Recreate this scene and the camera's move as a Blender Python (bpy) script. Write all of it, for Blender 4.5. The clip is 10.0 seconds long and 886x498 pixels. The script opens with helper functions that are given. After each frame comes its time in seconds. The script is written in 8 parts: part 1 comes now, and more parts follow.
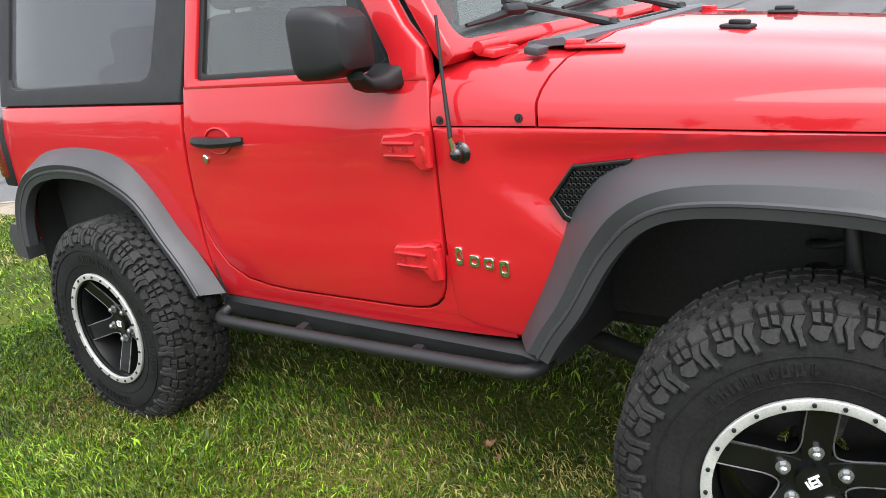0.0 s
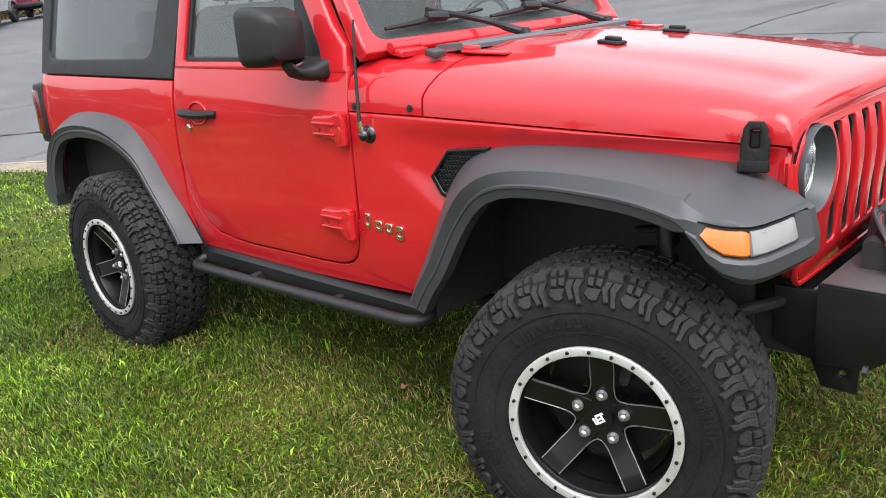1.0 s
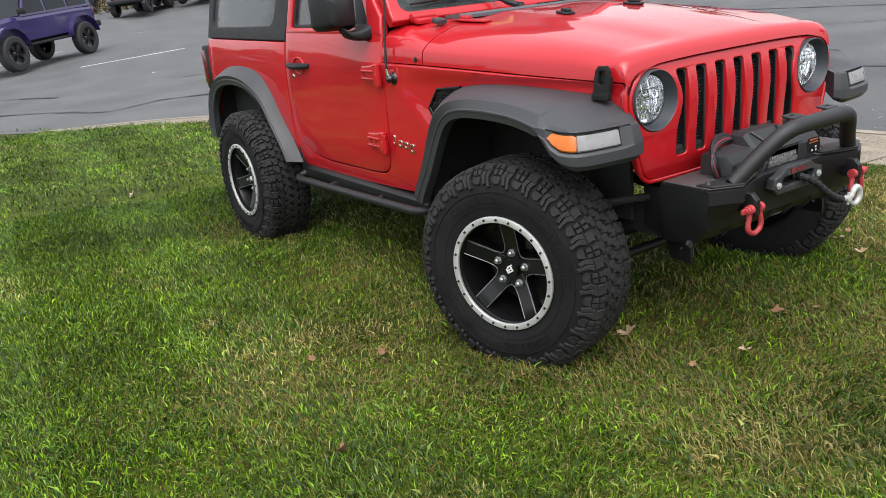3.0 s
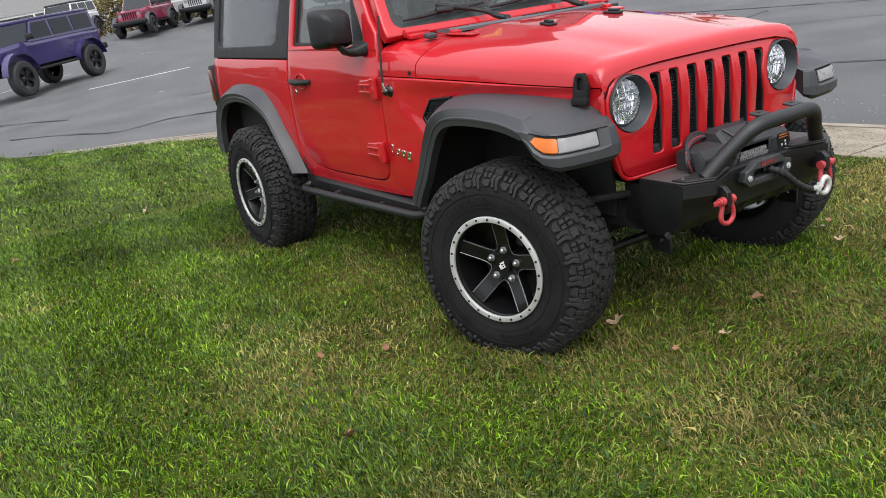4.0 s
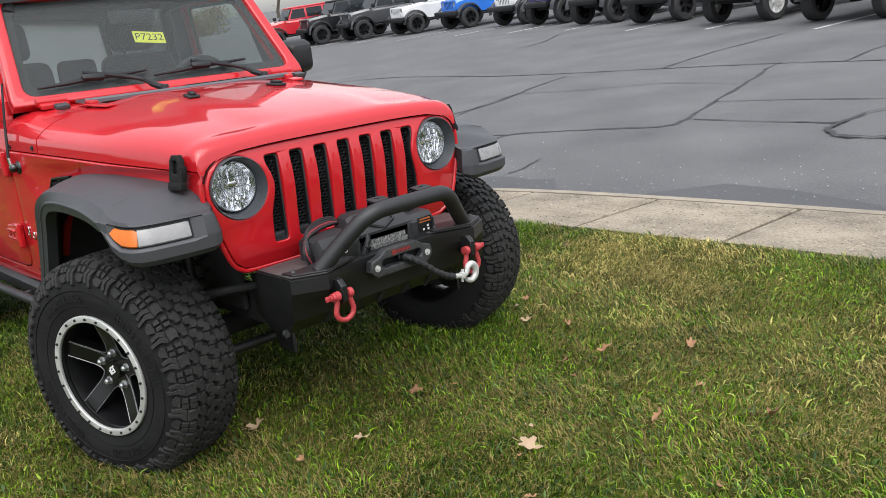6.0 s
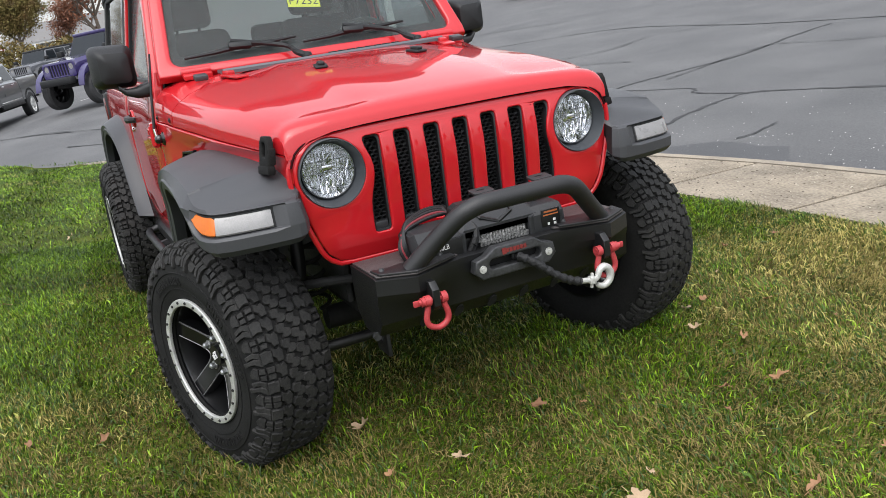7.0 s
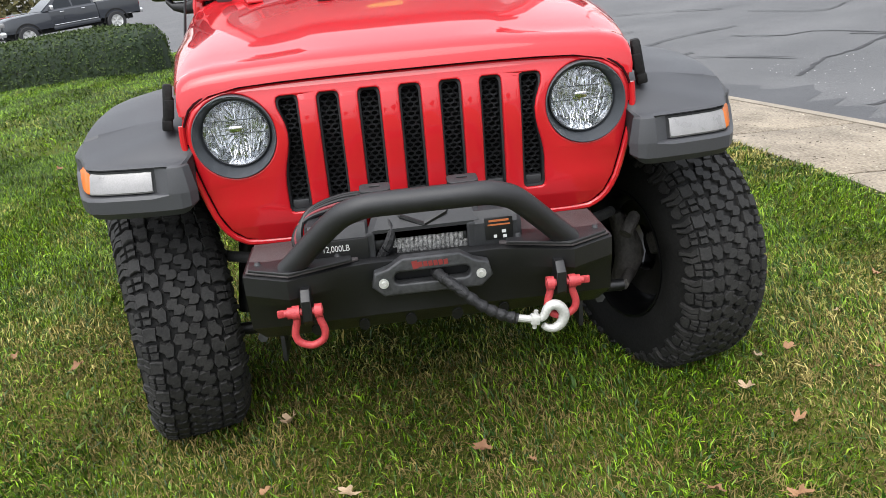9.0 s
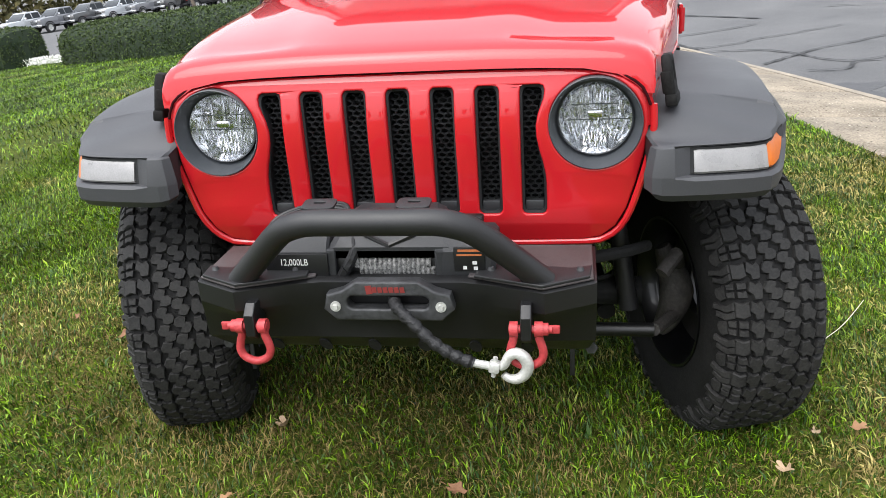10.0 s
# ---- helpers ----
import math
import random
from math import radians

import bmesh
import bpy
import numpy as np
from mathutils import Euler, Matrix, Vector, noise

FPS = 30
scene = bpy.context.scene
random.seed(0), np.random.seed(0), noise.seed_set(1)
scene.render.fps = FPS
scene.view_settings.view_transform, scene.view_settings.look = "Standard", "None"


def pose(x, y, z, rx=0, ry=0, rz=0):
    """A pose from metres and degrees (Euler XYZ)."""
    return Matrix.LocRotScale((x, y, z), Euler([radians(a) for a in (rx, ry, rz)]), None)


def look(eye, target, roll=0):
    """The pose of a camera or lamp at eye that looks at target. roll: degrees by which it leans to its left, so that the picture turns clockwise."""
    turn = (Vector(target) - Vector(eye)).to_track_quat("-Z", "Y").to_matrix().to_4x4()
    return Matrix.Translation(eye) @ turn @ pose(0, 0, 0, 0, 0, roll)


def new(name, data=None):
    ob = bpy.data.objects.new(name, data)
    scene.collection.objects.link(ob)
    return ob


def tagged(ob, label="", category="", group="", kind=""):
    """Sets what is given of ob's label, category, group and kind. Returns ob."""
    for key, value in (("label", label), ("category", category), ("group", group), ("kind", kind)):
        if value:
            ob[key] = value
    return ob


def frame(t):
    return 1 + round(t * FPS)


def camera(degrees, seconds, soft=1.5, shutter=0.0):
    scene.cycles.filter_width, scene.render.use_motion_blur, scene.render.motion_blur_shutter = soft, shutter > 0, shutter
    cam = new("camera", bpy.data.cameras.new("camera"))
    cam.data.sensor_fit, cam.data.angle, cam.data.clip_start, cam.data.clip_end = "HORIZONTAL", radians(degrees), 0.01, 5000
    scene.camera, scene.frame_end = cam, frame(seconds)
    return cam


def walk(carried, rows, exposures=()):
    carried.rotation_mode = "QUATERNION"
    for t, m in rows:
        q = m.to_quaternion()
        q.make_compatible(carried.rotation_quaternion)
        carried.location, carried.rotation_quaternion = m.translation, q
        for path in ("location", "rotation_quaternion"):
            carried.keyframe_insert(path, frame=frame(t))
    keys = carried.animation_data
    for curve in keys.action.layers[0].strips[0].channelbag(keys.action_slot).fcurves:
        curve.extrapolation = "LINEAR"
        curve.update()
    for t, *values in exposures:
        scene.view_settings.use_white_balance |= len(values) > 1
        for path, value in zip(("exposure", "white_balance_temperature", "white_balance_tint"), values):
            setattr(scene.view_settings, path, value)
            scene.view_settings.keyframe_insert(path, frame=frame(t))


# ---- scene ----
cam = camera(56.0, 10.0, soft=0.4)
# The car stands on a bank that falls 4 degrees towards the car park; the path is given in the car's axes.
BANK = pose(0, 0, 0, -4.0, 0, 0)
PATH = [
    (0, (2.901, -2.461, 1.467), (1.701, -0.972, 0.881), -7.4),
    (0.3, (3.092, -2.464, 1.476), (1.876, -0.988, 0.892), -6.69),
    (0.5, (3.235, -2.466, 1.461), (2.01, -0.994, 0.883), -6.5),
    (0.8, (3.429, -2.477, 1.473), (2.161, -1.046, 0.884), -4.99),
    (1, (3.573, -2.476, 1.482), (2.244, -1.105, 0.887), -4.6),
    (1.3, (3.748, -2.436, 1.451), (2.291, -1.193, 0.873), -5.7),
    (1.5, (3.936, -2.402, 1.456), (2.484, -1.189, 0.808), -5),
    (1.8, (4.122, -2.42, 1.478), (2.649, -1.202, 0.889), -5.03),
    (2, (4.226, -2.47, 1.463), (2.741, -1.256, 0.897), -4.1),
    (2.3, (4.387, -2.536, 1.489), (2.822, -1.423, 0.93), -4.31),
    (2.5, (4.515, -2.579, 1.484), (2.91, -1.517, 0.942), -4.7),
    (2.8, (4.736, -2.63, 1.462), (3.118, -1.594, 0.906), -5.27),
    (3, (4.885, -2.67, 1.482), (3.284, -1.646, 0.861), -5.6),
    (3.2, (4.969, -2.687, 1.503), (3.37, -1.658, 0.883), -6.3),
    (4.3, (5.144, -2.758, 1.516), (3.521, -1.752, 0.921), -7.9),
    (4.5, (5.19, -2.73, 1.523), (3.566, -1.716, 0.944), -7.7),
    (4.8, (5.294, -2.607, 1.499), (3.676, -1.579, 0.929), -7.46),
    (5, (5.357, -2.486, 1.488), (3.763, -1.426, 0.91), -7),
    (5.3, (5.4, -2.339, 1.483), (3.854, -1.219, 0.886), -9.17),
    (5.5, (5.41, -2.212, 1.454), (3.943, -0.996, 0.848), -7.9),
    (5.8, (5.373, -1.967, 1.429), (4.04, -0.563, 0.924), -4.65),
    (6, (5.374, -1.837, 1.458), (3.945, -0.535, 0.944), -5.9),
    (6.2, (5.394, -1.684, 1.445), (3.78, -0.61, 0.955), -7.8),
    (7.3, (5.267, -1.033, 1.452), (3.498, -0.289, 0.89), -8),
    (7.5, (5.28, -0.889, 1.454), (3.486, -0.207, 0.893), -8),
    (7.8, (5.284, -0.684, 1.455), (3.447, -0.109, 0.91), -7.78),
    (8, (5.276, -0.578, 1.455), (3.425, -0.043, 0.918), -7.9),
    (8.3, (5.185, -0.425, 1.412), (3.326, 0.086, 0.878), -6.52),
    (8.5, (5.107, -0.326, 1.408), (3.276, 0.148, 0.758), -4.5),
    (8.8, (5.034, -0.21, 1.433), (3.18, 0.105, 0.752), -3.79),
    (9, (5.009, -0.105, 1.427), (3.137, 0.031, 0.735), -5),
    (9.3, (4.97, 0.089, 1.443), (3.105, -0.025, 0.73), -5.88),
    (9.5, (4.933, 0.199, 1.447), (3.084, -0.055, 0.73), -6.7),
    (9.8, (4.83, 0.338, 1.446), (3.0, 0.021, 0.703), -6.67),
    (10, (4.77, 0.414, 1.431), (2.928, 0.095, 0.718), -3.7),
]
walk(cam, [(t, BANK @ look(eye, target, roll)) for t, eye, target, roll in PATH], exposures=[(0.0, 1.95), (1.0, 1.82), (2.0, 1.55), (3.0, 1.35), (4.5, 1.25), (5.0, 1.2), (6.0, 1.35), (8.0, 1.4), (9.0, 1.65), (10.0, 1.75)])

# ---- light ----
world = bpy.data.worlds.new("overcast_sky")
scene.world = world
world.use_nodes = True
wn, wl = world.node_tree.nodes, world.node_tree.links
wn.clear()
sky = wn.new("ShaderNodeTexSky")
sky.sky_type, sky.sun_disc = "NISHITA", False
sky.sun_elevation, sky.sun_rotation = radians(62), radians(118)
sky.altitude, sky.air_density, sky.dust_density, sky.ozone_density = 100, 1.0, 1.2, 1.0
grey = wn.new("ShaderNodeHueSaturation")
grey.inputs["Saturation"].default_value = 0.22
back = wn.new("ShaderNodeBackground")
back.inputs["Strength"].default_value = 0.15
wout = wn.new("ShaderNodeOutputWorld")
wl.new(sky.outputs[0], grey.inputs["Color"])
# an overcast sky is brighter overhead than at the horizon
where, parts, rise, veil = wn.new("ShaderNodeTexCoord"), wn.new("ShaderNodeSeparateXYZ"), wn.new("ShaderNodeMapRange"), wn.new("ShaderNodeVectorMath")
for key, v in (("From Min", 0.0), ("From Max", 1.0), ("To Min", 0.42), ("To Max", 1.55)):
    rise.inputs[key].default_value = v
veil.operation = "MULTIPLY"
wl.new(where.outputs["Generated"], parts.inputs[0])
wl.new(parts.outputs["Z"], rise.inputs["Value"])
wl.new(grey.outputs[0], veil.inputs[0])
wl.new(rise.outputs[0], veil.inputs[1])
wl.new(veil.outputs[0], back.inputs["Color"])
wl.new(back.outputs[0], wout.inputs["Surface"])
sun = new("sun", bpy.data.lights.new("sun", "SUN"))
sun.data.energy, sun.data.angle, sun.data.color = 0.6, radians(60), (1.0, 0.97, 0.93)
sun.matrix_world = pose(0, 0, 30, 28, 0, 62)


# ---- materials ----
def mat(name, color, rough=0.5, metal=0.0, coat=0.0, vary=0.12, scale=6.0, fine=90.0, bump=0.0, bump_scale=120.0, second=None, spec=0.5):
    """A surface with a colour that varies at two scales, and fine relief."""
    m = bpy.data.materials.new(name)
    m.use_nodes = True
    nt = m.node_tree
    p = nt.nodes["Principled BSDF"]
    p.inputs["Roughness"].default_value, p.inputs["Metallic"].default_value = rough, metal
    p.inputs["Coat Weight"].default_value, p.inputs["Coat Roughness"].default_value = coat, 0.03
    p.inputs["Specular IOR Level"].default_value = spec
    tc = nt.nodes.new("ShaderNodeTexCoord")
    a, b = nt.nodes.new("ShaderNodeTexNoise"), nt.nodes.new("ShaderNodeTexNoise")
    a.inputs["Scale"].default_value, b.inputs["Scale"].default_value = scale, fine
    a.inputs["Detail"].default_value, b.inputs["Detail"].default_value = 6, 3
    nt.links.new(tc.outputs["Object"], a.inputs["Vector"])
    nt.links.new(tc.outputs["Object"], b.inputs["Vector"])
    add = nt.nodes.new("ShaderNodeMath")
    add.operation = "ADD"
    nt.links.new(a.outputs["Fac"], add.inputs[0])
    nt.links.new(b.outputs["Fac"], add.inputs[1])
    rng = nt.nodes.new("ShaderNodeMapRange")
    rng.inputs["From Min"].default_value, rng.inputs["From Max"].default_value = 0.7, 1.3
    nt.links.new(add.outputs[0], rng.inputs["Value"])
    mix = nt.nodes.new("ShaderNodeMix")
    mix.data_type = "RGBA"
    lo = [c * (1 - vary) for c in color]
    hi = [min(1, c * (1 + vary)) for c in color] if second is None else second
    mix.inputs[6].default_value, mix.inputs[7].default_value = (*lo, 1), (*hi, 1)
    nt.links.new(rng.outputs[0], mix.inputs[0])
    nt.links.new(mix.outputs[2], p.inputs["Base Color"])
    rr = nt.nodes.new("ShaderNodeMapRange")
    rr.inputs["From Min"].default_value, rr.inputs["From Max"].default_value = 0.3, 0.7
    rr.inputs["To Min"].default_value, rr.inputs["To Max"].default_value = max(0.02, rough * 0.85), min(1, rough * 1.15)
    nt.links.new(a.outputs["Fac"], rr.inputs["Value"])
    nt.links.new(rr.outputs[0], p.inputs["Roughness"])
    if bump:
        c = nt.nodes.new("ShaderNodeTexNoise")
        c.inputs["Scale"].default_value, c.inputs["Detail"].default_value = bump_scale, 4
        nt.links.new(tc.outputs["Object"], c.inputs["Vector"])
        bp = nt.nodes.new("ShaderNodeBump")
        bp.inputs["Strength"].default_value, bp.inputs["Distance"].default_value = bump, 0.01
        nt.links.new(c.outputs["Fac"], bp.inputs["Height"])
        nt.links.new(bp.outputs[0], p.inputs["Normal"])
    return m


def glass(name, tint, rough=0.0, alpha=0.0, film_colour=(0.2, 0.2, 0.2), ior=1.42, backlit=False):
    """Clear sheet: tinted see-through, with a mirror-like face that grows at grazing angles; alpha adds a dull film."""
    m = bpy.data.materials.new(name)
    m.use_nodes = True
    nt = m.node_tree
    p = nt.nodes["Principled BSDF"]
    p.inputs["Base Color"].default_value = (*film_colour, 1)
    p.inputs["Roughness"].default_value = 0.6
    tr, gl, lw = nt.nodes.new("ShaderNodeBsdfTransparent"), nt.nodes.new("ShaderNodeBsdfGlossy"), nt.nodes.new("ShaderNodeLayerWeight")
    tr.inputs["Color"].default_value = (*tint, 1)
    gl.inputs["Roughness"].default_value = rough
    lw.inputs["Blend"].default_value = 0.5
    f0 = ((ior - 1) / (ior + 1)) ** 2
    steep, fr = nt.nodes.new("ShaderNodeMath"), nt.nodes.new("ShaderNodeMath")
    steep.operation, fr.operation = "POWER", "MULTIPLY_ADD"
    steep.inputs[1].default_value = 5.0
    fr.inputs[1].default_value, fr.inputs[2].default_value = 1 - f0, f0
    nt.links.new(lw.outputs["Facing"], steep.inputs[0])
    nt.links.new(steep.outputs[0], fr.inputs[0])
    film, face = nt.nodes.new("ShaderNodeMixShader"), nt.nodes.new("ShaderNodeMixShader")
    film.inputs[0].default_value = alpha
    nt.links.new(tr.outputs[0], film.inputs[1])
    haze = nt.nodes.new("ShaderNodeBsdfTranslucent")
    haze.inputs["Color"].default_value = (*film_colour, 1)
    nt.links.new(haze.outputs[0] if backlit else p.outputs[0], film.inputs[2])
    nt.links.new(fr.outputs[0], face.inputs[0])
    nt.links.new(film.outputs[0], face.inputs[1])
    nt.links.new(gl.outputs[0], face.inputs[2])
    nt.links.new(face.outputs[0], nt.nodes["Material Output"].inputs["Surface"])
    return m


RED = mat("red_paint", (0.46, 0.0105, 0.016), 0.5, 0.0, 1.0, vary=0.04, scale=1.2, fine=400, spec=0.1)
RED.node_tree.nodes["Principled BSDF"].inputs["Coat IOR"].default_value = 1.53
# dark red that stands in for the shade in gaps between red panels
SEAM = mat("dark_red_shut_line", (0.030, 0.0025, 0.004), 0.8, vary=0.2, spec=0.1)
BLACK_PLASTIC = mat("grained_black_plastic", (0.0105, 0.011, 0.012), 0.50, spec=0.38, vary=0.14, scale=5, fine=200, bump=0.10, bump_scale=600)
MESH_PLASTIC = mat("satin_black_mesh", (0.026, 0.027, 0.029), 0.36, vary=0.14, scale=5, fine=200)
FLARE_PLASTIC = mat("dark_grey_fender_plastic", (0.042, 0.043, 0.047), 0.47, vary=0.10, scale=4, fine=260, bump=0.08, bump_scale=700)
STEEL_BLACK = mat("black_powder_coat", (0.007, 0.007, 0.0075), 0.42, vary=0.2, scale=7, fine=180, bump=0.10, bump_scale=900)
BAR_BLACK = mat("dusty_black_powder_coat", (0.013, 0.013, 0.014), 0.48, vary=0.2, scale=7, fine=180, bump=0.10, bump_scale=900)
RUBBER = mat("tyre_rubber", (0.0085, 0.0085, 0.0088), 0.80, vary=0.35, scale=9, fine=120, bump=0.16, bump_scale=220, second=(0.017, 0.0168, 0.0162), spec=0.2)
LINER = mat("dusty_black_liner", (0.017, 0.017, 0.0175), 0.75, vary=0.4, scale=9, fine=80, bump=0.2, bump_scale=60)
TREAD = mat("worn_tread_rubber", (0.014, 0.014, 0.0142), 0.72, vary=0.35, scale=14, fine=160, bump=0.14, bump_scale=240, second=(0.033, 0.032, 0.0305), spec=0.28)
# pale alloy for the spokes' shiny edges, their highlight put into the colour
WHEEL_EDGE = mat("bare_edge_of_black_alloy", (0.20, 0.20, 0.205), 0.30, 0.5, vary=0.25, scale=20)
WHEEL_BLACK = mat("satin_black_alloy", (0.0045, 0.0045, 0.005), 0.34, vary=0.2, scale=8, fine=220, coat=0.25, spec=0.4)
ALLOY = mat("brushed_alloy", (0.62, 0.62, 0.60), 0.42, 0.55, vary=0.14, scale=12, fine=240, bump=0.05, bump_scale=500)
CHROME = mat("chrome", (0.80, 0.80, 0.80), 0.12, 1.0, vary=0.05)
REFLECTOR = mat("lamp_reflector", (0.80, 0.81, 0.82), 0.17, 1.0, vary=0.06, scale=30)
# near-black for the underbody and openings: their deep shade is in the colour
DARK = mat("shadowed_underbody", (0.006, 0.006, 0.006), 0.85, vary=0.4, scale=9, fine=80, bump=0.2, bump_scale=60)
IRON = mat("dull_dark_iron", (0.055, 0.050, 0.046), 0.7, vary=0.5, scale=14, fine=90, bump=0.25, bump_scale=120)
BEZEL = mat("headlight_bezel_grey", (0.045, 0.050, 0.057), 0.45, vary=0.1, fine=200)
COWL_GREY = mat("cowl_grey_plastic", (0.085, 0.092, 0.102), 0.5, vary=0.12, fine=200)
CANVAS = mat("black_canvas", (0.024, 0.025, 0.027), 0.88, vary=0.2, scale=10, fine=260, bump=0.06, bump_scale=260)
SEAT = mat("black_seat_cloth", (0.018, 0.019, 0.021), 0.9, vary=0.25, scale=12, fine=300, bump=0.2, bump_scale=500)
AMBER = mat("amber_lens", (0.56, 0.125, 0.002), 0.38, 0.0, 0.05, vary=0.08, scale=30)
LAMP_WHITE = mat("ribbed_clear_lens", (0.225, 0.22, 0.218), 0.30, 0.1, 0.3, vary=0.16, scale=30, fine=300)
RED_LENS = mat("red_lens", (0.12, 0.006, 0.007), 0.2, 0.0, 0.8)
SHACKLE = mat("weathered_red_paint", (0.40, 0.040, 0.045), 0.5, vary=0.2, scale=22, fine=160, bump=0.2, bump_scale=160)
GALV = mat("galvanised_steel", (0.52, 0.52, 0.49), 0.48, 0.35, vary=0.16, scale=30, fine=160, bump=0.15, bump_scale=200)
WHITE = mat("white_print", (0.75, 0.75, 0.74), 0.5, vary=0.04)
RED_PRINT = mat("red_print", (0.22, 0.025, 0.022), 0.6, vary=0.1)
YELLOW = mat("yellow_sticker", (0.58, 0.57, 0.03), 0.6, vary=0.06)
FAIR = mat("scuffed_alloy_fairlead", (0.050, 0.051, 0.053), 0.45, 0.3, vary=0.45, scale=16, fine=80, bump=0.12, bump_scale=120)
SLEEVE = mat("black_rope_sleeve", (0.010, 0.010, 0.011), 0.6, vary=0.3, scale=60, fine=300, bump=0.5, bump_scale=90)
HOUSING = mat("winch_housing_grey", (0.019, 0.020, 0.022), 0.55, vary=0.18, scale=9, fine=200, bump=0.1, bump_scale=500)
# the windscreen's pale film stands in for the veil of reflected sky
WIND = glass("windscreen_glass", (0.86, 0.90, 0.89), 0.15, 0.050, (0.5, 0.52, 0.52), 1.12)
SIDEGLASS = glass("door_glass", (0.74, 0.78, 0.77), 0.12, 0.04, (0.5, 0.52, 0.52), 1.7)
LENS = glass("clear_lamp_lens", (0.97, 0.98, 1.0), 0.01, 0.0)
VINYL = glass("hazy_vinyl_window", (0.60, 0.62, 0.65), 0.06, 0.45, (0.085, 0.09, 0.10))

# ---- mesh helpers ----
def obj(name, bm, material, parent=None, label="", smooth=True, angle=34):
    """Links a bmesh as one mesh object under a parent."""
    me = bpy.data.meshes.new(name)
    bmesh.ops.recalc_face_normals(bm, faces=bm.faces[:])
    bm.to_mesh(me)
    bm.free()
    if smooth:
        me.shade_smooth()
        me.set_sharp_from_angle(angle=radians(angle))
    for m in material if isinstance(material, (list, tuple)) else [material]:
        me.materials.append(m)
    ob = new(name, me)
    if parent:
        ob.parent = parent
    if label:
        ob["label"] = label
    return ob


part = obj


def again(name, data, parent=None, m=None, label=""):
    """One more object on a mesh that exists already."""
    ob = new(name, data)
    if parent:
        ob.parent = parent
    if m is not None:
        ob.matrix_local = m
    if label:
        ob["label"] = label
    return ob


def empty(name, m=None):
    ob = new(name)
    ob.empty_display_size = 0.2
    if m is not None:
        ob.matrix_world = m
    return ob


def box(bm, c, s, m=None, bevel=0.0, seg=2):
    r = bmesh.ops.create_cube(bm, size=1.0)
    vs = r["verts"]
    bmesh.ops.scale(bm, vec=s, verts=vs)
    if bevel:
        es = list({e for v in vs for e in v.link_edges})
        b = bmesh.ops.bevel(bm, geom=es, offset=bevel, segments=seg, affect="EDGES", profile=0.5)
        vs = list({v for f in b["faces"] for v in f.verts} | {v for v in vs if v.is_valid})
    if m is not None:
        bmesh.ops.transform(bm, matrix=m, verts=vs)
    bmesh.ops.translate(bm, vec=c, verts=vs)
    return vs


def loft(bm, rings, closed=True, caps=True):
    """Skins rings of equal length."""
    rows = [[bm.verts.new(p) for p in r] for r in rings]
    n = len(rows[0])
    for a, b in zip(rows, rows[1:]):
        for i in range(n if closed else n - 1):
            j = (i + 1) % n
            bm.faces.new((a[i], a[j], b[j], b[i]))
    if caps and closed:
        bm.faces.new(rows[0][::-1])
        bm.faces.new(rows[-1])
    return rows


def tube(bm, pts, r, n=12, caps=True):
    """A round bar along points; r may be one radius or one a point."""
    pts = [Vector(p) for p in pts]
    rs = r if isinstance(r, (list, tuple)) else [r] * len(pts)
    up, rings = Vector((0.11, 0.23, 0.97)), []
    for i, p in enumerate(pts):
        d = (pts[min(i + 1, len(pts) - 1)] - pts[max(i - 1, 0)]).normalized()
        a = d.cross(up)
        a = a.normalized() if a.length > 1e-4 else d.orthogonal().normalized()
        b = a.cross(d)
        up = b
        rings.append([p + rs[i] * (math.cos(k * math.tau / n) * a + math.sin(k * math.tau / n) * b) for k in range(n)])
    loft(bm, rings, True, caps)


def smooth_path(pts, step=6):
    """Catmull-Rom points through the given ones."""
    pts = [Vector(p) for p in pts]
    out = []
    for i in range(len(pts) - 1):
        p0, p1, p2, p3 = pts[max(i - 1, 0)], pts[i], pts[i + 1], pts[min(i + 2, len(pts) - 1)]
        for k in range(step):
            t = k / step
            out.append(0.5 * (2 * p1 + (p2 - p0) * t + (2 * p0 - 5 * p1 + 4 * p2 - p3) * t * t + (3 * p1 - p0 - 3 * p2 + p3) * t ** 3))
    return out + [pts[-1]]


def lathe(bm, prof, n=32, m=None, closed=False):
    """Turns a profile of (radius, along) about z; m places it."""
    m = m or Matrix()
    rings = [[m @ Vector((r * math.cos(k * math.tau / n), r * math.sin(k * math.tau / n), h)) for k in range(n)] for r, h in prof]
    if closed:
        rings.append(rings[0])
    rows = [[bm.verts.new(p) for p in r] for r in (rings[:-1] if closed else rings)]
    if closed:
        rows.append(rows[0])
    for a, b in zip(rows, rows[1:]):
        for i in range(n):
            j = (i + 1) % n
            bm.faces.new((a[i], a[j], b[j], b[i]))
    return rows


def disc(bm, r, h, n=24, m=None, r2=None):
    """A solid round piece along z from 0 to h."""
    m = m or Matrix()
    r2 = r if r2 is None else r2
    loft(bm, [[m @ Vector((q * math.cos(k * math.tau / n), q * math.sin(k * math.tau / n), z)) for k in range(n)] for q, z in ((r, 0), (r2, h))])


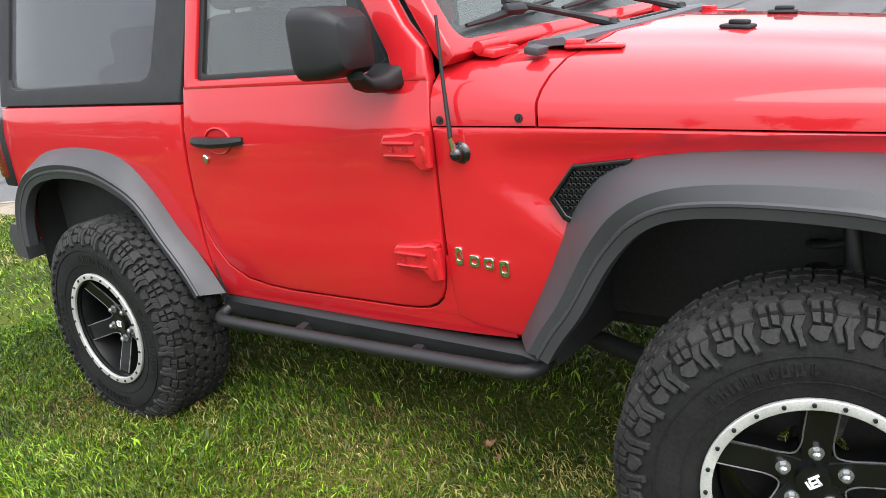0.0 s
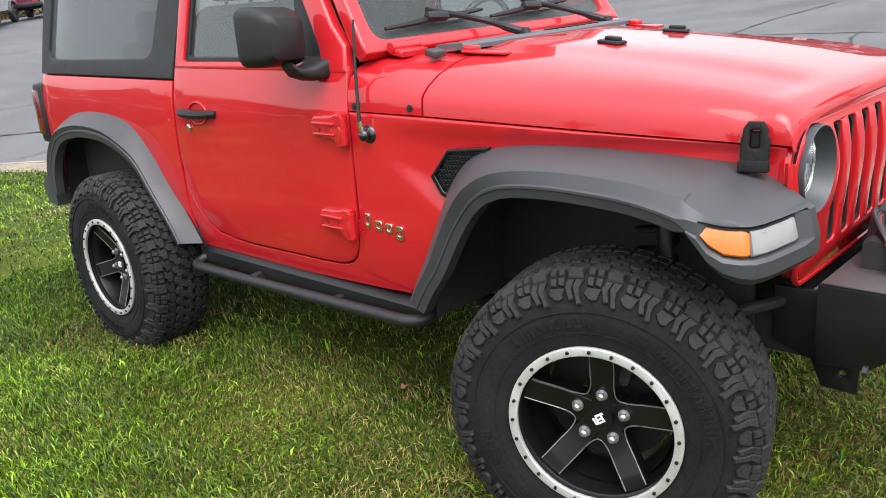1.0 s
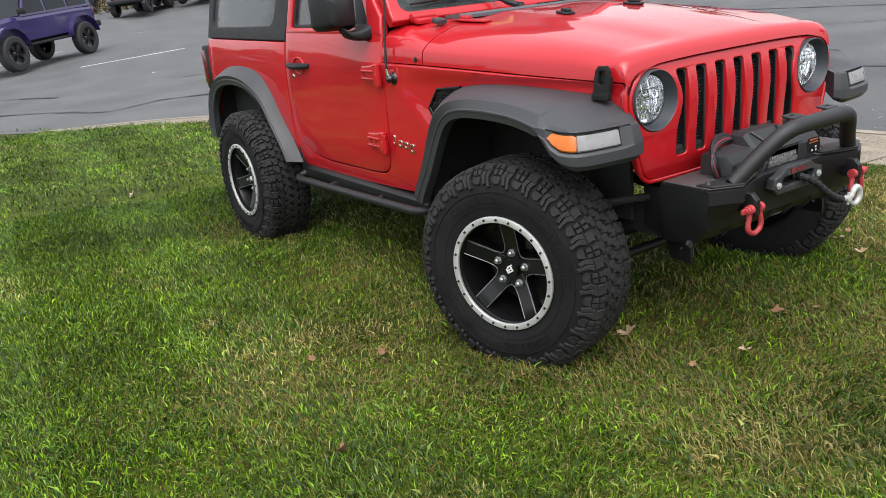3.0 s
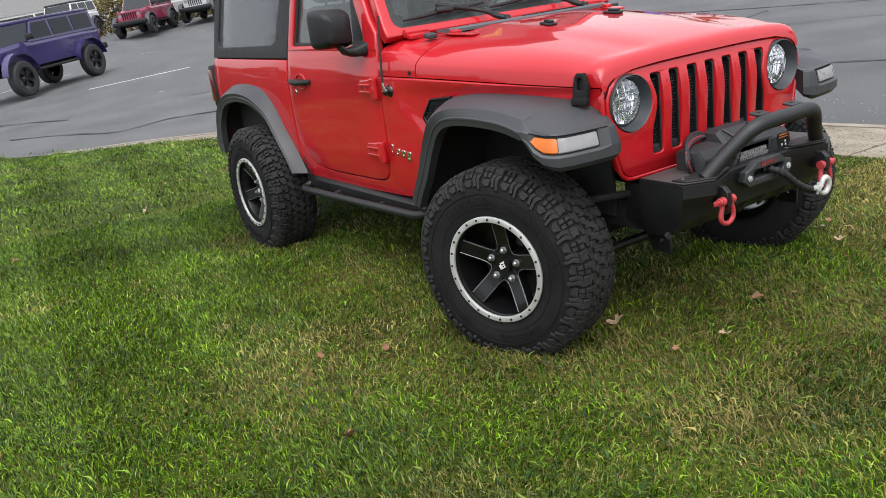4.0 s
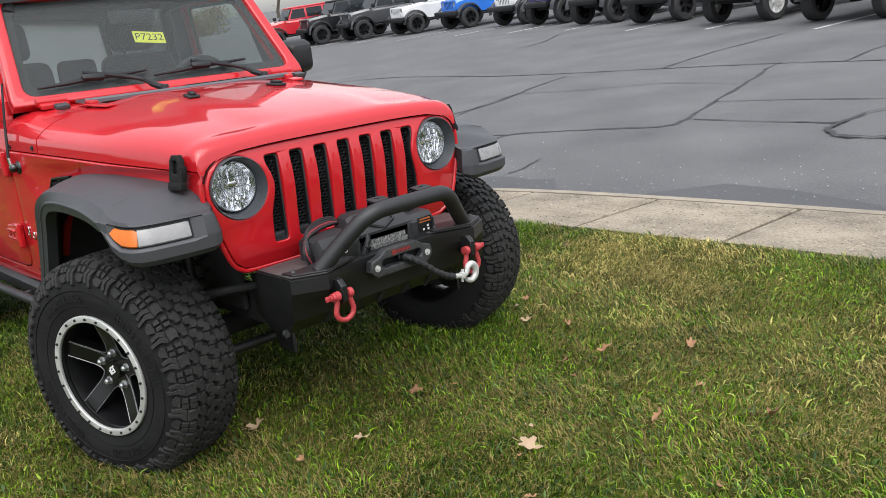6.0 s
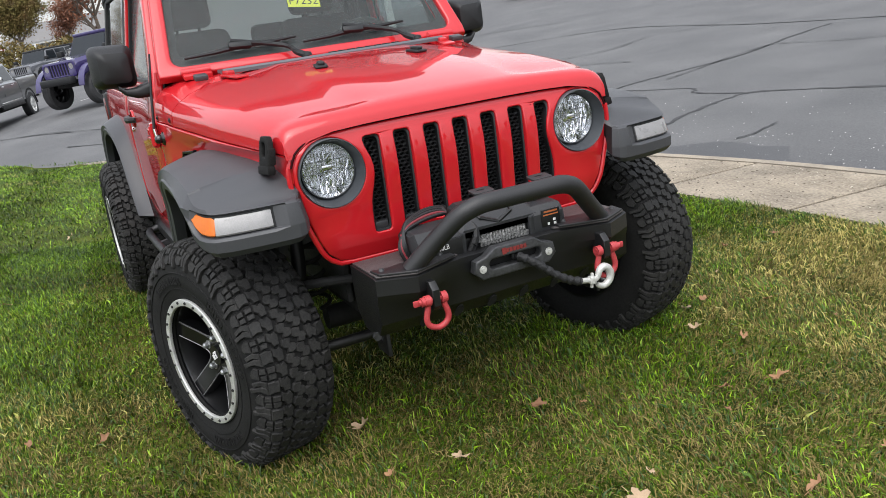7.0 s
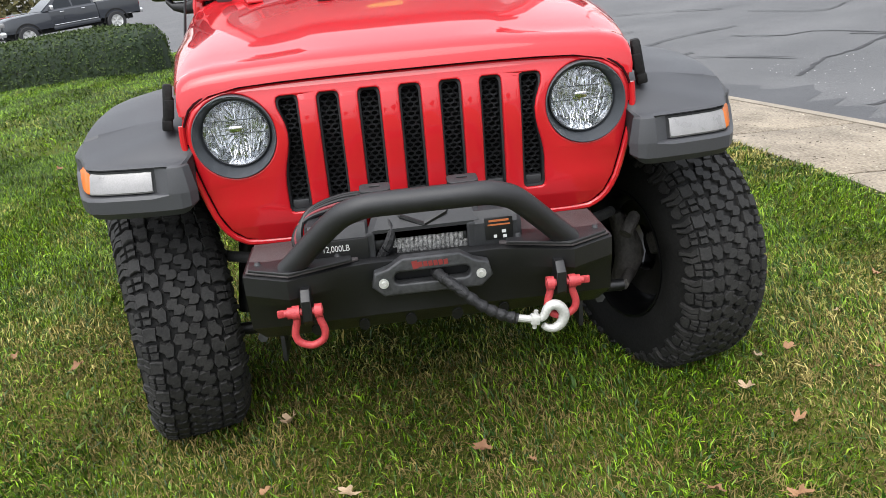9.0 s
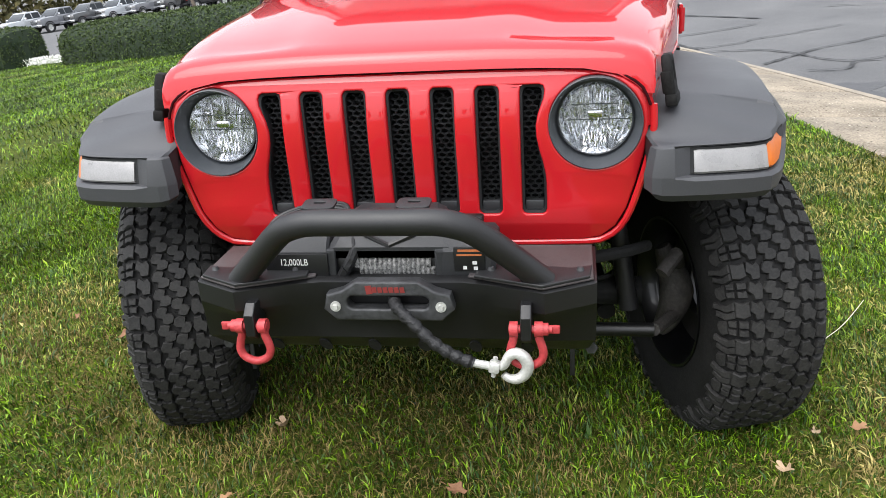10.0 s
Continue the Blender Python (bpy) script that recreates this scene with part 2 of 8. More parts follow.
def plate(loops, thick, bevel=0.0, res=2):
    """A flat plate in x and y with holes and rounded edges, z from 0 to thick, as a bmesh."""
    cu = bpy.data.curves.new("plate", "CURVE")
    cu.dimensions, cu.fill_mode = "2D", "BOTH"
    cu.extrude, cu.bevel_depth, cu.bevel_resolution, cu.offset = max(thick / 2 - bevel, 1e-4), bevel, res, -bevel
    for loop in loops:
        if sum(x0 * y1 - x1 * y0 for (x0, y0), (x1, y1) in zip(loop, [*loop[1:], loop[0]])) < 0:
            loop = loop[::-1]
        sp = cu.splines.new("POLY")
        sp.points.add(len(loop) - 1)
        for q, (x, y) in zip(sp.points, loop):
            q.co = (x, y, 0, 1)
        sp.use_cyclic_u = True
    ob = bpy.data.objects.new("plate", cu)
    scene.collection.objects.link(ob)
    dg = bpy.context.evaluated_depsgraph_get()
    dg.update()
    me = bpy.data.meshes.new_from_object(ob.evaluated_get(dg))
    bm = bmesh.new()
    bm.from_mesh(me)
    bpy.data.objects.remove(ob)
    bpy.data.curves.remove(cu)
    bpy.data.meshes.remove(me)
    bmesh.ops.remove_doubles(bm, verts=bm.verts[:], dist=1e-5)
    bmesh.ops.translate(bm, vec=(0, 0, thick / 2), verts=bm.verts[:])
    return bm


def cut(bm, axis, values):
    """Adds edges where the mesh crosses planes."""
    no = Vector([1 if i == axis else 0 for i in range(3)])
    for v in values:
        bmesh.ops.bisect_plane(bm, geom=bm.verts[:] + bm.edges[:] + bm.faces[:], dist=1e-5, plane_co=no * v, plane_no=no)


def bend(bm, f):
    for v in bm.verts:
        v.co = f(v.co)


def join(bm, other):
    """Adds another bmesh, which it frees, to bm."""
    me = bpy.data.meshes.new("tmp")
    other.to_mesh(me)
    other.free()
    bm.from_mesh(me)
    bpy.data.meshes.remove(me)


def rounded(w, h, r, n=5, cx=0.0, cy=0.0):
    """A rectangle with round corners, centred."""
    out = []
    for qx, qy, a in ((w / 2 - r, h / 2 - r, 0), (-w / 2 + r, h / 2 - r, 90), (-w / 2 + r, -h / 2 + r, 180), (w / 2 - r, -h / 2 + r, 270)):
        for k in range(n + 1):
            b = radians(a + 90 * k / n)
            out.append((cx + qx + r * math.cos(b), cy + qy + r * math.sin(b)))
    return out


def circle(r, n=24, cx=0.0, cy=0.0):
    return [(cx + r * math.cos(k * math.tau / n), cy + r * math.sin(k * math.tau / n)) for k in range(n)]


def lerp_table(table, x):
    for (a, va), (b, vb) in zip(table, table[1:]):
        if x <= b:
            t = max(0.0, (x - a) / (b - a))
            return va + (vb - va) * t
    return table[-1][1]


def step01(a, b, x):
    t = min(1.0, max(0.0, (x - a) / (b - a)))
    return t * t * (3 - 2 * t)


def flip_y(bm):
    """The mirror image across the car's middle."""
    for v in bm.verts:
        v.co.y = -v.co.y
    bmesh.ops.reverse_faces(bm, faces=bm.faces[:])
    return bm


def face_to(axis, at):
    """A matrix that turns z to the given direction and moves to a place."""
    return Matrix.Translation(at) @ Vector(axis).normalized().to_track_quat("Z", "Y").to_matrix().to_4x4()


# ---- the red off-road car ----
car = tagged(empty("off_road_car", BANK), "bright red off-road car with black soft top parked on lawn", "car")


def half_width(x, z):
    """The body's half width."""
    w = lerp_table([(-0.8, 0.764), (0.0, 0.770), (1.5, 0.770), (1.85, 0.747), (2.35, 0.690), (2.85, 0.600)], x)
    if z > 1.13:
        w -= 0.16 * (min(z, 1.27) - 1.13) ** 1.0
    if z > 1.27:
        w -= 0.19 * (z - 1.27)
    if z < 0.78:
        w -= 0.55 * (0.78 - z) ** 2
    return w


def side_panel(outline, holes=(), thick=0.03, bevel=0.006, zs=None, xs=None, out=0.0, dent=None):
    """A panel of the car's right side from an outline in x and z; it follows the body's width."""
    bm = plate([outline, *holes], thick, bevel)
    zmin, zmax = min(p[1] for p in outline), max(p[1] for p in outline)
    xmin, xmax = min(p[0] for p in outline), max(p[0] for p in outline)
    cut(bm, 1, zs if zs is not None else np.arange(zmin + 0.05, zmax - 0.02, 0.07))
    cut(bm, 0, xs if xs is not None else np.arange(xmin + 0.1, xmax - 0.05, 0.25))

    def f(v):
        x, z, d = v.x, v.y, v.z
        y = half_width(x, z) + out - thick + d
        if dent:
            y += dent(x, z) * (d / thick)
        return Vector((x, -y, z))

    bend(bm, f)
    return bm


def both(name, make, material, parent=car, label=""):
    """The right-hand piece and its mirror image on the left."""
    a = part(name, make(), material, parent, label)
    b = part(name, flip_y(make()), material, parent, label)
    return a, b


# light-blocking dark inner shell: floor, firewall, tail panel, side linings and engine bay
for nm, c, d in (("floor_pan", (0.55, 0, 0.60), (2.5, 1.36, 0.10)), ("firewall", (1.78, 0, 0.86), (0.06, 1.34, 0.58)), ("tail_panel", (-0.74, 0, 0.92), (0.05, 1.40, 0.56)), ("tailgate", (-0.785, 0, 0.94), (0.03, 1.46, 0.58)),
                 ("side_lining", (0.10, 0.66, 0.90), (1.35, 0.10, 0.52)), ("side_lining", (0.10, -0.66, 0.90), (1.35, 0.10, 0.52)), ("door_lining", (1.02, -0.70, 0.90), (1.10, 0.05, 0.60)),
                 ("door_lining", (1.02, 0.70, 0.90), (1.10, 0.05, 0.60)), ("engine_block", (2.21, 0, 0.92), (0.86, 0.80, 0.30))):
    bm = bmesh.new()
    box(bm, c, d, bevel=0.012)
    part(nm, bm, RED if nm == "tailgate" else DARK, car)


def liner(x0, x1, zt, y0, y1, end=0.0):
    bm = bmesh.new()
    xm, hx = (x0 + x1) / 2, (x1 - x0) / 2
    arc = [(xm + hx * math.cos(a), 0.5 + (zt - 0.5) * max(0, math.sin(a)) ** 0.6) for a in np.linspace(math.pi, end, 17)]
    rings = [[(x, y, z) for x, z in arc] + [(x, y, z + 0.02) for x, z in arc[::-1]] for y in (-y1, -y0)]
    loft(bm, rings, True, True)
    return bm


for s in (-1, 1):
    bm = bmesh.new()
    box(bm, (2.27, s * 0.415, 0.80), (0.90, 0.02, 0.54), bevel=0.004)
    part("inner_fender", bm, LINER, car)
both("wheel_housing", lambda: liner(1.86, 2.90, 1.02, 0.36, 0.76, 0.62), LINER, car, "black wheel housing liner")
both("rear_wheel_housing", lambda: liner(-0.72, 0.50, 1.04, 0.60, 0.76), LINER, car, "black wheel housing liner")

# rear quarter, door, sill and cowl side
QUARTER = [(0.478, 0.56), (0.466, 0.80), (0.462, 0.92), (0.466, 1.02), (0.484, 1.215), (-0.775, 1.225), (-0.795, 1.10), (-0.79, 0.66), (-0.725, 0.64),
           (-0.700, 0.78), (-0.640, 0.90), (-0.50, 0.985), (-0.37, 1.022), (-0.03, 1.022), (0.14, 0.965), (0.450, 0.60)]
both("rear_quarter_panel", lambda: side_panel(QUARTER), RED)
DOOR = [(0.497, 1.20), (0.478, 1.02), (0.475, 0.90), (0.50, 0.785), (0.535, 0.72), (0.58, 0.662), (0.66, 0.618), (0.76, 0.602), (0.87, 0.596), (1.33, 0.603), (1.40, 0.607),
        (1.447, 0.615), (1.480, 0.629), (1.504, 0.651), (1.520, 0.683), (1.530, 0.726), (1.535, 0.78), (1.541, 0.95), (1.544, 1.14), (1.542, 1.262), (0.505, 1.272)]
doors = both("door", lambda: side_panel(DOOR, bevel=0.007), RED, car, "bright red steel door")
both("sill_panel", lambda: side_panel([(0.482, 0.530), (0.480, 0.80), (0.4805, 0.86), (0.494, 0.785), (0.529, 0.716), (0.574, 0.657), (0.655, 0.612), (0.76, 0.596), (0.87, 0.590), (1.33, 0.597), (1.402, 0.601), (1.450, 0.609), (1.484, 0.624), (1.509, 0.647), (1.5255, 0.681), (1.5355, 0.725), (1.5405, 0.78), (1.552, 0.78), (1.56, 0.640), (1.62, 0.600), (1.72, 0.585), (1.72, 0.545), (1.0, 0.525)], out=-0.002, bevel=0.002), RED)


def scoop(x, z):
    """The pressed hollow behind the fender vent."""
    a = step01(1.62, 1.98, x) * step01(1.10, 1.06, z) * step01(0.80 + 0.55 * (1.98 - x), 0.88 + 0.55 * (1.98 - x), z)
    return -0.020 * a


COWLSIDE = [(1.547, 0.60), (1.60, 0.572), (1.76, 0.552), (1.815, 0.60), (1.915, 0.78), (2.005, 0.92), (2.10, 0.975), (2.30, 0.985), (2.852, 0.985), (2.852, 1.076), (2.78, 1.081), (2.55, 1.093), (2.3, 1.107), (1.85, 1.127), (1.551, 1.135), (1.548, 0.95)]
VENT = [(1.938, 1.038), (2.085, 1.052), (2.070, 1.030), (1.930, 0.890), (1.905, 0.900), (1.872, 0.953)]
both("fender_side_panel", lambda: side_panel(COWLSIDE, xs=np.arange(1.6, 2.8, 0.03), zs=np.arange(0.6, 1.12, 0.03), dent=scoop), RED)


def vent_mesh():
    cx, cz = sum(p[0] for p in VENT) / 6, sum(p[1] for p in VENT) / 6
    bm = side_panel(VENT, [[(cx + (x - cx) * 0.84, cz + (z - cz) * 0.84) for x, z in VENT]], thick=0.016, bevel=0.003, out=0.006, xs=[], zs=[])
    join(bm, side_panel([(cx + (x - cx) * 0.9, cz + (z - cz) * 0.9) for x, z in VENT], thick=0.006, bevel=0.0, out=-0.006, xs=[], zs=[]))
    return bm


def vent_cells():
    bm = bmesh.new()
    cx, cz = sum(p[0] for p in VENT) / 6, sum(p[1] for p in VENT) / 6
    poly = [(cx + (x - cx) * 0.80, cz + (z - cz) * 0.80) for x, z in VENT]
    for i in range(19):
        for j in range(11):
            x, z = 1.875 + i * 0.0125 + (j % 2) * 0.006, 0.900 + j * 0.0145
            odd = sum((b0 > z) != (b1 > z) and x < (a1 - a0) * (z - b0) / (b1 - b0) + a0 for (a0, b0), (a1, b1) in zip(poly, poly[1:] + poly[:1])) % 2
            if odd:
                lathe(bm, [(0.0068, 0.0), (0.0070, 0.004), (0.0054, 0.005), (0.0048, 0.0), (0.0068, 0.0)], 6, face_to((0, -1, 0), (x, -half_width(x, z) + 0.003, z)))
    return bm


for vent, cells in zip(both("fender_vent", vent_mesh, mat("gloss_black_plastic", (0.008, 0.008, 0.009), 0.25), car, "gloss black honeycomb fender vent"), (0, 1)):
    b = vent_cells()
    part("honeycomb", flip_y(b) if cells else b, BLACK_PLASTIC, vent)


# hood and cowl
def top_height(x):
    return lerp_table([(1.5, 1.302), (1.86, 1.296), (2.17, 1.272), (2.45, 1.242), (2.65, 1.212), (2.755, 1.192), (2.82, 1.176), (2.845, 1.165), (2.857, 1.152), (2.863, 1.140)], x)


def seam_height(x):
    return lerp_table([(1.5, 1.140), (1.85, 1.132), (2.3, 1.112), (2.55, 1.098), (2.78, 1.086), (2.863, 1.081)], x)


def hood_section(x, n=0):
    w, zs, zt = half_width(x, 1.10) - 0.004, seam_height(x), top_height(x)
    if x > 2.78:
        w = w * 0.985
    h = zt - zs
    c = lerp_table([(1.5, 0.056), (1.86, 0.056), (2.4, 0.052), (2.70, 0.046), (2.83, 0.030), (2.863, 0.010)], x)
    rise = h - c
    k = 0.45 if x > 2.83 else 1.0
    pts = [(w, zs), (w - 0.002, zs + 0.55 * c), (w - 0.005, zs + 0.9 * c), (w - 0.012 * k, zs + c + 0.05 * rise), (w - 0.035 * k, zs + c + 0.24 * rise), (w - 0.085 * k, zs + c + 0.50 * rise),
           (w - 0.17 * k, zs + c + 0.76 * rise), (0.40 * w / 0.7, zt - 0.008), (0.31 * w / 0.7, zt + 0.001), (0.27 * w / 0.7, zt + 0.008), (0.13, zt + 0.010), (0.0, zt + 0.011)]
    if x > 2.1:
        q = step01(2.1, 2.76, x)
        full = [*pts[:3], (w - 0.009, zs + c + 0.12 * rise), (w - 0.022, zs + c + 0.40 * rise), (w - 0.052, zs + c + 0.68 * rise), (w - 0.118, zs + c + 0.88 * rise), *pts[7:]]
        pts = [(a + (y - a) * q, b + (z - b) * q) for (a, b), (y, z) in zip(pts, full)]
    if x > 2.76:
        q = step01(2.76, 2.835, x)
        edge = [(0.585, -0.068), (0.585, -0.058), (0.583, -0.049), (0.577, -0.039), (0.565, -0.029), (0.543, -0.0205), (0.505, -0.0140), (0.43, -0.0075), (0.33, -0.003), (0.24, 0.0), (0.13, 0.001), (0.0, 0.001)]
        pts = [(a + (y * w / 0.585 - a) * q, b + (zt + 0.011 + z - b) * q) for (a, b), (y, z) in zip(pts, edge)]
        low = pts[2][1] - zs
        pts[0], pts[1] = (pts[0][0], zs), (pts[1][0], zs + 0.5 * low)
    if x < 1.855:
        q = step01(1.855, 1.62, x)
        old = [(w, zs), (w - 0.001, zs + 0.22 * h), (w - 0.008, zs + 0.42 * h), (w - 0.026, zs + 0.62 * h), (w - 0.058, zs + 0.78 * h), (w - 0.105, zs + 0.885 * h), (w - 0.19, zs + 0.955 * h), *pts[7:]]
        pts = [(a + (c - a) * q, b + (d - b) * q) for (a, b), (c, d) in zip(pts, old)]
    return pts


def shell(bm, xs, lip=0.035, front=None):
    rings = []
    for x in xs:
        r = hood_section(x)
        rings.append([(x, -y, z) for y, z in r] + [(x, y, z) for y, z in r[::-1][1:]])
    rows = loft(bm, rings, False)
    for row, s in ((rows[0], -1), (rows[-1], 1)):
        low = [bm.verts.new((v.co.x + (0.005 if s > 0 and front else 0), v.co.y * 0.995, min(v.co.z - 0.004, max(1.066, lerp_table(front, abs(v.co.y)) + 0.004)) if s > 0 and front else v.co.z - lip)) for v in row]
        for i in range(len(row) - 1):
            bm.faces.new((row[i], row[i + 1], low[i + 1], low[i]))
    for k in (0, -1):
        edge = [r[k] for r in rows]
        low = [bm.verts.new((v.co.x, v.co.y * 0.97, v.co.z - 0.004)) for v in edge]
        for i in range(len(edge) - 1):
            bm.faces.new((edge[i], edge[i + 1], low[i + 1], low[i]))


bm = bmesh.new()
shell(bm, [1.857, 1.93, 2.02, 2.17, 2.32, 2.45, 2.55, 2.65, 2.71, 2.755, 2.79, 2.82, 2.835, 2.846, 2.853, 2.858, 2.863], front=[(0.0, 1.129), (0.20, 1.129), (0.40, 1.125), (0.47, 1.118), (0.517, 1.104), (0.554, 1.078), (0.572, 1.038)])
hood = part("hood", bm, RED, car, "bright red hood with a low raised centre", angle=28)
bm = bmesh.new()
shell(bm, [1.549, 1.60, 1.66, 1.72, 1.78, 1.849])
cowl = part("cowl_panel", bm, RED, car, angle=50)
for s in (-1, 1):
    for x in (1.575, 1.805):
        bm = bmesh.new()
        disc(bm, 0.011, 0.006, 14, face_to((0, s, 0.1), (x, s * (half_width(x, 1.15) - 0.005), 1.152)))
        disc(bm, 0.005, 0.010, 6, face_to((0, s, 0.1), (x, s * (half_width(x, 1.15) - 0.005), 1.152)))
        part("bolt", bm, BLACK_PLASTIC, cowl, "black cowl bolt")

# grey vent strip under the windscreen, with slots, and the hood's rubber stops and jets
bm = bmesh.new()
rings = []
for y in np.linspace(-0.50, 0.50, 21):
    q = 0.018 * (1 - (y / 0.5) ** 2)
    rings.append([(1.700 + q, y, 1.313), (1.808 + q, y, 1.317), (1.816 + q, y, 1.309), (1.816 + q, y, 1.296), (1.700 + q, y, 1.300)])
loft(bm, rings)
strip = part("cowl_vent", bm, COWL_GREY, car, "grey plastic vent strip under the windscreen")
for k in range(8):
    bm = bmesh.new()
    box(bm, (1.790, -0.02 + k * 0.042, 1.316), (0.028, 0.026, 0.008), pose(0, 0, 0, 0, 0, 24), 0.002)
    part("slot", bm, DARK, strip)
for s in (-1, 1):
    bm = bmesh.new()
    box(bm, (2.160, s * 0.203, 1.287), (0.085, 0.050, 0.012), pose(0, 0, 0, 0, 5, s * 12), 0.006)
    box(bm, (2.165, s * 0.203, 1.297), (0.055, 0.026, 0.014), pose(0, 0, 0, 0, 5, s * 12), 0.006)
    part("rubber_stop", bm, BLACK_PLASTIC, hood, "black rubber hood stop")
    bm = bmesh.new()
    box(bm, (1.885, s * 0.475, 1.288), (0.15, 0.055, 0.010), pose(0, 0, 0, 0, 4, s * -14), 0.004)
    box(bm, (1.835, s * 0.485, 1.300), (0.05, 0.035, 0.020), pose(0, 0, 0, 0, 4, s * -14), 0.006)
    part("hood_hinge", bm, RED, hood)
    bm = bmesh.new()
    box(bm, (1.775, s * 0.585, 1.297), (0.045, 0.055, 0.022), pose(0, 0, 0, 0, 12, 0), 0.006)
    part("washer_jet", bm, FLARE_PLASTIC, cowl, "grey plastic washer jet")
    bm = bmesh.new()
    disc(bm, 0.017, 0.125, 14, face_to((0, 1, 0), (1.632, s * 0.575 - 0.0625, 1.318)))
    box(bm, (1.652, s * 0.575, 1.302), (0.06, 0.12, 0.022), pose(0, 0, 0, 0, 10, 0), 0.006)
    part("windscreen_hinge", bm, RED, cowl)


# hood latches
def latch():
    bm = bmesh.new()
    n = Vector((0.20, -0.96, 0.16)).normalized()
    w = half_width(2.79, 1.1)
    up = Vector((0, 0, 1))
    right = up.cross(n).normalized()
    up = n.cross(right)
    m = Matrix.Translation((2.792, -w - 0.002, 1.078)) @ Matrix((right, up, n)).transposed().to_4x4()
    a = plate([[(-0.034, -0.055), (0.034, -0.055), (0.036, -0.02), (0.031, 0.048), (0.018, 0.066), (-0.018, 0.066), (-0.031, 0.048), (-0.036, -0.02)], rounded(0.026, 0.046, 0.006, cy=0.022)], 0.030, 0.007)
    bmesh.ops.transform(a, matrix=m, verts=a.verts[:])
    join(bm, a)
    box(bm, m @ Vector((0, 0.022, 0.008)), (0.022, 0.040, 0.012), m.to_3x3().to_4x4(), 0.003)
    box(bm, m @ Vector((0, -0.045, 0.016)), (0.080, 0.030, 0.034), m.to_3x3().to_4x4(), 0.006)
    box(bm, m @ Vector((-0.030, 0.0, 0.010)), (0.014, 0.055, 0.030), m.to_3x3().to_4x4(), 0.005)
    box(bm, m @ Vector((0.030, 0.0, 0.010)), (0.014, 0.055, 0.030), m.to_3x3().to_4x4(), 0.005)
    bmesh.ops.transform(bm, matrix=m @ Matrix.Diagonal((0.86, 0.92, 0.80, 1)) @ m.inverted(), verts=bm.verts[:])
    return bm


both("hood_latch", latch, RUBBER, car, "black rubber hood latch")

# grille with seven slots and two lamp openings
GY = [(0.0, 1.131), (0.20, 1.131), (0.40, 1.127), (0.47, 1.120), (0.525, 1.106), (0.562, 1.080), (0.580, 1.040), (0.582, 0.995), (0.574, 0.935), (0.556, 0.865), (0.535, 0.800), (0.508, 0.752), (0.470, 0.724), (0.42, 0.714), (0.20, 0.712)]
GY = [(y - 0.008 * step01(0.46, 0.54, y), z - 0.002) for y, z in GY]
outer = [(y, z) for y, z in GY] + [(0.0, 0.711)] + [(-y, z) for y, z in GY[:0:-1]]


def slot_loop(k):
    c, w, top, bot = k * 0.1045, 0.056, 1.094, 0.785
    if abs(k) == 3:
        s = 1 if k > 0 else -1
        side = [(c + s * w_, z_) for w_, z_ in ((0.0235, 1.0905), (0.0270, 1.082), (0.0255, 1.066), (0.019, 1.048), (0.0115, 1.028), (0.0065, 1.003), (0.0075, 0.975), (0.0135, 0.945), (0.021, 0.917), (0.0265, 0.89), (0.029, 0.86), (0.029, 0.799), (0.0265, 0.7895), (0.019, bot))]
        inner = [(c - s * w_, z_) for w_, z_ in ((0.019, bot), (0.0265, 0.7895), (0.029, 0.799), (0.029, 1.080), (0.0265, 1.0895), (0.019, top), (-0.015, top))]
        return side + inner
    return rounded(w, top - bot, 0.014, 4, c, (top + bot) / 2)


LY, LZ = 0.455, 1.003
holes = [slot_loop(k) for k in range(-3, 4)] + [circle(0.106, 41, s * (LY + 0.0003), LZ + 0.0002) for s in (-1, 1)]


def grille_x(y, z):
    return 2.872 + 0.014 * math.exp(-((z - 0.985) / 0.11) ** 2) - 0.040 * step01(0.52, 0.64, abs(y)) - 0.05 * step01(0.80, 0.70, z) * 0.4 - 0.02 * step01(1.06, 1.14, z)


bm = plate([outer, *holes], 0.045)
bmesh.ops.bevel(bm, geom=[e for e in bm.edges if len(e.link_faces) == 2 and min(f.normal.z for f in e.link_faces) < 0.5 < max(f.normal.z for f in e.link_faces)], offset=0.006, segments=3, affect="EDGES", profile=0.5)
cut(bm, 1, [0.76, 0.82, 0.88, 0.93, 0.98, 1.03, 1.08])
bend(bm, lambda v: Vector((grille_x(v.x, v.y) - 0.045 + v.z, v.x, v.y)))
grille = part("grille", bm, RED, car, "bright red seven-slot grille", angle=50)
bm = bmesh.new()
tube(bm, smooth_path([(grille_x(y, z) - 0.006, y * 1.021, 0.925 + (z - 0.925) * 1.024) for y, z in outer[6:25]], 2), 0.0085, 8)
part("grille_rim", bm, RED, grille)
# dark tube laid in the gap under the hood edge, as its shade
bm = bmesh.new()
tube(bm, smooth_path([(max(2.8555, grille_x(y, z)), y * 1.008, z + 0.0015) for y, z in [(-y, z) for y, z in GY[6:0:-1]] + GY[:7]], 2), 0.0034, 8)
part("hood_seal", bm, SEAM, grille, "dark tube for the shaded gap between hood and grille")
bm = bmesh.new()
tube(bm, smooth_path([(max(2.835, grille_x(y, z) - 0.022), y * 0.995, z - 0.001) for y, z in [(-y, z) for y, z in GY[7:0:-1]] + GY[:8]], 2), 0.017, 8)
part("grille_return", bm, RED, grille)
# dark tube along the rim, with the groove's shade in its colour
bm = bmesh.new()
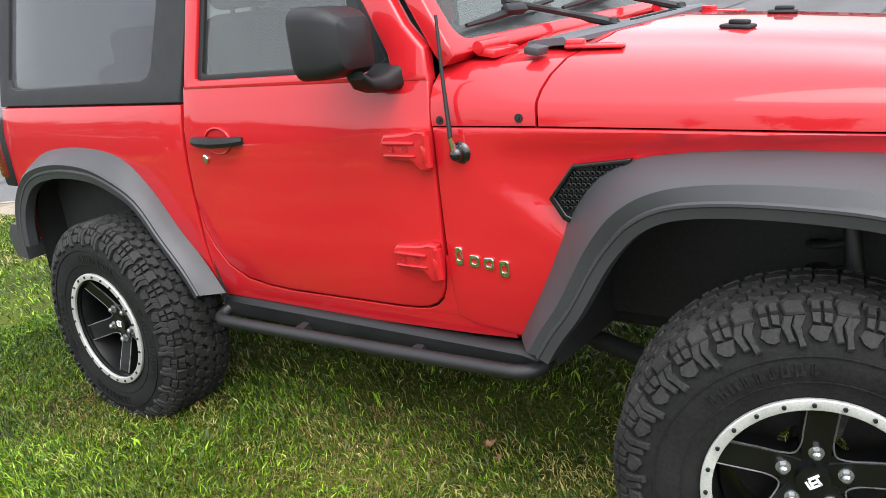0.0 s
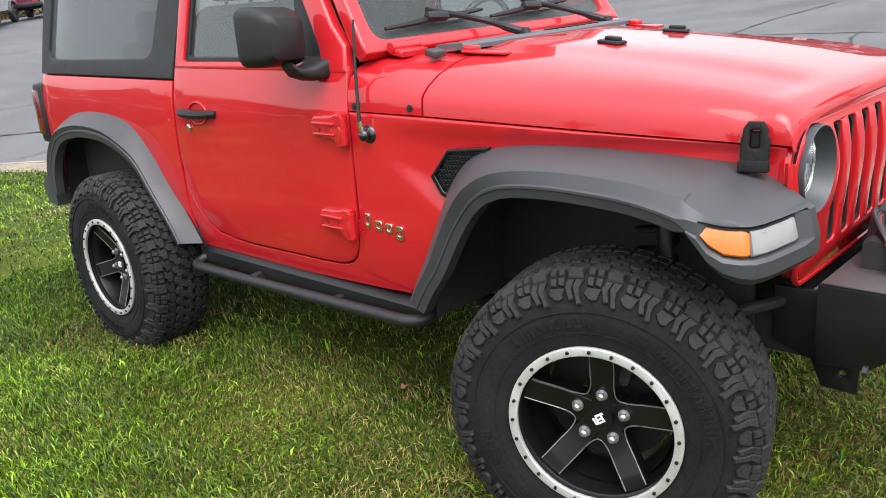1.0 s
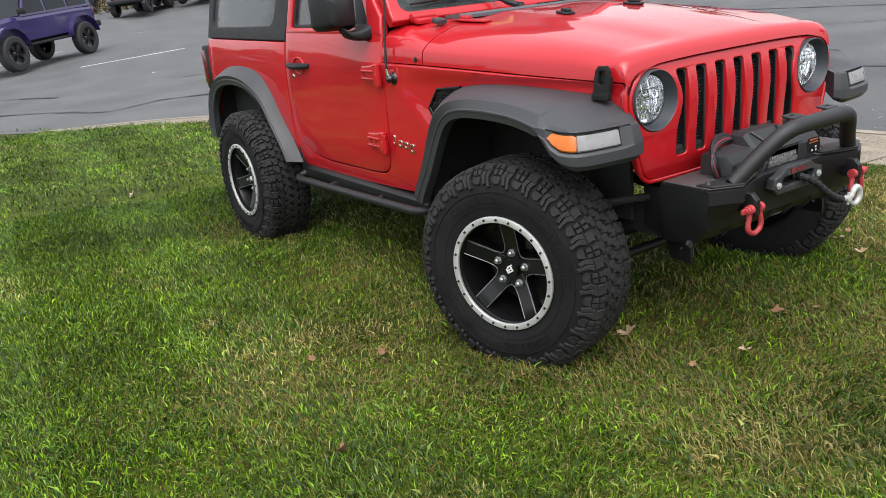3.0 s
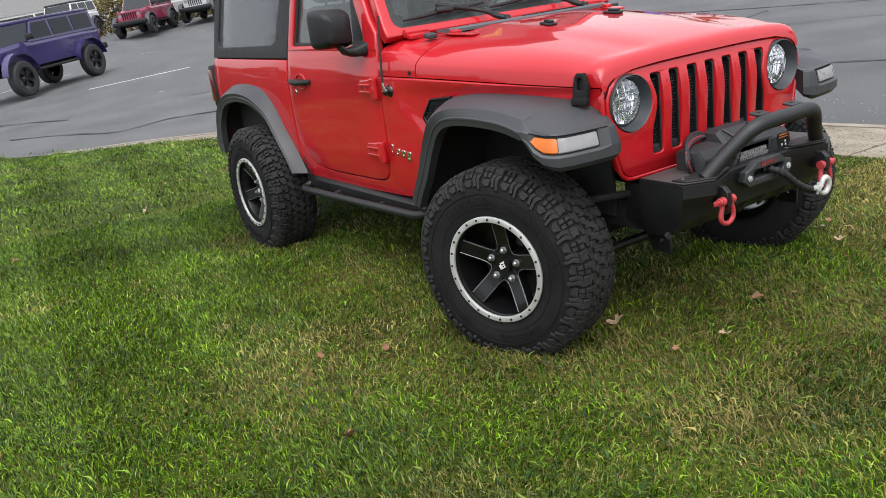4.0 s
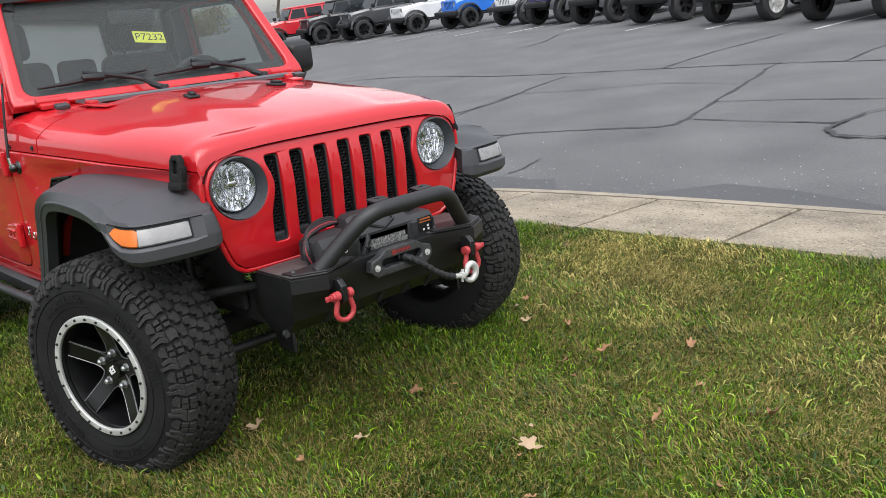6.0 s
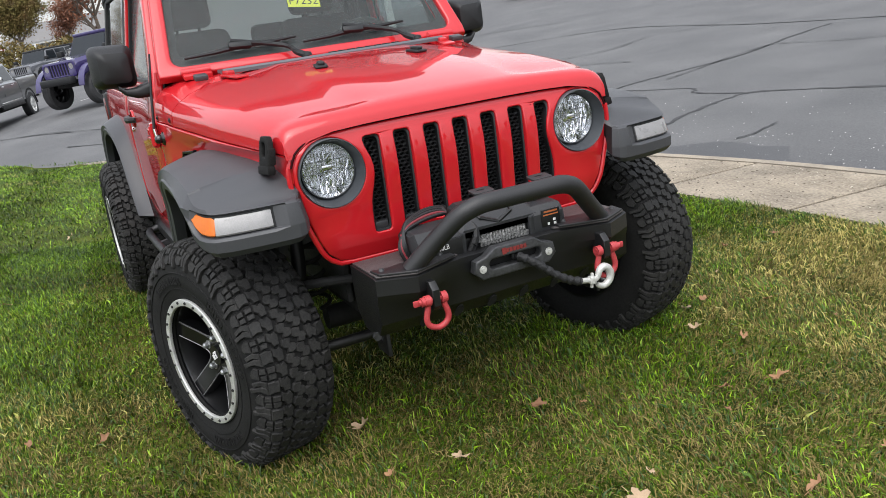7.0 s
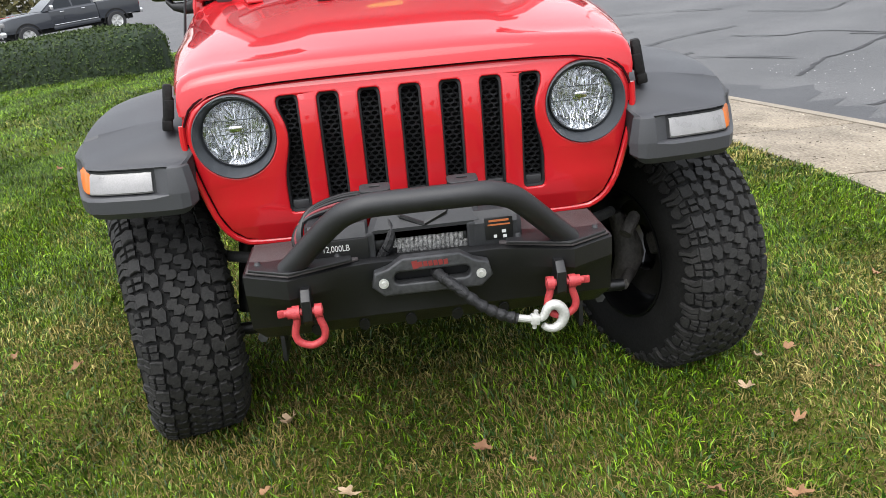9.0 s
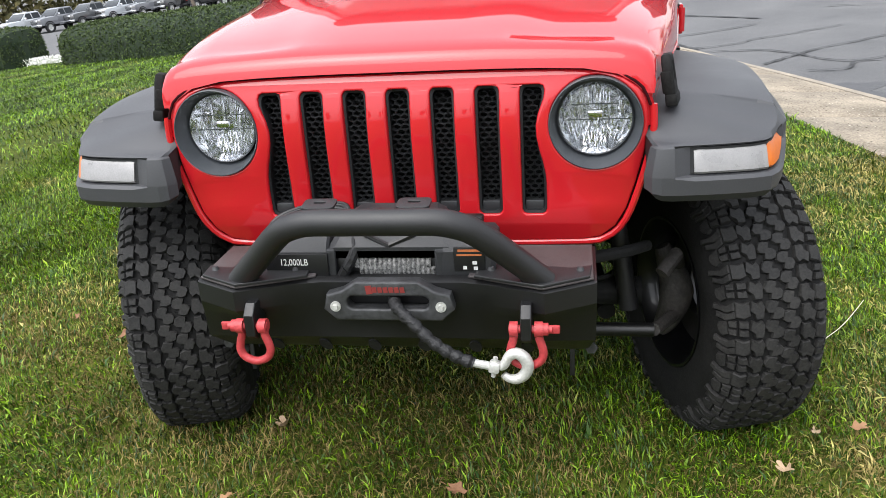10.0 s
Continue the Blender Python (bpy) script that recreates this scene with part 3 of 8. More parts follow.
tube(bm, [(grille_x(y, z) - 0.016, y * 1.009, 0.925 + (z - 0.925) * 1.011) for y, z in outer[6:25]], 0.0030, 6)
part("rim_joint", bm, SEAM, grille, "dark joint along the rim")
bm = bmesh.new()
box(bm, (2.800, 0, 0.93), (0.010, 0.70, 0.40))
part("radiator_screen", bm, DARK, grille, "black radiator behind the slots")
for k in range(-3, 4):
    bm = bmesh.new()
    loop = slot_loop(k)
    c = k * 0.1045
    rings = []
    for off, d in ((0.0, 0.004), (0.0, -0.05)):
        rings.append([(grille_x(y, z) + d - 0.012, c + (y - c) * 0.985, 0.94 + (z - 0.94) * 0.996) for y, z in loop])
    rings2 = [[(grille_x(y, z) - 0.058, c + (y - c) * 0.80, 0.94 + (z - 0.94) * 0.955) for y, z in loop], [(grille_x(y, z) - 0.010, c + (y - c) * 0.80, 0.94 + (z - 0.94) * 0.955) for y, z in loop]]
    loft(bm, rings + rings2 + [rings[0]], True, False)
    frame_ob = part("grille_insert", bm, BLACK_PLASTIC, grille, "black honeycomb grille insert")
    bm = bmesh.new()
    for j in range(22):
        for i in range(-2, 3):
            y, z = c + i * 0.0205 + (0.01025 if j % 2 else 0), 0.822 + j * 0.0119
            if abs(y - c) < 0.0225 and z < 1.080 and not (abs(k) == 3 and (y - c) * k > 0 and abs(z - 1.0) < 0.06 and abs(y - c) > 0.004):
                ring = lambda f, d: [(grille_x(y, z) - 0.030 + d, y + 0.0122 * f * math.cos(a), z + 0.0082 * f * math.sin(a)) for a in (radians(30 + 60 * q) for q in range(6))]
                loft(bm, [ring(1.0, -0.012), ring(0.97, 0.0), ring(0.86, 0.0015), ring(0.72, -0.012), ring(1.0, -0.012)], True, False)
    box(bm, (grille_x(c, 0.80) - 0.024, c, 0.803), (0.018, 0.044, 0.026), bevel=0.003)
    part("honeycomb", bm, MESH_PLASTIC, frame_ob)

# headlights
for s in (-1, 1):
    m = face_to((1, 0, 0), (grille_x(LY, LZ) - 0.002, s * LY, LZ))
    bm = bmesh.new()
    lathe(bm, [(0.1065, -0.02), (0.1065, 0.0), (0.1045, 0.002), (0.101, -0.004), (0.090, -0.052), (0.086, -0.056), (0.086, -0.07)], 48, m)
    bez = part("headlight", bm, BEZEL, car, "round clear headlight in a grey recessed ring")
    m2 = Matrix.Translation((-0.048, 0, 0.004)) @ m
    bm = bmesh.new()
    rings = []
    for r, h in ((0.083, 0.0), (0.080, -0.012), (0.068, -0.040), (0.048, -0.058), (0.024, -0.066), (0.020, -0.040), (0.016, -0.030), (0.0, -0.028)):
        rings.append([m2 @ Vector((r * math.cos(k * math.tau / 60), r * math.sin(k * math.tau / 60), h + (0.0045 if k % 3 == 0 else -0.002) * (r > 0.03) * (r < 0.082))) for k in range(60)])
    loft(bm, rings, True, False)
    part("reflector", bm, REFLECTOR, bez, "faceted chrome reflector", angle=20)
    bm = bmesh.new()
    rnd = random.Random(60 + s)
    for i in range(-18, 18):
        u, du, v = i * 0.0044, 0.0042, -0.079
        while v < 0.076:
            dv = rnd.choice((0.022, 0.034, 0.05)) if v < -0.004 else rnd.choice((0.03, 0.05, 0.07))
            mu, mv = u + du / 2, v + dv / 2
            if math.hypot(mu, mv) < 0.076 and math.hypot(mu, v + dv) < 0.083 and math.hypot(mu, v) < 0.083 and not (abs(mu) < 0.026 and -0.012 < mv < 0.034):
                d = -0.016 - 0.014 * (1 - math.hypot(mu, mv) / 0.08)
                a, b, lean = rnd.uniform(-0.50, 0.50) + 3.2 * mu, rnd.uniform(-0.22, 0.10) - 2.0 * mv, 0.42 * mu / 0.08 * (1 if mv < 0 else 0.3)
                rows = []
                for q in (0, 0.33, 0.67, 1):
                    w = math.sin(math.pi * (0.08 + 0.84 * q)) ** 0.5
                    rows.append([bm.verts.new(m2 @ Vector((u + (0.5 + (p - 0.5) * w) * du + lean * (q - 0.5) * dv, v + q * dv * 0.97, d + a * (p - 0.5) * du + b * (q - 0.5) * dv + 0.0022 * w * (p == 0.5)))) for p in (0, 0.5, 1.0)])
                for lo, hi in zip(rows, rows[1:]):
                    for p in (0, 1):
                        bm.faces.new((lo[p], lo[p + 1], hi[p + 1], hi[p]))
            v += dv
    tagged(part("facets", bm, REFLECTOR, bez, smooth=False), "tall narrow chrome reflector flutes", kind="stuff")
    bm = bmesh.new()
    lathe(bm, [(0.086, -0.004), (0.087, 0.004), (0.0835, 0.007), (0.0825, 0.002)], 48, m2)
    part("lens_ring", bm, CHROME, bez)
    bm = bmesh.new()
    lathe(bm, [(0.084, 0.002), (0.078, 0.005), (0.060, 0.008), (0.030, 0.010), (0.0005, 0.0105)], 48, m2)
    part("lens", bm, LENS, bez, "domed clear glass lens").visible_shadow = False
    bm = bmesh.new()
    box(bm, m2 @ Vector((0, 0.008, -0.004)), (0.008, 0.034, 0.018), None, 0.004)
    part("bulb_shield", bm, CHROME, bez)
    bm = bmesh.new()
    for v in (-0.006, 0.030):
        box(bm, m2 @ Vector((0, v, -0.010)), (0.003, 0.150 if v < 0 else 0.11, 0.0016))
    part("reflector_step", bm, BEZEL, bez)


# fender flares: each station gives the lip and the edge against the body, as (x, half width, z)
FRONT_LIP = [((1.852, 0.838, 0.560), (1.727, 0.715, 0.556)), ((1.900, 0.842, 0.632), (1.778, 0.722, 0.648)), ((1.957, 0.846, 0.705), (1.835, 0.728, 0.748)), ((2.030, 0.851, 0.822), (1.895, 0.728, 0.868)),
             ((2.082, 0.858, 0.888), (1.938, 0.726, 0.942)), ((2.135, 0.868, 0.938), (2.000, 0.722, 1.008)), ((2.200, 0.875, 0.974), (2.078, 0.710, 1.044)), ((2.285, 0.880, 0.993), (2.175, 0.694, 1.058)),
             ((2.420, 0.886, 1.001), (2.330, 0.668, 1.064)), ((2.590, 0.891, 0.996), (2.510, 0.636, 1.056)), ((2.690, 0.894, 0.982), (2.640, 0.612, 1.046)), ((2.738, 0.895, 0.970), (2.705, 0.598, 1.041))]
REAR_LIP = [((0.455, 0.835, 0.552), (0.528, 0.765, 0.548)), ((0.400, 0.838, 0.640), (0.450, 0.765, 0.652)), ((0.305, 0.840, 0.752), (0.338, 0.766, 0.782)), ((0.205, 0.842, 0.874), (0.232, 0.766, 0.912)),
            ((0.070, 0.846, 0.946), (0.105, 0.766, 1.016)), ((-0.075, 0.852, 0.984), (-0.050, 0.766, 1.058)), ((-0.290, 0.856, 0.988), (-0.290, 0.764, 1.067)), ((-0.480, 0.858, 0.948), (-0.520, 0.762, 1.034)),
            ((-0.590, 0.860, 0.860), (-0.670, 0.760, 0.940)), ((-0.645, 0.862, 0.760), (-0.735, 0.760, 0.810)), ((-0.665, 0.862, 0.655), (-0.755, 0.760, 0.665))]
# stations of the nose: outline, underside height, lamp lower and upper edge, crease, edge against the body
NOSE = [((2.762, 0.894), 0.940, 0.950, 0.974, (2.746, 0.868, 1.004), (2.730, 0.592, 1.038)),
        ((2.785, 0.891), 0.905, 0.938, 0.966, (2.768, 0.868, 0.992), (2.748, 0.587, 1.035)),
        ((2.808, 0.887), 0.872, 0.914, 0.960, (2.792, 0.866, 0.981), (2.760, 0.583, 1.032)),
        ((2.840, 0.877), 0.846, 0.895, 0.955, (2.818, 0.858, 0.973), (2.772, 0.580, 1.029)),
        ((2.872, 0.862), 0.832, 0.891, 0.954, (2.844, 0.843, 0.969), (2.784, 0.577, 1.025)),
        ((2.897, 0.842), 0.828, 0.890, 0.953, (2.866, 0.818, 0.966), (2.793, 0.574, 1.021)),
        ((2.914, 0.800), 0.827, 0.890, 0.952, (2.880, 0.783, 0.964), (2.799, 0.572, 1.018)),
        ((2.925, 0.735), 0.827, 0.890, 0.951, (2.888, 0.724, 0.963), (2.803, 0.570, 1.015)),
        ((2.934, 0.672), 0.828, 0.890, 0.951, (2.894, 0.668, 0.961), (2.806, 0.568, 1.012)),
        ((2.940, 0.628), 0.829, 0.890, 0.951, (2.898, 0.625, 0.960), (2.808, 0.566, 1.009)),
        ((2.942, 0.600), 0.831, 0.890, 0.951, (2.898, 0.600, 0.962), (2.809, 0.563, 1.007)),
        ((2.934, 0.578), 0.836, 0.890, 0.951, (2.889, 0.580, 0.966), (2.808, 0.559, 1.003)),
        ((2.912, 0.562), 0.846, 0.890, 0.951, (2.870, 0.566, 0.972), (2.806, 0.556, 1.000))]


def arch_rings(stations, bulge0, bulge1):
    """Sections of a flare: broad top, soft crease, side, a ledge that catches the light and a lip turned under."""
    lips = smooth_path([(x, -y, z) for (x, y, z), b in stations], 4)
    edges = smooth_path([(x, -y, z) for l, (x, y, z) in stations], 4)
    rings, n, out = [], len(lips), Vector((0, -1, 0))
    for i, (lip, edge) in enumerate(zip(lips, edges)):
        d = lips[min(i + 1, n - 1)] - lips[max(i - 1, 0)]
        d.y = 0
        r = Vector((-d.z, 0, d.x)).normalized()
        if r.dot(edge - lip) < 0:
            r = -r
        nrm = (edge - lip).cross(d)
        nrm = nrm.normalized() * (1 if nrm.dot(r + out) > 0 else -1)
        b = bulge0 + (bulge1 - bulge0) * step01(0.10, 0.45, i / n)
        at = lambda t, k: lip.lerp(edge, t) + nrm * b * k
        crease, bead = at(0.115, 1.0), lip + r * 0.008 - out * 0.003
        rings.append([edge, at(0.58, 0.66), at(0.24, 1.0), crease, crease.lerp(bead, 0.4), crease.lerp(bead, 0.8), bead, lip + r * 0.004 + out * 0.003, lip - r * 0.002 + out * 0.003, lip - r * 0.005 - out * 0.001,
                      lip - r * 0.029 - out * 0.006, lip - r * 0.030 - out * 0.045, lip + r * 0.008 - out * 0.075, at(0.55, -0.6), edge - nrm * 0.03])
    return rings


def nose_rings():
    rings = []
    for k, ((x, y), zb, z0, z1, crease, edge) in enumerate(NOSE):
        (xa, ya), (xb, yb) = NOSE[max(k - 1, 0)][0], NOSE[min(k + 1, len(NOSE) - 1)][0]
        v = Vector((ya - yb, xb - xa)).normalized()
        q = lambda inset, z: Vector((x - v.x * inset, -(y - v.y * inset), z))
        c, e = Vector((crease[0], -crease[1], crease[2])), Vector((edge[0], -edge[1], edge[2]))
        lamp = step01(0.5, 2.0, k) * (1.0 if k < 9 else 0.0)
        up = Vector((0, 0, 1))
        ins = 0.006 + 0.016 * step01(0.0, 2.5, k)
        rim = c.lerp(q(ins, z1 + 0.005), 0.82)
        rings.append([e, e.lerp(c, 0.5) + up * 0.006, e.lerp(c, 0.86) + up * 0.003, c, c.lerp(rim, 0.35), rim, q(ins, z1 + 0.004), q(ins - 0.006 * (1 - lamp) + 0.013 * lamp, z1), q(0.010 * lamp + 0.013 * lamp, z0), q(0.008 * lamp, z0 - 0.003),
                      q(0.0, z0 - 0.007 * lamp - 0.004), q(0.001, zb + 0.30 * (z0 - zb)), q(0.018, zb), q(0.06, zb + 0.012), e - up * 0.05])
    return rings


def front_flare():
    """Arch and nose in one skin; the nose carries the hollow for the lamps."""
    bm = bmesh.new()
    loft(bm, arch_rings(FRONT_LIP, 0.022, 0.033) + nose_rings())
    return bm


def rear_flare():
    bm = bmesh.new()
    loft(bm, arch_rings(REAR_LIP, 0.014, 0.024))
    return bm


ff = both("front_fender_flare", front_flare, FLARE_PLASTIC, car, "dark grey plastic front fender flare")
rf = both("rear_fender_flare", rear_flare, FLARE_PLASTIC, car, "dark grey plastic rear fender flare")
for f in [*ff, *rf]:
    f.data.set_sharp_from_angle(angle=radians(24))


def lamp_strip(a, b, grow=0.0):
    """A lens that wraps round the flare's nose between two stations of its outline, leaning back with it."""
    rows = []
    for t in np.linspace(a, b, 15):
        k = min(int(t), len(NOSE) - 2)
        mix = lambda p, q: p + (q - p) * (t - k)
        (x0, y0), _, lo0, hi0 = NOSE[k][:4]
        (x1, y1), _, lo1, hi1 = NOSE[k + 1][:4]
        rows.append((mix(x0, x1), mix(y0, y1), mix(lo0, lo1), mix(hi0, hi1)))
    bm, rings = bmesh.new(), []
    for i, (x, y, lo, hi) in enumerate(rows):
        (xa, ya), (xb, yb) = rows[max(i - 1, 0)][:2], rows[min(i + 1, 14)][:2]
        v = Vector((ya - yb, xb - xa)).normalized()
        e = 0.0 if 0 < i < 14 else 0.004
        q = lambda inset, z: (x - v.x * inset, -(y - v.y * inset), z)
        rings.append([q(0.05, lo + 0.002), q(0.014 + e, lo + 0.002), q(0.0105 + e + grow, lo + 0.007 - grow), q(0.0215 + e + grow, hi - 0.012 + grow), q(0.027 + e, hi - 0.007 + grow), q(0.055, hi - 0.007 + grow)])
    loft(bm, rings)
    return bm


for i, f in enumerate(ff):
    for nm, a, b, m_, lab in (("side_marker", 0.75, 4.75, AMBER, "amber side marker lens"), ("turn_signal", 4.8, 7.98, LAMP_WHITE, "clear ribbed turn signal lens")):
        b_ = lamp_strip(a, b)
        part(nm, flip_y(b_) if i else b_, m_, f, lab)
    b_ = lamp_strip(0.55, 8.15, 0.005)
    part("lamp_gasket", flip_y(b_) if i else b_, BLACK_PLASTIC, f, "black border round the lamps")


# wheels
TYRE_R, TYRE_W = 0.412, 0.284


def make_tyre():
    """Carcass, sidewall ribs and chunky tread blocks, axis along z, outer side up."""
    bm = bmesh.new()
    R, h = TYRE_R - 0.0150, TYRE_W / 2
    prof = [(0.205, h - 0.024), (0.216, h - 0.013), (0.240, h - 0.004), (0.275, h + 0.004), (0.300, h + 0.006), (0.330, h + 0.002), (0.352, h - 0.006), (0.372, h - 0.016), (0.388, h - 0.028), (R, h - 0.045), (R + 0.004, 0.0)]
    prof = prof + [(r, -z) for r, z in prof[-2::-1]]
    lathe(bm, prof, 96)
    for r, z in ((0.262, h + 0.0015), (0.318, h + 0.0055)):
        lathe(bm, [(r - 0.0015, z - 0.002), (r - 0.001, z + 0.0016), (r + 0.001, z + 0.0016), (r + 0.0015, z - 0.002)], 96)
    return bm


def tread_blocks():
    """Interlocked centre blocks, siped shoulders and chevron lugs down the sidewall."""
    bm = bmesh.new()
    N, h = 52, TYRE_W / 2
    wall = [(0.300, 0.006), (0.330, 0.002), (0.352, -0.006), (0.372, -0.016), (0.388, -0.028), (0.399, -0.045)]

    def place(a, v, up):
        """angle, across, height above the carcass"""
        av = abs(v)
        if av <= 0.102:
            r, z = TYRE_R - 0.011 - 0.006 * (av / h) ** 2 + up, v
        else:
            t = (av - 0.102) / 0.05
            r0 = TYRE_R - 0.0145 - 0.052 * t ** 1.3
            r = r0 + up * max(0.25, 1 - 0.8 * t)
            z = math.copysign(h + lerp_table(wall, r0) + up * min(1.0, 0.25 + t), v)
        return (r * math.cos(a), r * math.sin(a), z)

    p = math.tau * TYRE_R / N
    rnd = random.Random(17)

    def block(a0, poly, top=0.0110, inset=0.0010, gap=-0.0016):
        n = len(poly)
        pts = [Vector((u * p, v)) for u, v in poly]
        c = sum(pts, Vector((0, 0))) / n
        top += rnd.uniform(-0.0008, 0.0006)
        rows = []
        for up, o in ((-0.012, gap - 0.001), (top * 0.70, gap + 0.0006), (top, inset)):
            rows.append([bm.verts.new(place(a0 + q.x / TYRE_R, q.y, up)) for q in (w + (c - w).normalized() * o for w in pts)])
        for lo, hi in zip(rows, rows[1:]):
            for i in range(n):
                j = (i + 1) % n
                bm.faces.new((lo[i], lo[j], hi[j], hi[i]))
        bm.faces.new(rows[-1])

    for k in range(N):
        a, half = k * math.tau / N, 0.5 * math.tau / N
        s_shape = [(-0.47, -0.038), (-0.14, -0.046), (0.05, -0.042), (0.12, -0.028), (0.40, -0.031), (0.46, -0.016), (0.36, -0.002), (0.04, 0.002), (-0.10, -0.005), (-0.15, -0.018), (-0.42, -0.013), (-0.51, -0.026)]
        block(a, s_shape)
        block(a + half * 1.1, [(-u, -v) for u, v in s_shape])
        for s in (-1, 1):
            o = a + (0.35 if s > 0 else 0.85) * 2 * half
            block(o, [(u * s, v * s) for u, v in ((-0.47, 0.053), (0.10, 0.049), (0.38, 0.056), (0.26, 0.067), (0.44, 0.081), (-0.04, 0.087), (-0.24, 0.075), (-0.49, 0.072))])
            w0 = 0.093 if k % 2 else 0.089
            if k % 2:
                # two siped bars over a short squared lug
                for u0 in (-0.45, -0.01):
                    block(o, [(u0, s * w0), (u0 + 0.36, s * (w0 - 0.003)), (u0 + 0.38, s * 0.103), (u0 + 0.36, s * 0.112), (u0, s * 0.112), (u0 + 0.03, s * 0.103)], 0.0125, 0.0020, -0.0002)
                    block(o, [(u0, s * 0.114), (u0 + 0.36, s * 0.114), (u0 + 0.34, s * 0.128), (u0 + 0.02, s * 0.130)], 0.0115, 0.0020, -0.0002)
                block(o, [(-0.46, s * 0.1315), (0.36, s * 0.1300), (0.52, s * 0.140), (0.30, s * 0.149), (-0.02, s * 0.1535), (-0.30, s * 0.150), (-0.34, s * 0.142)], 0.0085, 0.0024, 0.0)
            else:
                # a chevron lug that runs down the sidewall in two arms
                block(o, [(-0.42, s * w0), (0.30, s * (w0 - 0.003)), (0.42, s * 0.103), (0.34, s * 0.116), (-0.44, s * 0.116), (-0.34, s * 0.104)], 0.0125, 0.0024)
                block(o, [(-0.46, s * 0.118), (-0.02, s * 0.118), (0.12, s * 0.131), (-0.02, s * 0.146), (-0.10, s * 0.160), (-0.40, s * 0.158), (-0.28, s * 0.145), (-0.24, s * 0.131)], 0.0110, 0.0024)
                block(o, [(0.03, s * 0.118), (0.40, s * 0.118), (0.56, s * 0.131), (0.42, s * 0.145), (0.34, s * 0.153), (0.04, s * 0.151), (0.16, s * 0.141), (0.20, s * 0.131)], 0.0105, 0.0024)
    return bm


def tyre_print():
    """Raised moulded marks on the sidewall, as plain bars."""
    bm = bmesh.new()
    h = TYRE_W / 2
    rnd = random.Random(9)
    for a0, n, hh, w in ((64, 10, 0.030, 0.022), (250, 10, 0.026, 0.020), (330, 9, 0.026, 0.020), (150, 9, 0.026, 0.020)):
        for i in range(n):
            a = radians(a0 + i * (w + 0.006) / 0.292 * 57.3)
            ww = w * rnd.choice((0.5, 0.8, 0.9, 1.0))
            for du in (-0.32, 0.32):
                box(bm, Vector((0.290 * math.cos(a + du * ww / 0.29), 0.290 * math.sin(a + du * ww / 0.29), h + 0.0065)), (hh, ww * 0.28, 0.003), Matrix.Rotation(a, 4, "Z"))
            box(bm, Vector(((0.290 + hh * rnd.choice((-0.4, 0, 0.4))) * math.cos(a), (0.290) * math.sin(a), h + 0.0062)), (hh * 0.22, ww * 0.9, 0.003), Matrix.Rotation(a, 4, "Z"))
    return bm


def make_rim():
    """Barrel and five forked spokes, outer side up."""
    bm = bmesh.new()
    h = TYRE_W / 2
    lathe(bm, [(0.206, -0.012), (0.2035, -0.008), (0.2045, -0.004), (0.208, -0.004)], 64)
    lathe(bm, [(0.236, h - 0.010), (0.232, h - 0.022), (0.214, h - 0.030), (0.206, h - 0.060), (0.196, 0.0), (0.198, -h + 0.06), (0.216, -h + 0.035), (0.234, -h + 0.018), (0.236, -h + 0.006), (0.228, -h + 0.006), (0.205, -h + 0.04), (0.188, 0.0), (0.198, h - 0.07)], 64)
    return bm


SPOKE = [(0.030, 0.066), (0.066, 0.069), (0.090, 0.074), (0.130, 0.086), (0.170, 0.100), (0.205, 0.112), (0.214, 0.110)]


def make_spoke(k):
    """A straight flat-faced spoke with chamfered flanks and rounded outer corners."""
    bm = bmesh.new()
    rings = []
    for r, top in SPOKE:
        w = 0.0330 if r < 0.21 else 0.027
        rings.append([(r, -w * 1.05, top - 0.045), (r, -w, top - 0.012), (r, -w * 0.97, top - 0.004), (r, -w * 0.86, top), (r, w * 0.86, top), (r, w * 0.97, top - 0.004), (r, w, top - 0.012), (r, w * 1.05, top - 0.045)])
    loft(bm, rings)
    # web to the next spoke
    rings = []
    for t, top in ((0.020, 0.060), (0.048, 0.063), (0.072, 0.066)):
        w = max(0.004, 0.050 * (1 - t / 0.084))
        rings.append([(t, -w, top - 0.04), (t, -w, top), (t, w, top), (t, w, top - 0.04)])
    web = bmesh.new()
    loft(web, rings)
    bmesh.ops.transform(web, matrix=Matrix.Rotation(radians(36), 4, "Z"), verts=web.verts[:])
    join(bm, web)
    bmesh.ops.transform(bm, matrix=Matrix.Rotation(radians(72 * k), 4, "Z"), verts=bm.verts[:])
    return bm


def spoke_edge(k):
    """A pale bead for the edge highlight, in along one spoke, round the web and out along the next."""
    bm = bmesh.new()
    arm = [(r, 0.0322, top - 0.002) for r, top in SPOKE[::-1] if 0.08 < r < 0.21]
    back = [tuple(Matrix.Rotation(radians(72), 3, "Z") @ Vector((x, -y, z))) for x, y, z in arm[::-1]]
    tip = tuple(Matrix.Rotation(radians(36), 3, "Z") @ Vector((0.073, 0.0, 0.067)))
    tube(bm, smooth_path([*arm, tip, *back], 3), 0.0022, 6)
    bmesh.ops.transform(bm, matrix=Matrix.Rotation(radians(72 * k), 4, "Z"), verts=bm.verts[:])
    return bm


def make_ring():
    h = TYRE_W / 2
    bm = plate([circle(0.238, 64), circle(0.2125, 64)], 0.012, 0.003)
    bmesh.ops.translate(bm, vec=(0, 0, h - 0.010), verts=bm.verts[:])
    return bm


wheel_data = {}


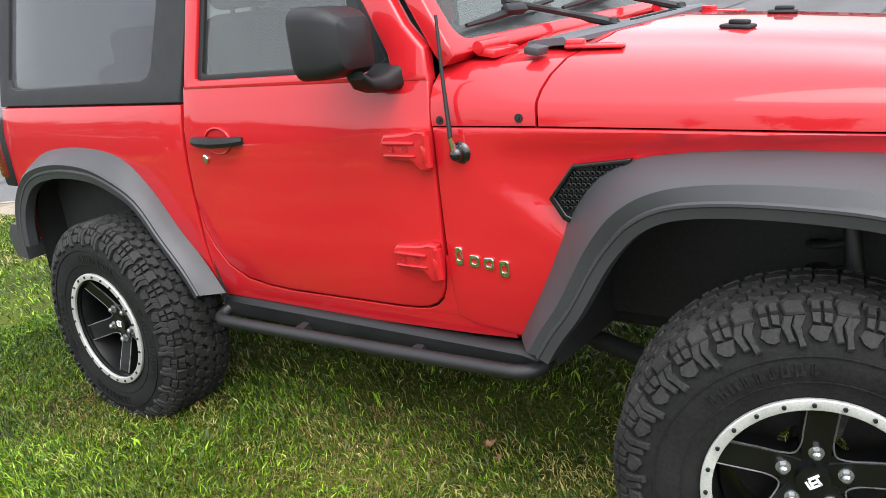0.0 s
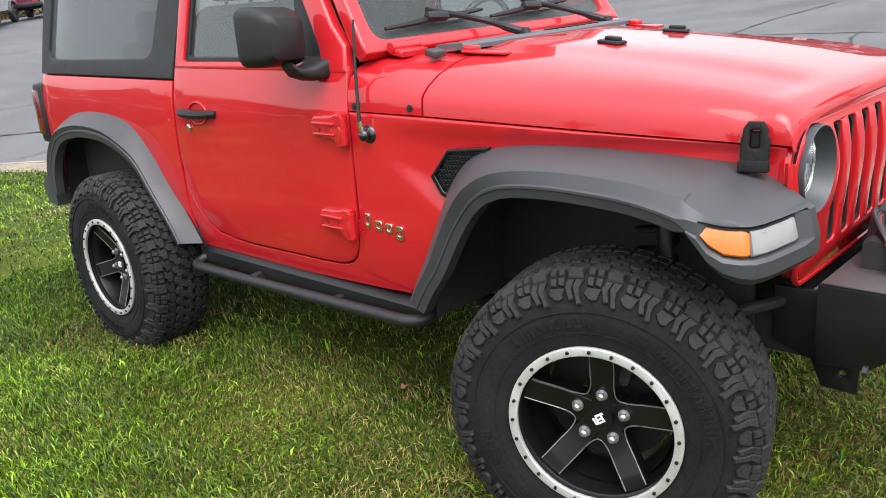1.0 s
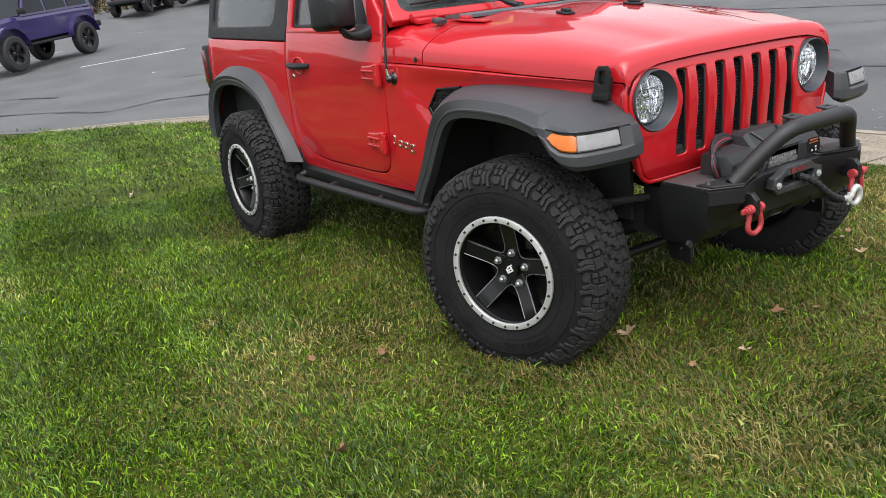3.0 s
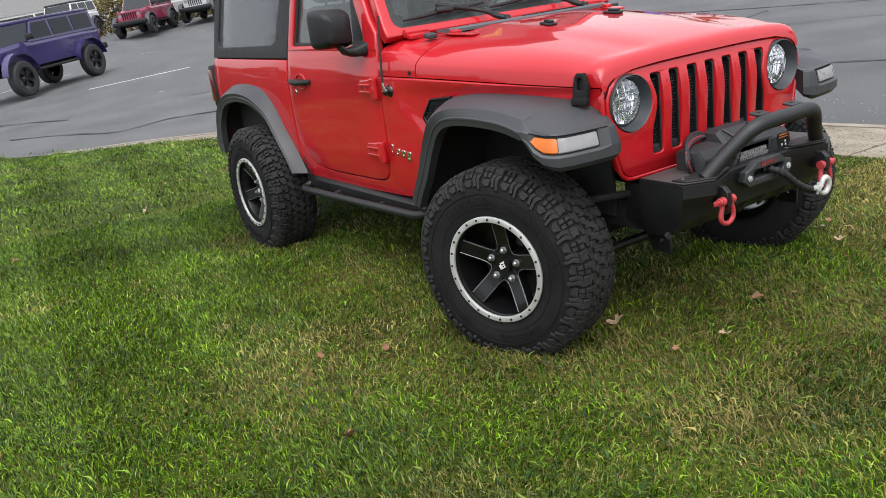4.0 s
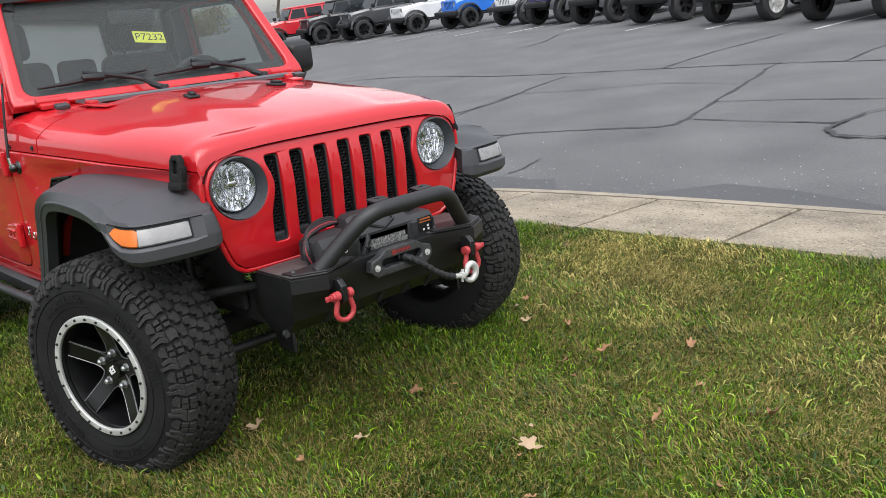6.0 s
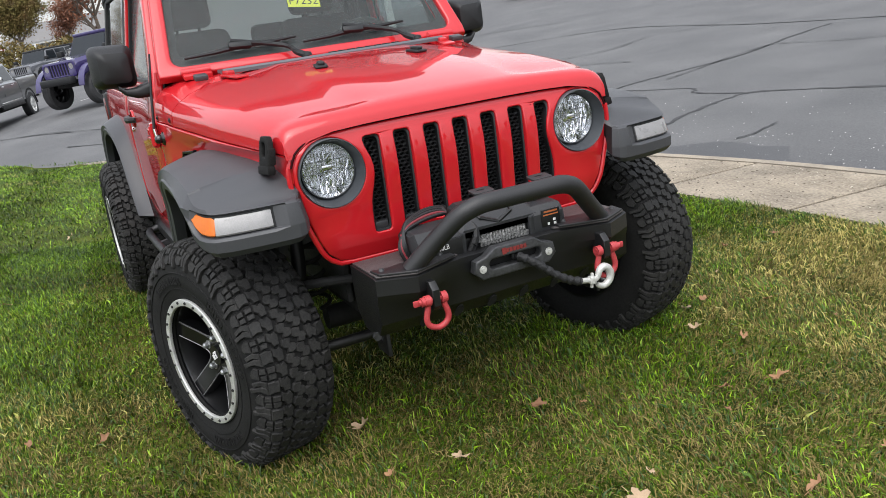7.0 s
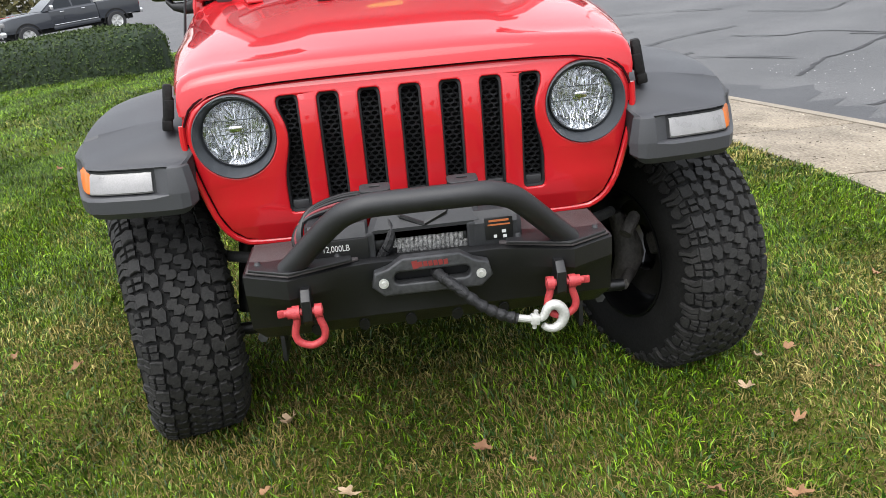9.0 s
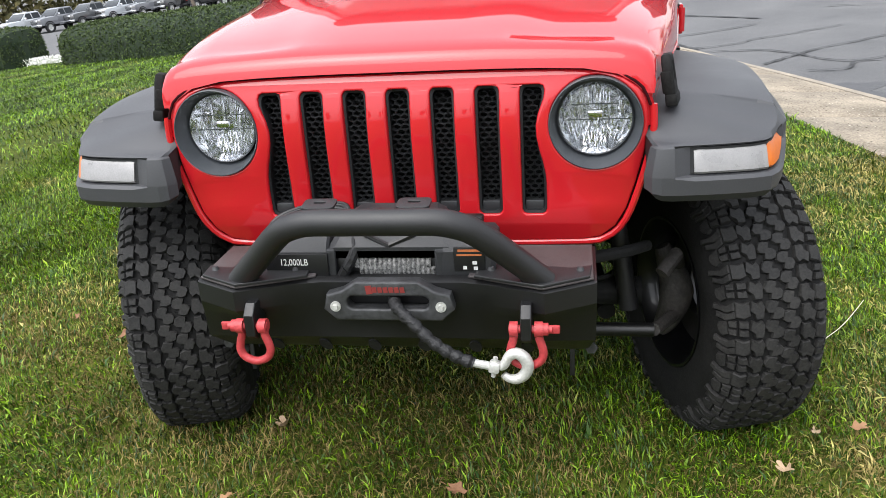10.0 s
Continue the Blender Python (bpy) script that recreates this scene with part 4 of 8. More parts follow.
def wheel(m):
    """A wheel at a pose: axis along z, outer side up."""
    if not wheel_data:
        shrink = lambda b: [bmesh.ops.scale(b, vec=(0.94, 0.94, 1.0), verts=b.verts[:]), b][1]
        rim_ob = part("wheel", shrink(make_rim()), WHEEL_BLACK, car)
        wheel_data["rim"] = rim_ob.data
        rim_ob.matrix_local = m
        w = rim_ob
        w["label"] = "black five-spoke wheel with silver ring and chunky all-terrain tyre"
        kids = []
        kids.append(part("tyre", make_tyre(), RUBBER, w, "black all-terrain tyre"))
        kids.append(tagged(part("tread", tread_blocks(), TREAD, w, angle=30), "chunky worn tread blocks of black rubber", kind="stuff"))
        kids.append(tagged(part("sidewall_mark", tyre_print(), RUBBER, w), "raised moulded marks on the black sidewall", kind="stuff"))
        for k in range(5):
            kids.append(part("spoke", shrink(make_spoke(k)), WHEEL_BLACK, w, "satin black spoke"))
            kids.append(part("spoke_edge", shrink(spoke_edge(k)), WHEEL_EDGE, w, "pale highlight edge of a spoke"))
        kids.append(part("trim_ring", shrink(make_ring()), ALLOY, w, "silver ring with small black bolts"))
        for k in range(24):
            bm = bmesh.new()
            a = k * math.tau / 24
            disc(bm, 0.0052, 0.006, 10, Matrix.Translation((0.2120 * math.cos(a), 0.2120 * math.sin(a), TYRE_W / 2 + 0.0005)), 0.0042)
            kids.append(part("ring_bolt", bm, STEEL_BLACK, w))
        bm = bmesh.new()
        disc(bm, 0.072, 0.048, 32, Matrix.Translation((0, 0, 0.012)), 0.046)
        disc(bm, 0.037, 0.024, 32, Matrix.Translation((0, 0, 0.058)), 0.034)
        kids.append(part("hub_cap", bm, WHEEL_BLACK, w, "gloss black centre cap with pale mark"))
        bm = bmesh.new()
        for x, y, sx, sy, r in ((-0.010, 0.006, 0.006, 0.024, 0), (0.002, 0.010, 0.020, 0.005, 0), (0.010, 0.0, 0.005, 0.026, 0), (0.0, -0.006, 0.014, 0.005, 0), (0.002, -0.013, 0.020, 0.005, 0), (0.001, 0.002, 0.005, 0.014, 0)):
            box(bm, (x, y, 0.0845), (sx, sy, 0.002))
        kids.append(part("cap_mark", bm, WHITE, w))
        for k in range(5):
            a = radians(72 * k)
            bm = bmesh.new()
            disc(bm, 0.0155, 0.004, 20, Matrix.Translation((0.0635 * math.cos(a), 0.0635 * math.sin(a), 0.069)), 0.0155)
            disc(bm, 0.0115, 0.017, 6, Matrix.Translation((0.0635 * math.cos(a), 0.0635 * math.sin(a), 0.070)), 0.0105)
            disc(bm, 0.0100, 0.005, 12, Matrix.Translation((0.0635 * math.cos(a), 0.0635 * math.sin(a), 0.087)), 0.005)
            kids.append(part("lug_nut", bm, mat("dull_chrome_nut", (0.42, 0.43, 0.43), 0.30, 0.8) if not k else kids[-1].data.materials[0], w, "chrome lug nut"))
        bm = bmesh.new()
        lathe(bm, [(0.165, -0.02), (0.168, -0.03), (0.165, -0.045), (0.08, -0.045), (0.08, -0.02), (0.165, -0.02)], 40)
        kids.append(part("brake_disc", bm, mat("dark_disc_steel", (0.022, 0.020, 0.019), 0.5, 0.4, vary=0.3, scale=12), w, "dark brake disc"))
        bm = bmesh.new()
        box(bm, (-0.085, 0.095, -0.03), (0.075, 0.11, 0.09), Matrix.Rotation(radians(42), 4, "Z"), 0.012)
        kids.append(part("brake_caliper", bm, IRON, w, "dull iron brake caliper"))
        wheel_data["kids"] = [(k.name.split(".")[0], k.data, k.get("label", "")) for k in kids]
        return w
    w = again("wheel", wheel_data["rim"], car, m, "black five-spoke wheel with silver ring and chunky all-terrain tyre")
    for n, d, lab in wheel_data["kids"]:
        ob = again(n, d, w, None, lab)
        if n in ("tread", "sidewall_mark"):
            tagged(ob, lab, kind="stuff")
    return w


AXLE_Z, STEER = 0.405, 17.5


def wheel_pose(x, y, z, out, steer, spin):
    n = Vector((math.sin(radians(steer)), -math.cos(radians(steer)), 0)) * (1 if out < 0 else -1)
    up = Vector((0, 0, 1))
    right = up.cross(n)
    m = Matrix((right, up, n)).transposed().to_4x4()
    return Matrix.Translation((x, y, z)) @ m @ Matrix.Rotation(radians(spin), 4, "Z")


wheel(wheel_pose(2.490, -0.785, AXLE_Z, -1, STEER, -59))
wheel(wheel_pose(0.0, -0.812, AXLE_Z, -1, 0, -91))
wheel(wheel_pose(2.428, 0.797, AXLE_Z, 1, STEER, 20))
wheel(wheel_pose(0.0, 0.812, AXLE_Z, 1, 0, 50))

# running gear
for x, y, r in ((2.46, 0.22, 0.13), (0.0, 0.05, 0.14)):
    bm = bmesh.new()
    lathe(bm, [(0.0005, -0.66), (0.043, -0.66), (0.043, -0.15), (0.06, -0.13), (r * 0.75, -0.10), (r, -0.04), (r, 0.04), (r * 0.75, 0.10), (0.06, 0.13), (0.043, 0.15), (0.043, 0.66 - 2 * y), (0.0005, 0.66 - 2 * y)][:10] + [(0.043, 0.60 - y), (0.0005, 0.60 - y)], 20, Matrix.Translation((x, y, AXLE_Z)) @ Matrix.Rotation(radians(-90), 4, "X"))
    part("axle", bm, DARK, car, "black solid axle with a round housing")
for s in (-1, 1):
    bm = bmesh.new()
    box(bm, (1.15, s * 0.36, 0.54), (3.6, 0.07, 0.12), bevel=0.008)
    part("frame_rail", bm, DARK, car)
    bm = bmesh.new()
    pts = [(2.46 + 0.055 * math.cos(a), s * 0.47 + 0.055 * math.sin(a), AXLE_Z + 0.06 + 0.36 * a / (math.tau * 6)) for a in np.linspace(0, math.tau * 6, 90)]
    tube(bm, pts, 0.008, 8)
    part("spring", bm, DARK, car, "black coil spring")
    bm = bmesh.new()
    tube(bm, [(2.54, s * 0.56, AXLE_Z - 0.02), (2.52, s * 0.52, 0.66), (2.50, s * 0.50, 0.92)], [0.028, 0.026, 0.018], 12)
    part("shock_absorber", bm, BAR_BLACK, car)
    bm = bmesh.new()
    tube(bm, [(2.44, s * 0.50, AXLE_Z - 0.08), (1.70, s * 0.40, 0.44)], 0.028, 12)
    part("control_arm", bm, DARK, car, "black lower control arm")
    bm = bmesh.new()
    tube(bm, smooth_path([(2.46, s * 0.655, AXLE_Z - 0.13), (2.465, s * 0.680, AXLE_Z - 0.08), (2.47, s * 0.700, AXLE_Z), (2.465, s * 0.680, AXLE_Z + 0.08), (2.46, s * 0.655, AXLE_Z + 0.14)], 3), [0.022, 0.028, 0.034, 0.038, 0.042, 0.046, 0.050, 0.046, 0.042, 0.038, 0.034, 0.028, 0.022], 12)
    tube(bm, [(2.49, s * 0.70, AXLE_Z + 0.10), (2.58, s * 0.68, AXLE_Z + 0.16), (2.62, s * 0.64, AXLE_Z + 0.12)], 0.020, 10)
    part("steering_knuckle", bm, IRON, car, "dull iron steering knuckle")
    bm = bmesh.new()
    tube(bm, [(2.50, s * 0.69, AXLE_Z - 0.06), (2.66, s * 0.62, AXLE_Z - 0.03)], 0.018, 10)
    part("steering_arm", bm, IRON, car)
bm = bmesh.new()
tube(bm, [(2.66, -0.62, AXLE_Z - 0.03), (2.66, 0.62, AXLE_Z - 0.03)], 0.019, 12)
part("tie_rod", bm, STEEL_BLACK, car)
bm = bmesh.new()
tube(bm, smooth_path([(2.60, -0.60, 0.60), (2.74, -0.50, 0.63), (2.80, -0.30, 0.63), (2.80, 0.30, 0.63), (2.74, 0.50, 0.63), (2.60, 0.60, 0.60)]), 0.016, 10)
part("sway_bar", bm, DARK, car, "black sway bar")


# side steps
def rocker_guard():
    """A folded plate from the sill out to the tube."""
    bm = bmesh.new()
    rings = []
    for x in (0.50, 0.54, 1.1, 1.75, 1.805):
        y = half_width(x, 0.55)
        e = 0.010 if x in (0.50, 1.805) else 0.0
        rings.append([(x, -y + 0.10, 0.462 + e), (x, -0.752, 0.462 + e), (x, -0.760, 0.470 + e), (x, -0.760, 0.516 - e), (x, -0.752, 0.524 - e), (x, -y - 0.004, 0.532 - e), (x, -y + 0.10, 0.532 - e)])
    loft(bm, rings)
    return bm


def step_tube():
    bm = bmesh.new()
    tube(bm, smooth_path([(0.515, -0.735, 0.490), (0.510, -0.780, 0.472), (0.530, -0.806, 0.466), (0.62, -0.813, 0.466), (1.10, -0.808, 0.472), (1.66, -0.800, 0.482), (1.765, -0.792, 0.484), (1.805, -0.762, 0.488), (1.81, -0.72, 0.492)], 5), 0.0205, 14)
    for x in (0.925, 1.405):
        loft(bm, [[(x + u, -0.755, 0.470), (x + u * 1.1, -0.803, 0.470), (x + u, -0.800, 0.488), (x + u * 0.7, -0.765, 0.494)] for u in (-0.020, -0.009, 0.009, 0.020)])
    return bm


both("rocker_guard", rocker_guard, STEEL_BLACK, car, "black steel rocker guard")
both("step_bar", step_tube, BAR_BLACK, car, "black tubular side step")


# hinges, handle, lock, badge, antenna
def hinge(z0, x0):
    bm = plate([[(-0.155, 0.020), (-0.140, 0.040), (-0.055, 0.045), (-0.020, 0.055), (0.012, 0.052), (0.012, -0.052), (-0.020, -0.055), (-0.050, -0.032), (-0.140, -0.026), (-0.155, -0.010)]], 0.026, 0.007, 3)
    bend(bm, lambda v: Vector((x0 + v.x, -half_width(x0, z0) - v.z + 0.004 - 0.006 * (v.x > -0.02), z0 + v.y)))
    box(bm, (x0 + 0.006, -half_width(x0, z0) - 0.020, z0 - 0.010), (0.026, 0.028, 0.055), None, 0.008)
    disc(bm, 0.012, 0.085, 14, face_to((0, 0, 1), (x0 + 0.010, -half_width(x0, z0) - 0.022, z0 - 0.043)))
    box(bm, (x0 - 0.085, -half_width(x0, z0) - 0.026, z0 + 0.020), (0.11, 0.010, 0.010), None, 0.004)
    box(bm, (x0 - 0.085, -half_width(x0, z0) - 0.026, z0 - 0.014), (0.11, 0.010, 0.008), None, 0.004)
    return bm


BOLT_RED = mat("hinge_bolt_red", (0.35, 0.01, 0.014), 0.4)
for i, d in enumerate(doors):
    for z0, x0 in ((1.078, 1.535), (0.765, 1.525)):
        b = hinge(z0, x0)
        h = part("hinge", flip_y(b) if i else b, RED, d)
        for dx in (-0.115, -0.065):
            b = bmesh.new()
            lathe(b, [(0.0002, 0.003), (0.006, 0.003), (0.0062, 0.0045), (0.0095, 0.0045), (0.0095, 0.0)], 12, face_to((0, -1, 0), (x0 + dx, -half_width(x0, z0) - 0.022, z0 + 0.003)))
            part("hinge_bolt", flip_y(b) if i else b, BOLT_RED, h)
    b = bmesh.new()
    rings = []
    for t in np.linspace(0, 1, 13):
        x = 0.535 + t * 0.255
        o = 0.034 * math.sin(math.pi * min(1, max(0, t))) ** 0.35
        hz = 0.018 * (0.75 + 0.25 * math.sin(math.pi * t))
        z = 1.098 - 0.004 * math.sin(math.pi * t)
        y = half_width(x, 1.10)
        rings.append([(x, -y - o + 0.018, z - hz), (x, -y - o - 0.004, z - hz * 0.8), (x, -y - o - 0.010, z), (x, -y - o - 0.006, z + hz * 0.8), (x, -y - o + 0.018, z + hz)])
    loft(b, rings)
    part("handle", flip_y(b) if i else b, BLACK_PLASTIC, d, "black door handle")
    b = plate([[(0.066 * math.cos(a), 0.046 * math.sin(a)) for a in np.linspace(0, math.tau, 28, endpoint=False)], [(0.059 * math.cos(a), 0.039 * math.sin(a)) for a in np.linspace(0, math.tau, 28, endpoint=False)]], 0.009, 0.003)
    bend(b, lambda v: Vector((0.665 + v.x, -half_width(0.66, 1.10) + 0.003 - v.z, 1.096 + v.y)))
    part("handle_recess", flip_y(b) if i else b, RED, d)
    b = bmesh.new()
    lathe(b, [(0.0002, 0.008), (0.010, 0.008), (0.0145, 0.005), (0.0145, 0.0)], 20, face_to((0, -1, 0), (0.585, -half_width(0.58, 1.03), 1.036)))
    part("lock", flip_y(b) if i else b, CHROME, d, "chrome key lock")

for s in (-1, 1):
    # four plain metal strokes stand in for the maker's badge
    for k, (x, hh, w, dz) in enumerate(((1.588, 0.052, 0.024, 0.006), (1.635, 0.034, 0.032, 0.0), (1.680, 0.034, 0.032, 0.0), (1.725, 0.046, 0.030, -0.006))):
        b = plate([rounded(w, hh, 0.009), rounded(w * 0.45, hh * 0.42, 0.004)], 0.006, 0.0015)
        bend(b, lambda v: Vector((x + v.x, -half_width(x, 0.77) - v.z + 0.001, 0.772 + dz + v.y - (x - 1.65) * 0.10)))
        part("badge", flip_y(b) if s > 0 else b, CHROME, car, "small chrome badge stroke")
bm = bmesh.new()
ab = Vector((1.630, -half_width(1.63, 1.07) + 0.002, 1.068))
lathe(bm, [(0.0005, 0.012), (0.018, 0.012), (0.027, 0.006), (0.030, 0.0)], 24, face_to((0, -1, 0), ab))
bmesh.ops.create_uvsphere(bm, u_segments=16, v_segments=10, radius=0.019, matrix=Matrix.Translation(ab + Vector((0, -0.020, 0))))
ant = part("antenna", bm, mat("antenna_base_black", (0.008, 0.008, 0.008), 0.2, coat=0.5), car, "black mast antenna on a round base")
bm = bmesh.new()
tube(bm, [ab + Vector((-0.002, -0.026, 0.004)), ab + Vector((-0.006, -0.030, 0.045))], 0.0075, 10)
part("ferrule", bm, CHROME, ant)
bm = bmesh.new()
tube(bm, [ab + Vector((-0.006, -0.030, 0.045)), ab + Vector((-0.026, -0.006, 0.20)), ab + Vector((-0.045, 0.022, 0.345))], [0.0062, 0.005, 0.0042], 10)
part("mast", bm, BLACK_PLASTIC, ant)


# mirrors
def mirror():
    bm = bmesh.new()
    rings = []
    for x, k, dz in ((1.255, 0.90, 0.0), (1.270, 1.0, 0.0), (1.300, 1.0, 0.0), (1.345, 0.97, -0.002), (1.385, 0.86, -0.004), (1.412, 0.68, -0.006), (1.422, 0.40, -0.008)):
        r = rounded(0.182 * k, 0.185 * k, 0.034 * k, 4)
        rings.append([(x + 0.012, -0.868 - u, 1.378 + v + dz + 0.05 * u) for u, v in r])
    loft(bm, rings)
    return bm


def mirror_arm():
    bm = bmesh.new()
    rings = []
    for y, z, a, b in ((-0.712, 1.276, 0.062, 0.034), (-0.750, 1.266, 0.058, 0.031), (-0.800, 1.258, 0.050, 0.023), (-0.845, 1.266, 0.040, 0.014), (-0.870, 1.290, 0.030, 0.010)):
        rings.append([(1.405 + u, y, z + v) for u, v in rounded(a * 2, b * 2, min(0.02, b * 0.8), 4)])
    loft(bm, rings)
    return bm


for i, mm in enumerate(both("door_mirror", mirror, BLACK_PLASTIC, car, "black plastic door mirror")):
    b = mirror_arm()
    part("arm", flip_y(b) if i else b, BLACK_PLASTIC, mm)
    b = plate([rounded(0.145, 0.145, 0.03)], 0.004, 0.001)
    bend(b, lambda v: Vector((1.264 - v.z, -0.868 - v.x, 1.378 + v.y)))
    part("mirror_glass", flip_y(b) if i else b, CHROME, mm)

# windscreen frame and glass, in a leaning plane
WB, WT = Vector((1.600, 0, 1.322)), Vector((1.270, 0, 1.800))
up_w = (WT - WB).normalized()
out_w = Vector((up_w.z, 0, -up_w.x))
WM = Matrix.Translation(WB) @ Matrix((Vector((0, 1, 0)), up_w, out_w)).transposed().to_4x4()
LW = (WT - WB).length
wo = [(-0.722, -0.02), (0.722, -0.02), (0.724, 0.02), (0.640, LW - 0.03), (0.610, LW), (-0.610, LW), (-0.640, LW - 0.03), (-0.724, 0.02)]


def trapezoid(b, t, y0, y1, r, n=6):
    out = []
    cs = [(-b, y0), (b, y0), (t, y1), (-t, y1)]
    for i in range(4):
        p, c, q = Vector(cs[i - 1]), Vector(cs[i]), Vector(cs[(i + 1) % 4])
        a, e = c + (p - c).normalized() * r, c + (q - c).normalized() * r
        for k in range(n + 1):
            u = k / n
            out.append(tuple((1 - u) ** 2 * a + 2 * u * (1 - u) * c + u * u * e))
    return out


bm = plate([wo, trapezoid(0.662, 0.590, 0.022, LW - 0.055, 0.06)], 0.055, 0.010, 3)
bend(bm, lambda v: WM @ Vector((v.x, v.y, v.z - 0.045)))
wframe = part("windscreen_frame", bm, RED, car, "bright red windscreen frame", angle=50)
bm = plate([trapezoid(0.661, 0.589, 0.023, LW - 0.056, 0.06), trapezoid(0.622, 0.556, 0.075, LW - 0.095, 0.05)], 0.004, 0.001)
bend(bm, lambda v: WM @ Vector((v.x, v.y, v.z - 0.020)))
part("glass_border", bm, mat("black_glass_border", (0.010, 0.011, 0.012), 0.7, spec=0.1), wframe)
bm = plate([trapezoid(0.661, 0.589, 0.023, LW - 0.056, 0.06)], 0.004, 0.0)
bend(bm, lambda v: WM @ Vector((v.x, v.y, v.z - 0.012)))
ws = part("windscreen", bm, WIND, wframe, "clear curved windscreen glass")
ws.visible_shadow = False
bm = plate([rounded(0.150, 0.064, 0.002)], 0.0015, 0.0)
bend(bm, lambda v: WM @ (pose(0.005, 0.285, -0.016, 0, 0, -8) @ v))
stick = part("sticker", bm, YELLOW, wframe, "yellow sticker with hand-written stock mark")
txt = bpy.data.curves.new("marking", "FONT")
txt.body, txt.size, txt.align_x, txt.align_y = "P7232", 0.055, "CENTER", "CENTER"
tob = bpy.data.objects.new("marking", txt)
scene.collection.objects.link(tob)
dg = bpy.context.evaluated_depsgraph_get()
dg.update()
tme = bpy.data.meshes.new_from_object(tob.evaluated_get(dg))
bpy.data.objects.remove(tob)
tme.materials.clear()
tme.materials.append(BLACK_PLASTIC)
again("marking", tme, stick, WM @ pose(0.005, 0.285, -0.0140, 0, 0, -8))
bm = plate([rounded(0.05, 0.028, 0.002)], 0.0015, 0.0)
bend(bm, lambda v: WM @ (pose(0.545, LW - 0.085, -0.018, 0, 0, 0) @ v))
part("small_sticker", bm, WHITE, wframe, "small white sticker")

# wipers
for bx, tx in ((-0.125, -0.600), (0.395, -0.075)):
    bm = bmesh.new()
    p0 = Vector((1.770, bx, 1.318))
    p1 = WM @ Vector((bx - 0.05, 0.040, 0.030))
    p2 = WM @ Vector((bx - 0.27, 0.098, 0.030))
    tube(bm, smooth_path([p0, p0 + Vector((-0.06, -0.03, 0.022)), p1, p2], 4), [0.014] * 5 + [0.010] * 8, 8)
    lathe(bm, [(0.0005, 0.018), (0.016, 0.014), (0.020, 0.0)], 14, Matrix.Translation(p0))
    wp = part("wiper", bm, BLACK_PLASTIC, car, "black windscreen wiper")
    bm = bmesh.new()
    a, b = WM @ Vector((tx, 0.055, 0.012)), WM @ Vector((tx + 0.50, 0.088, 0.012))
    tube(bm, [a, a.lerp(b, 0.25), a.lerp(b, 0.5) + out_w * 0.010, a.lerp(b, 0.75), b], [0.006, 0.010, 0.013, 0.010, 0.006], 6)
    part("blade", bm, BLACK_PLASTIC, wp)
    bm = bmesh.new()
    c = a.lerp(b, 0.48) + out_w * 0.014
    box(bm, c, (0.03, 0.10, 0.03), WM.to_3x3().to_4x4() @ pose(0, 0, 0, 0, 0, 86), 0.010)
    part("clip", bm, BLACK_PLASTIC, wp)


# door frames, side glass, soft top
def door_frame():
    o = [(0.510, 1.262), (1.542, 1.252), (1.530, 1.335), (1.465, 1.400), (1.235, 1.735), (1.20, 1.765), (0.60, 1.775), (0.572, 1.76)]
    i = [(0.575, 1.295), (0.590, 1.288), (1.385, 1.288), (1.415, 1.300), (1.405, 1.330), (1.185, 1.675), (1.14, 1.715), (0.655, 1.722), (0.632, 1.705)]
    return side_panel(o, [i], thick=0.045, bevel=0.010, out=0.004, zs=[1.27, 1.35, 1.45, 1.55, 1.65, 1.73], xs=[])


def door_seal():
    o = [(0.572, 1.292), (0.588, 1.284), (1.388, 1.284), (1.420, 1.298), (1.409, 1.332), (1.188, 1.678), (1.142, 1.719), (0.652, 1.726), (0.629, 1.707)]
    i = [(0.598, 1.312), (0.61, 1.304), (1.372, 1.304), (1.388, 1.316), (1.165, 1.662), (1.13, 1.695), (0.668, 1.702), (0.652, 1.690)]
    return side_panel(o, [i], thick=0.016, bevel=0.004, out=-0.010, zs=[1.35, 1.45, 1.55, 1.65], xs=[])


def sail():
    return side_panel([(1.285, 1.300), (1.392, 1.300), (1.385, 1.325), (1.235, 1.556)], thick=0.014, bevel=0.002, out=-0.012, zs=[1.4, 1.5], xs=[])


def door_pane():
    o = [(0.585, 1.296), (1.40, 1.296), (1.175, 1.672), (1.14, 1.708), (0.66, 1.712), (0.642, 1.70)]
    return side_panel(o, thick=0.004, bevel=0.0005, out=-0.020, zs=[1.35, 1.45, 1.55, 1.65], xs=[])


for i, d in enumerate(doors):
    for nm, fn, mt, lab in (("window_frame", door_frame, RED, ""), ("seal", door_seal, BLACK_PLASTIC, "black rubber seal"), ("sail_panel", sail, BLACK_PLASTIC, "black triangular corner panel"), ("side_window", door_pane, SIDEGLASS, "clear reflecting door glass")):
        b = fn()
        o = part(nm, flip_y(b) if i else b, mt, d, lab)
        if nm == "side_window":
            o.visible_shadow = False


def top_side():
    o = [(0.475, 1.222), (-0.79, 1.232), (-0.76, 1.50), (-0.70, 1.74), (-0.66, 1.80), (0.55, 1.80), (0.535, 1.50)]
    i = [(0.255, 1.300), (0.300, 1.315), (0.322, 1.345), (0.385, 1.58), (0.42, 1.70), (0.40, 1.735), (-0.60, 1.735), (-0.63, 1.70), (-0.70, 1.34), (-0.68, 1.305), (-0.64, 1.295)]
    return side_panel(o, [i], thick=0.02, bevel=0.005, out=-0.004, zs=[1.27, 1.35, 1.45, 1.55, 1.65, 1.75], xs=[])


